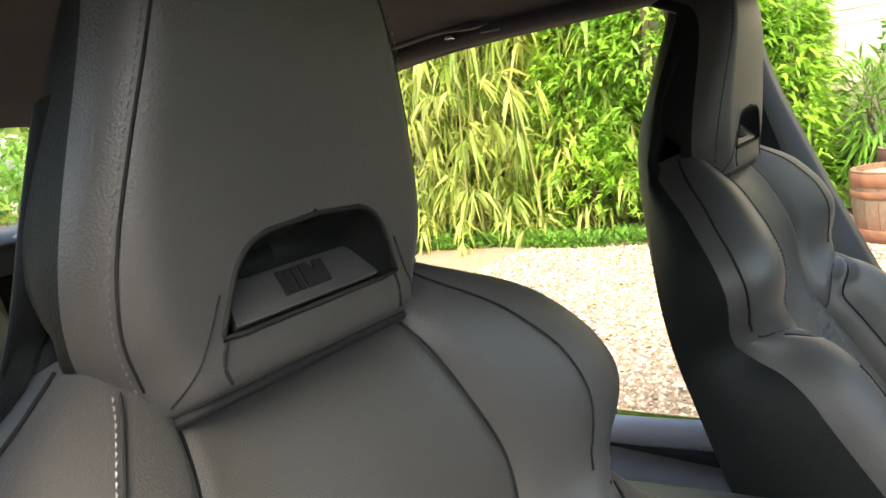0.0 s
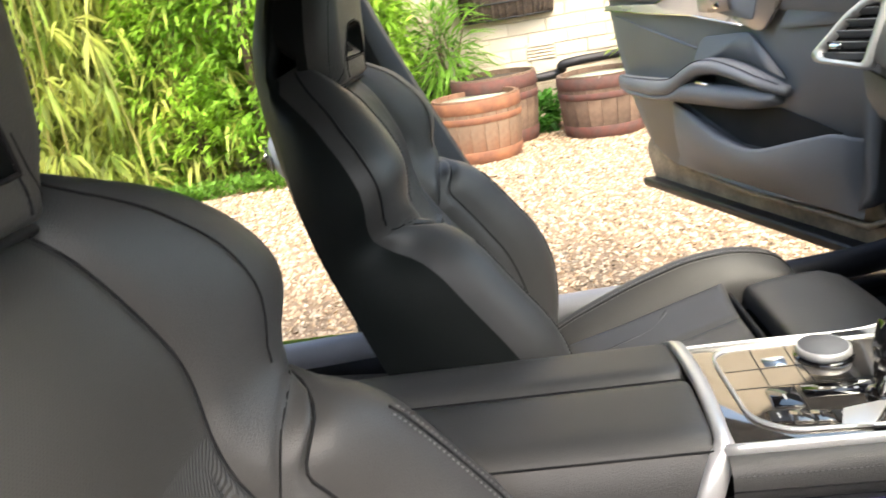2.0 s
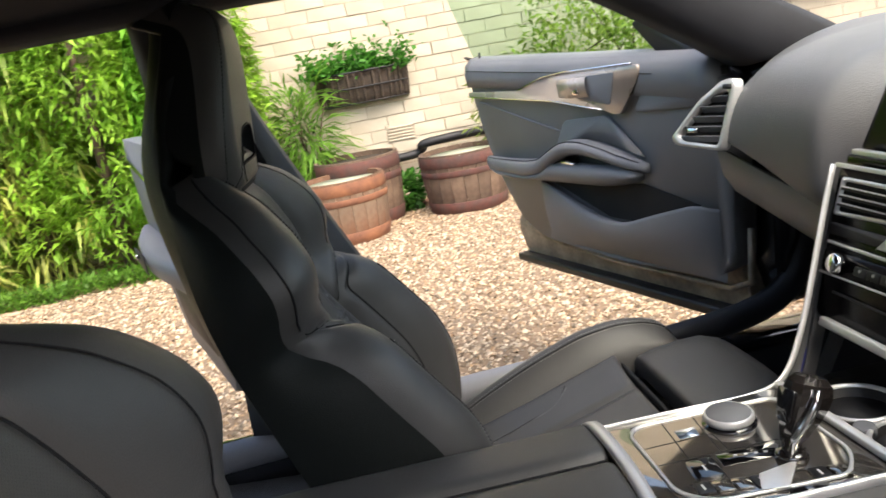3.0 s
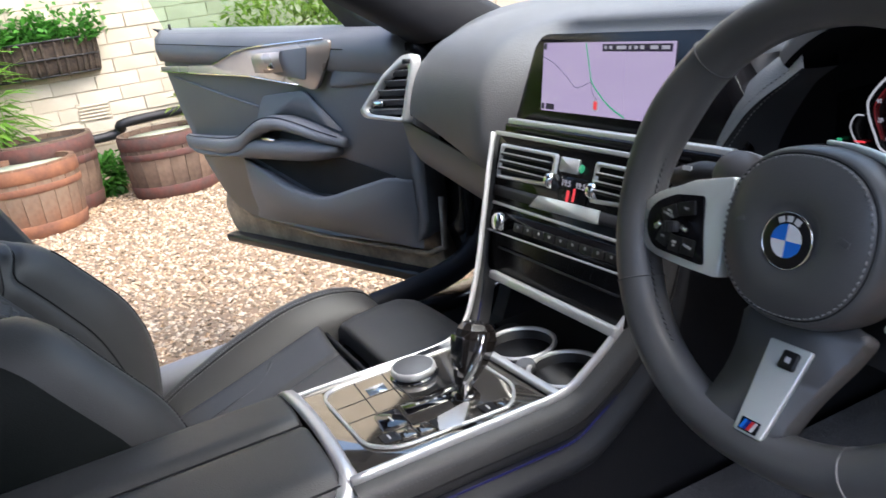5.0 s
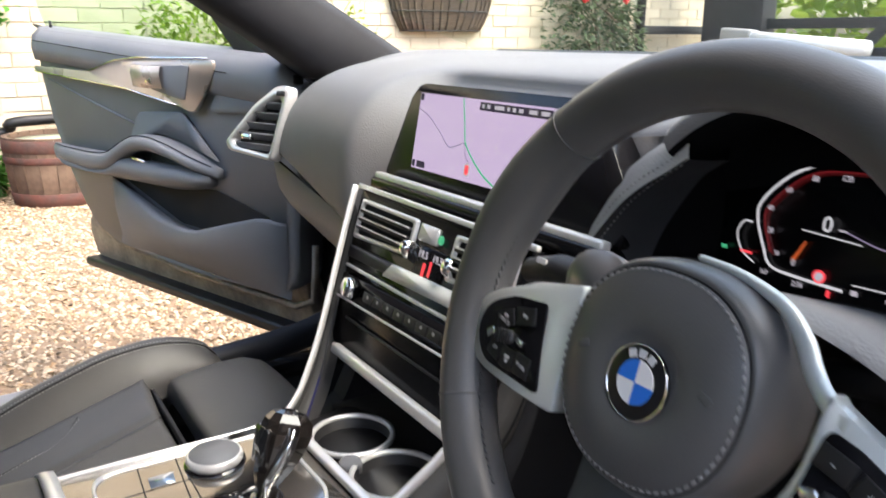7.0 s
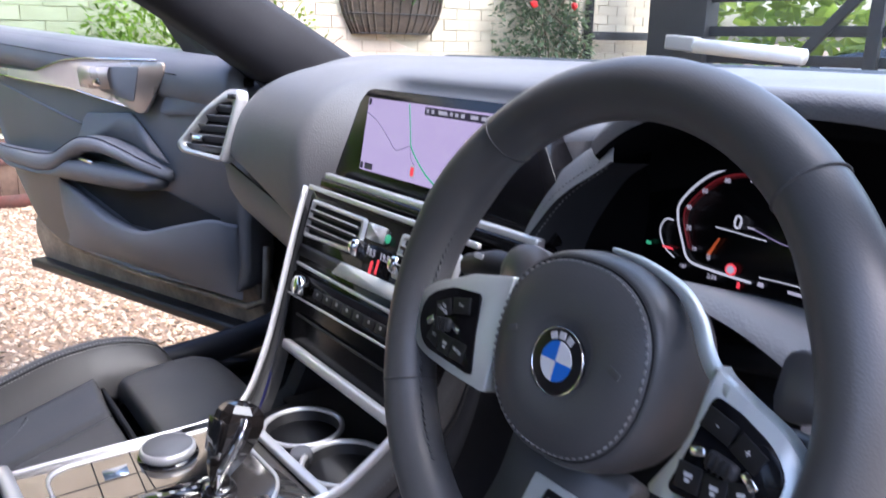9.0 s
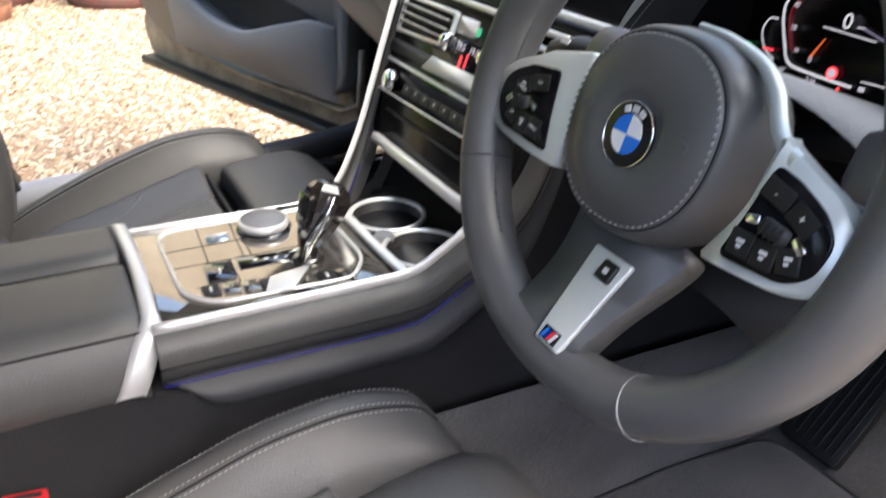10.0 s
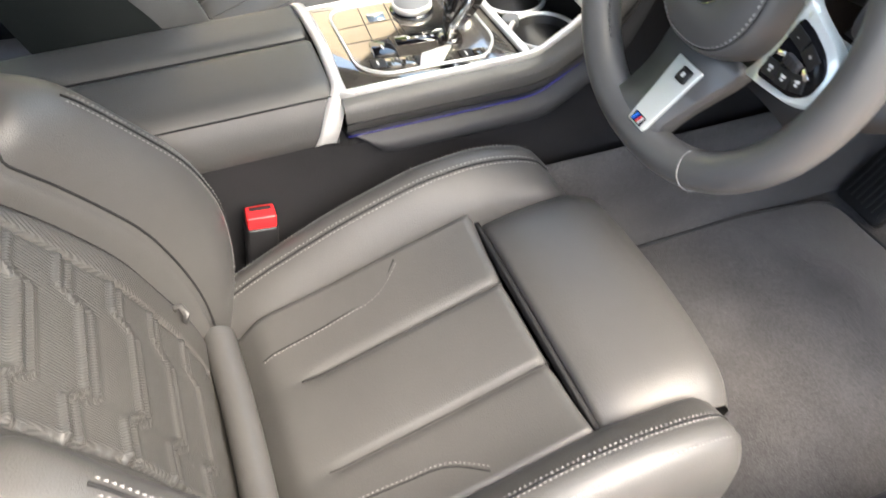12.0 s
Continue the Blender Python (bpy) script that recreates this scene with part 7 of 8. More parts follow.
# ---- grab handle, seat belt, rear bench ----
gh = thing("grab_handle", "black folding grab handle on the roof rail", "grab handle")
part("handle", tube(spline([(-0.585, -0.90, 1.232), (-0.56, -0.87, 1.222), (-0.552, -0.76, 1.232), (-0.552, -0.68, 1.240), (-0.56, -0.60, 1.238), (-0.585, -0.575, 1.25)], 24), 0.011, 10, flat=0.7), soft_plastic, gh, "black handle bar")
for y in (-0.90, -0.58):
    part("handle_foot", box(0.02, 0.045, 0.035, pose(-0.585, y, 1.24), 0.006), soft_plastic, gh, "black handle foot")
part("coat_hook", box(0.012, 0.018, 0.008, pose(-0.565, -0.66, 1.225), 0.002), bright_chrome, gh, "small pale coat hook")

belt = thing("seat_belt", "black woven seat belt down the middle pillar", "seat belt")
webbing = material("belt_webbing", (0.016, 0.016, 0.018), 0.7, bump=0.6, bump_scale=300, kind="weave", vary=0.2)
rows = [[(x, y + dy, z) for dy in (-0.023, -0.01, 0.01, 0.023)] for x, y, z in spline([(-0.60, -0.17, 1.14), (-0.64, -0.12, 0.95), (-0.67, -0.06, 0.75), (-0.68, 0.0, 0.5)], 20)]
part("webbing", sheet(rows), webbing, belt, "black woven webbing")
part("guide_loop", box(0.02, 0.07, 0.05, pose(-0.60, -0.18, 1.15), 0.008), dark_plastic, belt, "black belt guide")
bench = thing("rear_seat", "grey leather rear seat behind the front seats", "car seat")
part("cushion", box(1.2, 0.5, 0.16, pose(0, -1.02, 0.46, 6), 0.05, 4), leather, bench, "grey leather rear cushion")
for x in (-0.32, 0.32):
    part("backrest", box(0.56, 0.14, 0.5, pose(x, -1.32, 0.74, 18), 0.05, 4), leather, bench, "grey leather rear backrest")
    part("headrest", box(0.26, 0.09, 0.15, pose(x, -1.42, 1.03, 12), 0.035, 4), leather, bench, "grey leather rear headrest")


# ---- half-barrel planters ----
oak = material("weathered_oak", (0.145, 0.098, 0.064), 0.85, color2=(0.075, 0.045, 0.030), scale=7, bump=0.5, bump_scale=40, detail_vary=0.3, detail_scale=30, obj_random=0.22)
orange_oak = material("orange_stained_oak", (0.165, 0.120, 0.080), 0.8, color2=(0.15, 0.070, 0.036), scale=6, bump=0.5, bump_scale=40, detail_vary=0.3, detail_scale=30, obj_random=0.15)
hoop_rust = material("rusty_hoop", (0.105, 0.036, 0.025), 0.8, color2=(0.070, 0.042, 0.034), scale=14, bump=0.4, bump_scale=60, detail_vary=0.3, detail_scale=50)
hoop_orange = material("orange_hoop", (0.235, 0.098, 0.044), 0.8, color2=(0.14, 0.060, 0.034), scale=12, detail_vary=0.2)
soil = material("dark_soil", (0.05, 0.035, 0.022), 1.0, bump=1.0, bump_scale=40, detail_vary=0.5, detail_scale=60)
water_top = material("pale_barrel_lid", (0.42, 0.44, 0.34), 0.6, color2=(0.30, 0.34, 0.24), scale=6, detail_vary=0.2)


def barrel(x, y, r, h, wood, hoop, label, lid):
    b = thing("barrel_planter", label, "barrel planter", "barrel planters")
    n = 20
    rad = lambda t: r * (0.88 + 0.12 * math.sin(t * math.pi * 0.55 + 0.15) / 1.0)
    stave_me = None
    for k in range(n):
        if stave_me is None:
            da = math.pi / n * 0.965
            rows = []
            for t in np.linspace(0, 1, 7):
                R, z = rad(t), 0.004 + h * t
                rows.append([(R * math.cos(a), R * math.sin(a), z) for a in (-da, 0, da)] + [((R - 0.028) * math.cos(a), (R - 0.028) * math.sin(a), z) for a in (da, -da)])
            st = part("stave", sheet(rows, closed_u=True, cap=True), wood, b, "", smooth=False)
            stave_me = st.data
        else:
            st = new("stave", stave_me)
            st.parent = b
            st.rotation_euler = (0, 0, 2 * math.pi * k / n)
    for t0, t1 in ((0.03, 0.21), (0.64, 0.74), (0.80, 0.98)):
        prof = [(rad(t0) + 0.001, h * t0), (rad(t0) + 0.005, h * t0 + 0.004), (rad(t1) + 0.005, h * t1 - 0.004), (rad(t1) + 0.001, h * t1)]
        part("hoop", sheet([[(R * math.cos(a), R * math.sin(a), z) for a in np.linspace(0, 2 * math.pi, 48, endpoint=False)] for R, z in prof], closed_u=True), hoop, b, "rusty iron hoop")
    part("fill", lathe([(0.001, h - 0.06), (rad(1) - 0.03, h - 0.06), (rad(1) - 0.03, h - 0.03), (0.001, h - 0.022)], 28), lid, b, "filled top inside the barrel")
    b.location = (x, y, ground_height(x, y) - 0.006)
    return b


barrel(-4.83, 0.78, 0.315, 0.43, oak, hoop_rust, "weathered brown half-barrel planter with rusty hoops by the wall", water_top)
barrel(-4.52, -0.11, 0.30, 0.43, orange_oak, hoop_orange, "orange-stained half-barrel with a pale green top", water_top)
barrel(-5.02, 0.02, 0.315, 0.50, oak, hoop_rust, "dark brown half-barrel planter behind another barrel", soil)


# ---- leaves ----
def leaf_cloud(n, centre_fn, size, width, droop, seed, spread=1.0, up=0.2):
    """Many bent pointed blades: centre_fn(rng) gives a place and an outward direction. Returns vertices and faces."""
    rng = np.random.default_rng(seed)
    V, Fc = [], []
    for _ in range(n):
        p, d = centre_fn(rng)
        d = np.array(d, float) + rng.normal(0, spread, 3)
        d[2] += up
        d /= np.linalg.norm(d) + 1e-9
        s = size * rng.uniform(0.6, 1.25)
        side = np.cross(d, (0, 0, 1)) + rng.normal(0, 0.35, 3)
        side /= np.linalg.norm(side) + 1e-9
        side *= width * rng.uniform(0.7, 1.2) / 2
        p = np.array(p, float)
        mid = p + d * s * 0.45 + np.array((0, 0, -droop * s * 0.12))
        tip = p + d * s + np.array((0, 0, -droop * s * 0.6))
        b = len(V)
        V += [p, mid + side, mid - side, tip]
        Fc += [(b, b + 2, b + 1), (b + 1, b + 2, b + 3)]
    return V, Fc


def leaf_part(name, V, Fc, mat, parent, label=""):
    me = bpy.data.meshes.new(name)
    me.from_pydata([tuple(v) for v in V], [], Fc)
    me.materials.append(mat)
    ob = new(name, me)
    ob.parent = parent
    if label:
        ob["label"] = label
    return ob


def leaf_material(name, c1, c2, island=0.45, rough=0.45):
    m = material(name, c1, rough, color2=c2, scale=2.5, island=island, vary=0.3, spec=0.4)
    nt = m.node_tree
    b = nt.nodes["Principled BSDF"]
    col = b.inputs["Base Color"].links[0].from_socket
    tr = nt.nodes.new("ShaderNodeBsdfTranslucent")
    mx = nt.nodes.new("ShaderNodeMixShader")
    mx.inputs[0].default_value = 0.55
    nt.links.new(col, tr.inputs["Color"])
    nt.links.new(b.outputs[0], mx.inputs[1])
    nt.links.new(tr.outputs[0], mx.inputs[2])
    nt.links.new(mx.outputs[0], nt.nodes["Material Output"].inputs["Surface"])
    return m


bamboo_leaf = leaf_material("bamboo_leaf", (0.54, 0.55, 0.15), (0.20, 0.31, 0.05), 0.55)
thuja_leaf = leaf_material("conifer_leaf", (0.32, 0.52, 0.06), (0.18, 0.36, 0.04), 0.4)
grass_leaf = leaf_material("verge_leaf", (0.17, 0.33, 0.045), (0.10, 0.22, 0.03), 0.5)
shrub_leaf = leaf_material("shrub_leaf", (0.30, 0.38, 0.07), (0.15, 0.24, 0.04), 0.45)
herb_leaf = leaf_material("herb_leaf", (0.09, 0.28, 0.04), (0.05, 0.17, 0.025), 0.4)
cane = material("bamboo_cane", (0.30, 0.27, 0.08), 0.5, color2=(0.18, 0.2, 0.05), scale=6)
bark = material("bark", (0.10, 0.07, 0.045), 0.9, bump=0.8, bump_scale=60, detail_vary=0.3)
petal = material("red_petal", (0.62, 0.02, 0.02), 0.6, island=0.3)


def bamboo(x, y, h, seed):
    b = thing("bamboo", "tall bamboo clump with drooping yellow-green leaves", "bamboo", "bamboo clumps")
    rng = np.random.default_rng(seed)
    canes = []
    for k in range(9):
        bx, by = x + rng.normal(0, 0.22), y + rng.normal(0, 0.25)
        lean = rng.normal(0, 0.22, 2) + np.array((0.22, 0))
        pts = [(bx + lean[0] * t * t, by + lean[1] * t * t, h * t * rng.uniform(0.97, 1.0)) for t in np.linspace(0, 1, 7)]
        canes.append(pts)
        part("cane", tube(pts, [0.012 - 0.0085 * t for t in np.linspace(0, 1, 7)], 6), cane, b)

    def centre(r):
        c = canes[r.integers(len(canes))]
        t = r.uniform(0.04, 1.0)
        i = min(int(t * 6), 5)
        p = np.array(c[i]) * (1 - (t * 6 - i)) + np.array(c[i + 1]) * (t * 6 - i)
        a = r.uniform(0, 2 * math.pi)
        o = np.array((math.cos(a), math.sin(a), 0))
        return p + o * r.uniform(0.04, 0.42) + np.array((0, 0, -0.08)), o * 0.6

    def tufts(r, state={"left": 0}):
        if state["left"] <= 0:
            state["p"], state["o"] = centre(r)
            state["left"] = r.integers(5, 10)
        state["left"] -= 1
        return state["p"] + r.normal(0, 0.018, 3), state["o"] * 0.5

    V, Fc = leaf_cloud(2100, tufts, 0.24, 0.033, 1.0, seed + 7, spread=0.55, up=-0.45)
    leaf_part("leaves", V, Fc, bamboo_leaf, b, "long pointed yellow-green leaves")
    return b


for k, (x, y) in enumerate(((-4.85, -2.95), (-5.05, -3.25), (-4.80, -3.6), (-5.1, -4.05), (-4.95, -4.6), (-5.6, -2.95), (-5.6, -3.5), (-5.3, -5.2), (-5.7, -4.4), (-5.25, -2.62))):
    bamboo(x, y, 2.5 + 0.3 * math.sin(k * 2.1), 20 + k)


def conifer(x, y, r, h, seed):
    c = thing("conifer_hedge", "bright green feathery conifer hedge bush", "hedge bush", "hedge bushes")
    part("trunk", tube([(x, y, 0), (x, y, h * 0.5), (x, y, h * 0.9)], [0.05, 0.035, 0.01], 8), bark, c, "brown trunk")
    rng0 = np.random.default_rng(seed)
    lumps = [(rng0.uniform(0, 2 * math.pi), rng0.uniform(0.02, 1.0), rng0.uniform(0.75, 1.12)) for _ in range(110)]

    def fans(g, state={"left": 0}):
        if state["left"] <= 0:
            a, t, s = lumps[g.integers(len(lumps))]
            a += g.normal(0, 0.25)
            t = min(1, max(0.01, t + g.normal(0, 0.06)))
            rr = r * s * (1.0 - 0.55 * t ** 2) * g.uniform(0.72, 1.02)
            o = np.array((math.cos(a), math.sin(a), 0.35))
            state["p"], state["o"] = np.array((x, y, 0.02 + h * t)) + o * rr, o
            state["left"] = g.integers(7, 13)
        state["left"] -= 1
        return state["p"] + g.normal(0, 0.03, 3), state["o"] * 0.7

    V, Fc = leaf_cloud(11500, fans, 0.105, 0.027, 0.7, seed + 3, spread=0.5, up=0.1)
    leaf_part("foliage", V, Fc, thuja_leaf, c, "flat sprays of bright green foliage")
    return c


for k, (x, y, r) in enumerate(((-4.85, -1.70, 0.46), (-4.95, -1.20, 0.42), (-4.95, -2.25, 0.44), (-5.2, -0.85, 0.28))):
    conifer(x, y, r, 2.6, 60 + k)


def verge():
    """Low weeds and ivy along the foot of the hedge."""
    def centre(g):
        y = g.uniform(-5.2, -0.9)
        x = -4.32 - 0.06 * (y + 1.5) * -0.3 - abs(g.normal(0, 0.22)) + 0.05 * math.sin(y * 5)
        return (x, y, g.uniform(0.0, 0.10)), (g.normal(0, 0.5), g.normal(0, 0.5), 0.5)
    V, Fc = leaf_cloud(7000, centre, 0.075, 0.026, 0.6, 91, spread=0.4, up=0.5)
    me = bpy.data.meshes.new("verge_plants")
    me.from_pydata([tuple(v) for v in V], [], Fc)
    me.materials.append(grass_leaf)
    tagged(new("verge_plants", me), "low green weeds along the foot of the hedge", "weeds", kind="stuff")


verge()


def bush(name, label, cat, x, y, z, rx, ry, rz, n, mat, size, seed, flowers=0, stems=True, width=0.03):
    b = thing(name, label, cat)
    if stems:
        bm = bmesh.new()
        rng = np.random.default_rng(seed)
        for k in range(6):
            tube([(x + rng.normal(0, 0.04), y + rng.normal(0, 0.06), max(0, z - rz)), (x + rng.normal(0, rx * 0.4), y + rng.normal(0, ry * 0.4), z), (x + rng.normal(0, rx * 0.5), y + rng.normal(0, ry * 0.5), z + rz * 0.7)], [0.012, 0.008, 0.004], 5, into=bm)
        part("stems", bm, bark, b, "thin brown stems")

    def centre(g):
        v = g.normal(0, 1, 3)
        v /= np.linalg.norm(v)
        k = g.uniform(0.45, 1.05) * (1 + 0.22 * math.sin(5 * v[1] + 3 * v[2] + seed))
        return np.array((x, y, z)) + v * k * np.array((rx, ry, rz)), v
    V, Fc = leaf_cloud(n, centre, size, width, 0.6, seed + 1, spread=0.6, up=0.2)
    leaf_part("leaves", V, Fc, mat, b, "small green leaves")
    if flowers:
        rng = np.random.default_rng(seed + 5)
        for k in range(flowers):
            v = rng.normal(0, 1, 3)
            v /= np.linalg.norm(v)
            c = np.array((x, y, z)) + np.array((abs(v[0]) * rx, v[1] * ry, v[2] * rz)) * 0.98
            bm = bmesh.new()
            bmesh.ops.create_icosphere(bm, subdivisions=1, radius=0.045)
            for vv in bm.verts:
                vv.co = Vector(c) + vv.co * rng.uniform(0.6, 1.15)
            part("flower", bm, petal, b, "red flower head", smooth=False)
    return b


bush("shrub", "loose green shrub growing against the painted wall", "shrub", -5.05, 1.95, 0.72, 0.42, 0.85, 0.75, 3800, shrub_leaf, 0.10, 101, width=0.035)
bush("shrub", "small yellow-green shrub by the painted wall", "shrub", -5.25, 2.95, 0.62, 0.28, 0.42, 0.62, 1600, shrub_leaf, 0.09, 111, width=0.035)
bush("herb_clump", "low bright green clump between the barrels", "herb clump", -5.22, 0.34, 0.13, 0.16, 0.17, 0.17, 700, herb_leaf, 0.07, 121, stems=False, width=0.05)
bush("climbing_rose", "climbing rose with grey-green leaves and red flowers on the wall", "rose bush", -5.42, 6.0, 1.0, 0.22, 0.62, 1.15, 4200, leaf_material("rose_leaf", (0.12, 0.17, 0.09), (0.07, 0.10, 0.05), 0.4), 0.085, 131, flowers=7, width=0.045)
bush("grassy_clump", "arching green blades beside the hedge", "grass clump", -5.3, -0.32, 0.66, 0.14, 0.20, 0.46, 620, grass_leaf, 0.26, 141, width=0.026)


# ---- wall planters ----
wicker = material("dark_wicker", (0.085, 0.06, 0.042), 0.9, color2=(0.045, 0.034, 0.026), scale=30, bump=0.9, bump_scale=90, detail_vary=0.4, detail_scale=80)
iron = material("black_iron", (0.014, 0.014, 0.015), 0.5, vary=0.2)


def wall_planter(y0, y1, z0, z1, name_label, taper, flowers, seed):
    p = thing("wall_planter", name_label, "wall planter", "wall planters")
    ym, w, d = (y0 + y1) / 2, (y1 - y0) / 2, 0.2
    rows = []
    for t in np.linspace(0, 1, 9):
        s = 1 - taper * (1 - t) ** 2
        dd = d * (0.55 + 0.45 * t ** 0.6)
        rows.append([(WALL_X + 0.004 + dd * max(0.0, math.sin(a)) ** 0.6, ym + w * s * math.cos(a), z0 + (z1 - z0) * t) for a in np.linspace(0, math.pi, 41)])
    part("liner", sheet(rows), wicker, p, "dark fibre liner")
    for k in range(17):
        j = int(40 * (k + 0.5) / 17)
        part("rib", tube([(r[j][0] + 0.006, r[j][1], r[j][2]) for r in rows], 0.011, 6), wicker, p, "upright basket rib")
    for t in (0, 4, 8):
        part("band", tube([(x + 0.012, y, z) for x, y, z in rows[t]], 0.008, 6), iron, p, "black iron band")
    part("soil", sheet([[(x, y, z1 - 0.03) for x, y, z in rows[-1]], [(WALL_X + 0.01, y, z1 - 0.025) for x, y, z in rows[-1]]]), soil, p, "dark soil")
    rng0 = np.random.default_rng(seed)
    tufts = [(rng0.uniform(y0 + 0.03, y1 - 0.03), rng0.uniform(0.05, 0.17), rng0.uniform(0.6, 1.3)) for _ in range(9)]

    def centre(g):
        ty, tx, s = tufts[g.integers(len(tufts))]
        return (WALL_X + tx + g.normal(0, 0.05), ty + g.normal(0, 0.06), z1 - 0.02 + abs(g.normal(0, 0.09)) * s), (0.3, g.normal(0, 0.5), 0.5)
    V, Fc = leaf_cloud(1300, centre, 0.075, 0.045, 0.6, seed, spread=0.5, up=0.3)
    leaf_part("foliage", V, Fc, herb_leaf, p, "leafy green bedding plants")
    for k in range(flowers):
        bm = bmesh.new()
        bmesh.ops.create_icosphere(bm, subdivisions=1, radius=0.05, matrix=pose(WALL_X + 0.22, y0 + (y1 - y0) * (0.3 + 0.4 * k), z1 + 0.03))
        part("flower", bm, petal, p, "red flower head", smooth=False)
    return p


wall_planter(-0.18, 0.56, 0.86, 1.10, "dark basket trough with green plants fixed to the wall", 0.05, 0, 151)
wall_planter(3.62, 4.70, 1.08, 1.42, "curved dark hay basket with red flowers fixed to the wall", 0.22, 1, 161)
# airbrick and the dark pipe along the wall's foot
av = thing("air_vent", "cream painted airbrick vent set in the wall", "air vent")
part("vent_body", box(0.02, 0.24, 0.15, pose(WALL_X + 0.008, 0.42, 0.56), 0.004), joint_paint, av, "painted vent body")
for k in range(5):
    part("vent_slat", box(0.02, 0.21, 0.012, pose(WALL_X + 0.02, 0.42, 0.51 + 0.025 * k, 0, 20), 0.003), brick_paint, av, "painted vent slat")
part_pipe = mesh_thing("wall_pipe", tube(spline([(-5.48, -1.2, 0.36), (-5.47, 0.3, 0.37), (-5.46, 0.55, 0.40), (-5.40, 0.62, 0.46), (-5.40, 1.4, 0.47), (-5.42, 3.4, 0.46)], 30), 0.035, 10), iron, "thick dark pipe along the foot of the wall", "pipe")


# ---- gate, post and parked car beyond ----
black_wood = material("black_gate_paint", (0.018, 0.019, 0.022), 0.5, vary=0.25, scale=5, bump=0.2, bump_scale=80)
white_plastic = material("white_plastic", (0.62, 0.63, 0.65), 0.4, vary=0.08)
dp = thing("downpipe", "dark grey downpipe on the painted wall", "downpipe")
part("pipe", tube([(WALL_X + 0.06, 6.72, 0.0), (WALL_X + 0.06, 6.72, 4.3)], 0.05, 10), black_wood, dp, "dark grey pipe")
gate = thing("driveway_gate", "black five-bar driveway gate with a white opener arm", "gate")
part("post", box(0.75, 0.22, 2.6, pose(-4.85, 7.45, 1.3), 0.01), black_wood, gate, "broad black gate post")
for z in (0.35, 0.62, 0.89, 1.16, 1.5):
    part("rail", box(4.6, 0.05, 0.10, pose(-2.2, 7.45, z), 0.006), black_wood, gate, "black gate rail")
for x in (-2.75, -1.2, 0.1):
    part("upright", box(0.12, 0.06, 1.55, pose(x, 7.40, 0.80), 0.006), black_wood, gate, "black gate upright")
part("brace", box(0.10, 0.05, 1.7, pose(-3.4, 7.40, 0.95, 0, 42), 0.006), black_wood, gate, "slanting black gate brace")
part("side_rail", box(0.06, 1.2, 0.09, pose(WALL_X + 0.15, 7.25, 1.10), 0.006), black_wood, gate, "black rail along the wall")
part("opener_arm", tube([(-4.5, 7.1, 1.02), (-3.2, 7.1, 0.93)], 0.075, 14), white_plastic, gate, "white opener arm")
part("opener_head", box(0.36, 0.15, 0.15, pose(-4.55, 7.1, 1.035, 0, 4), 0.02), silver_mark, gate, "grey opener housing")
car_white = material("white_car_paint", (0.62, 0.64, 0.68), 0.25, coat=1.0, vary=0.05)


def parked_car():
    c = thing("parked_car", "dark and silver car parked beyond the gate", "car")
    prof = [(-2.0, 0.35), (-2.05, 0.75), (-1.6, 0.92), (-1.0, 1.0), (-0.4, 1.42), (0.9, 1.45), (1.7, 1.02), (2.1, 0.95), (2.15, 0.4)]
    F = frame_of((-3.0, 11.2, 0.0), (1, 0, 0), (0, 0, 1))
    part("body", slab(rounded(prof, 0.15, 4), 1.7, F @ pose(0, 0, 0.85), 0.08, 3), paint, c, "dark car body")
    part("side_stripe", box(3.6, 0.03, 0.14, pose(-3.0, 10.33, 0.80), 0.01), car_white, c, "pale lower body panel")
    g = part("side_window", slab(rounded([(-0.85, 1.03), (-0.35, 1.36), (0.85, 1.38), (1.4, 1.04)], 0.05), 0.01, F @ pose(0, 0, 0.862)), piano, c, "dark car window", smooth=False)
    part("plate", box(0.5, 0.012, 0.11, pose(-3.4, 10.325, 1.42), 0.004), material("yellow_plate", (0.75, 0.52, 0.03), 0.5, vary=0.05), c, "yellow plate with a dark bar", smooth=False)
    part("plate_bar", box(0.36, 0.004, 0.05, pose(-3.4, 10.316, 1.42)), rubber, c, "dark bar", smooth=False)
    for x in (-4.35, -1.6):
        w = part("wheel", lathe([(0.001, -0.10), (0.30, -0.10), (0.32, -0.06), (0.32, 0.06), (0.30, 0.10), (0.001, 0.10)], 28, pose(x, 10.42, 0.32, 90)), rubber, c, "black tyre")
        part("rim", lathe([(0.001, 0), (0.2, 0), (0.19, 0.02), (0.001, 0.03)], 20, pose(x, 10.31, 0.32, 90)), chrome, w, "silver wheel rim")


parked_car()

# green verge and red flowers far behind the car, and the far hedge round the garden
bush("flower_bed", "green border with bright red flowers behind the car", "flower bed", -3.2, -7.6, 0.6, 1.6, 1.0, 0.9, 3200, grass_leaf, 0.16, 171, flowers=8, stems=False, width=0.06)


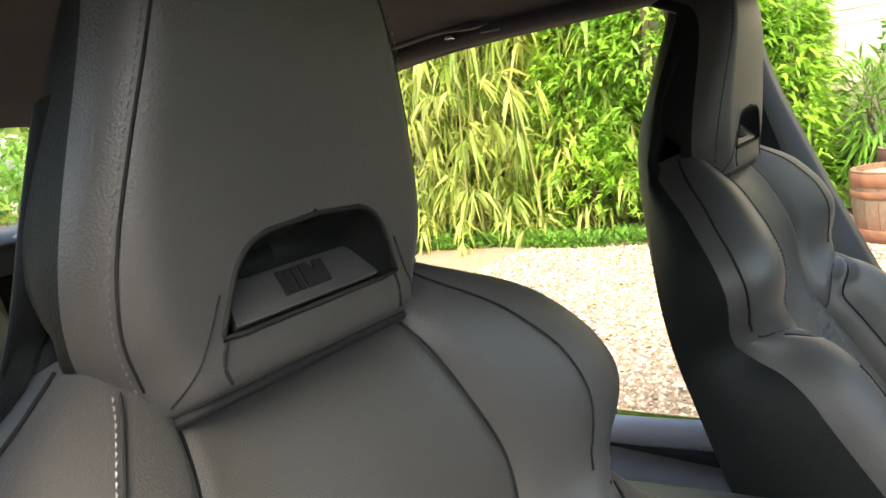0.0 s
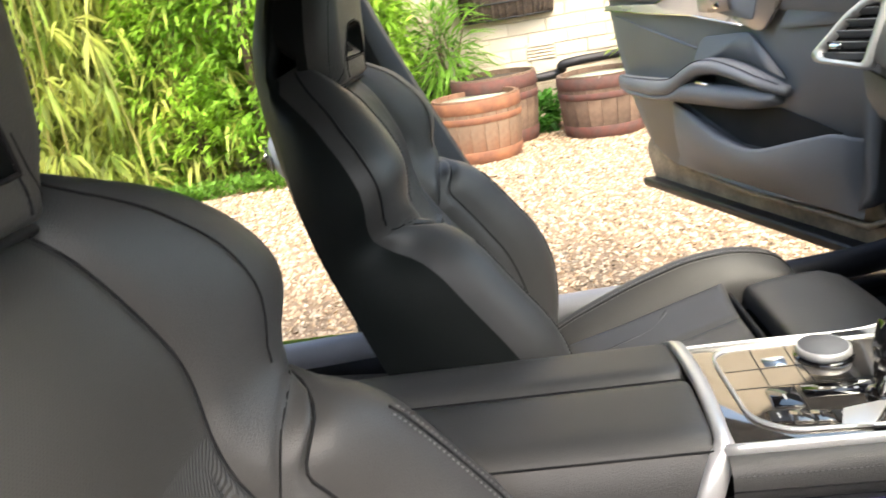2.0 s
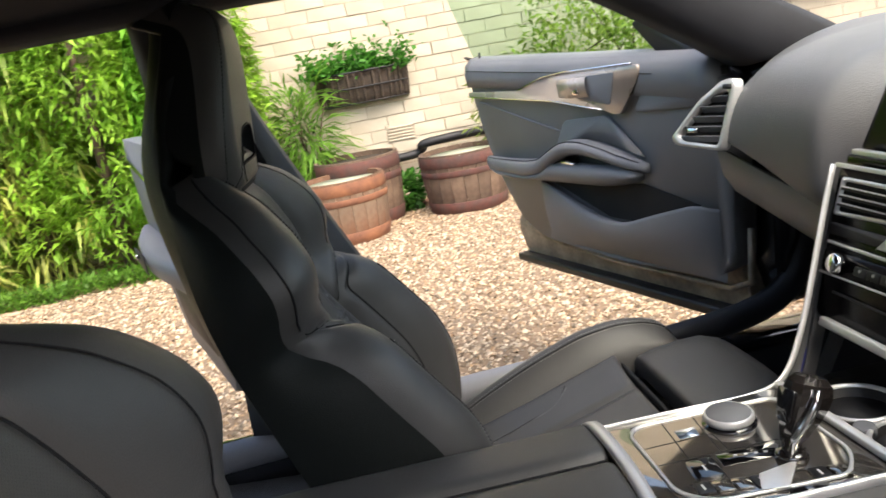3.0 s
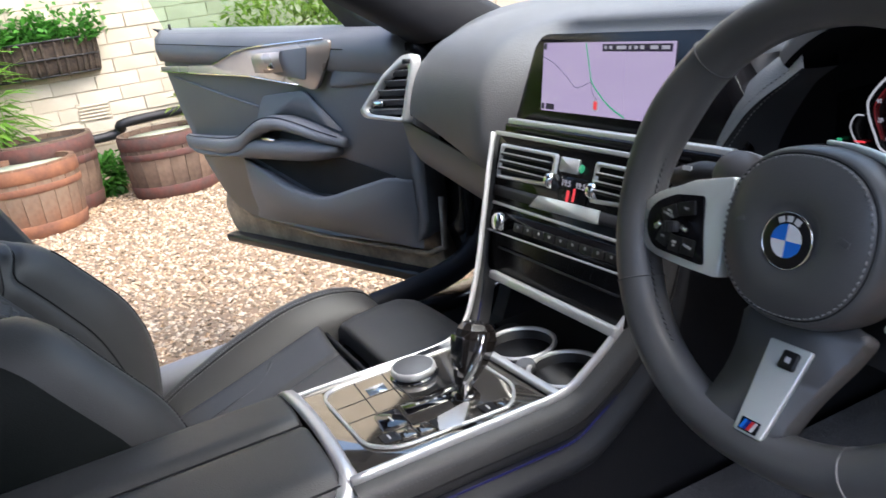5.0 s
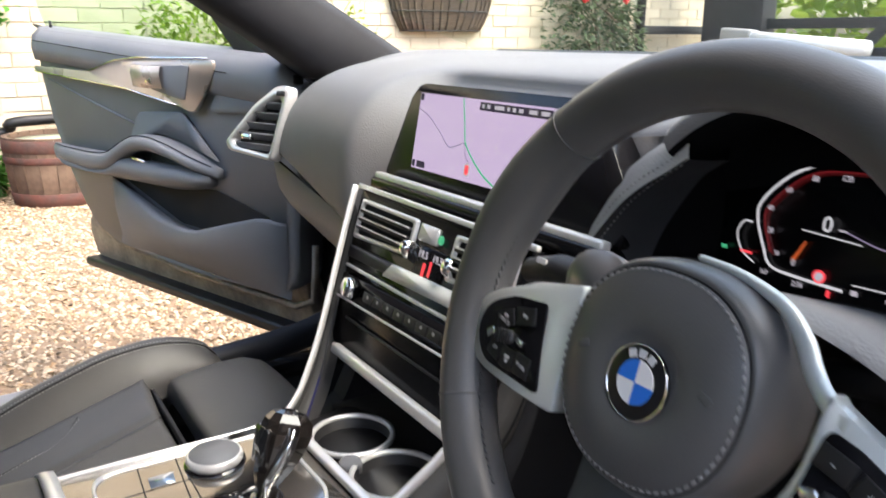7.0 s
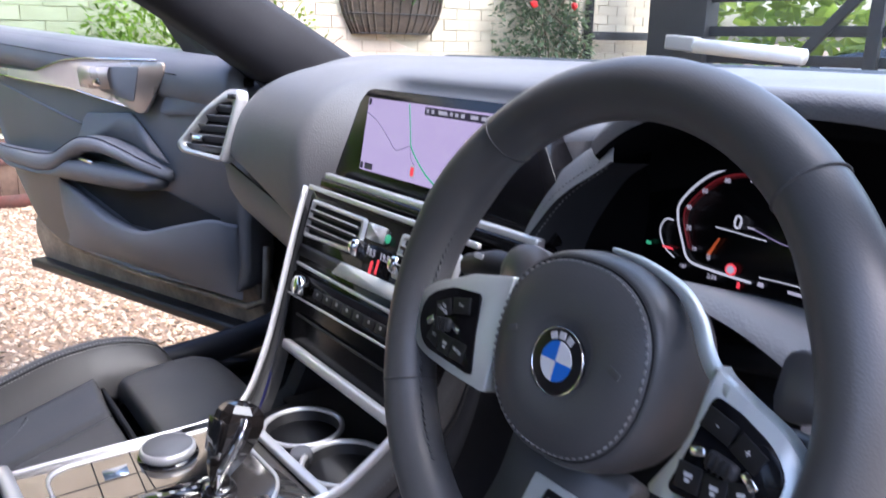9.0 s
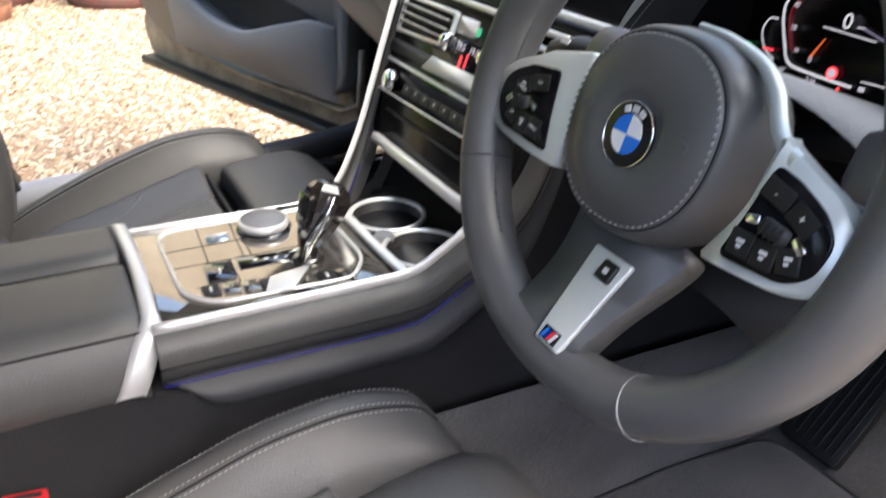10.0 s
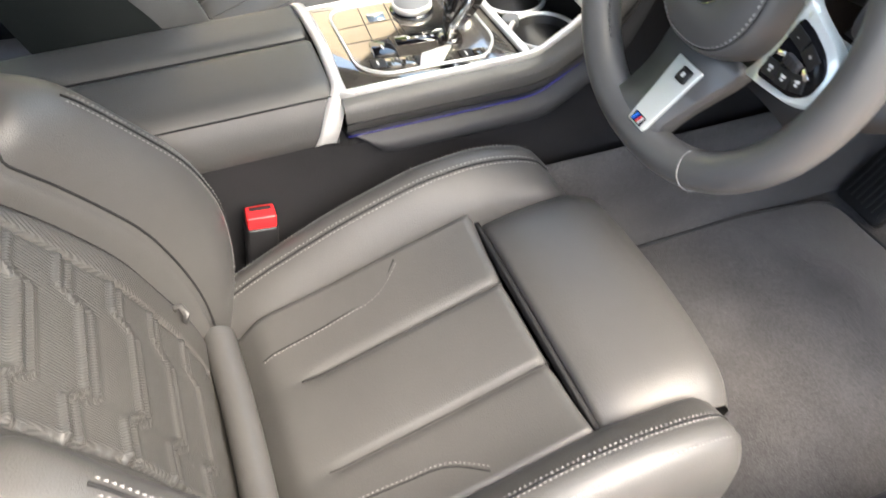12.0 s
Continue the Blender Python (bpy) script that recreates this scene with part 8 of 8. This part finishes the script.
def far_trees():
    def centre(g):
        a = g.uniform(0, 2 * math.pi)
        rr = g.uniform(19, 24)
        return (rr * math.cos(a), rr * math.sin(a), abs(g.normal(1.8, 1.6)) * (1 + 0.35 * math.sin(a * 9))), (-math.cos(a), -math.sin(a), 0.3)
    V, Fc = leaf_cloud(16000, centre, 0.75, 0.5, 0.4, 181, spread=0.6, up=0.2)
    me = bpy.data.meshes.new("far_hedge")
    me.from_pydata([tuple(v) for v in V], [], Fc)
    me.materials.append(shrub_leaf)
    tagged(new("far_hedge", me), "distant leafy trees round the garden", "trees", kind="stuff")


far_trees()


# ---- bricks of the painted wall, last ----
def bricks():
    rng = np.random.default_rng(9)
    meshes = []
    for k in range(8):
        bm = bmesh.new()
        bmesh.ops.create_cube(bm, size=1.0)
        for v in bm.verts:
            front = v.co.x > 0
            v.co = Vector((v.co.x * 0.02, v.co.y * (0.304 + rng.normal(0, 0.003)), v.co.z * (0.098 + rng.normal(0, 0.002))))
            if front:
                v.co.x += rng.uniform(-0.004, 0.004)
                v.co.y *= 0.972
                v.co.z *= 0.94
        me = bpy.data.meshes.new("brick")
        bm.to_mesh(me)
        bm.free()
        me.materials.append(brick_paint)
        meshes.append(me)
    V, Fc = [], []
    count = 0
    for row in range(40):
        z = 0.05 + row * 0.102
        for col in range(41):
            y = -3.8 + col * 0.306 + (0.153 if row % 2 else 0.0)
            if not (-3.9 < y < 8.4):
                continue
            near = -0.75 < y < 2.4 and 0.45 < z < 2.2 and count < 290
            x = WALL_X + 0.004 + rng.uniform(-0.004, 0.004)
            if near:
                o = new("brick", meshes[rng.integers(8)])
                o.parent = wall
                o.location = (x, y, z)
                count += 1
            else:
                b0 = len(V)
                me = meshes[rng.integers(8)]
                V += [(v.co.x + x, v.co.y + y, v.co.z + z) for v in me.vertices]
                Fc += [tuple(i + b0 for i in p.vertices) for p in me.polygons]
    me = bpy.data.meshes.new("brickwork")
    me.from_pydata(V, [], Fc)
    me.materials.append(brick_paint)
    o = new("brickwork", me)
    o.parent = wall
    o["kind"] = "stuff"


bricks()
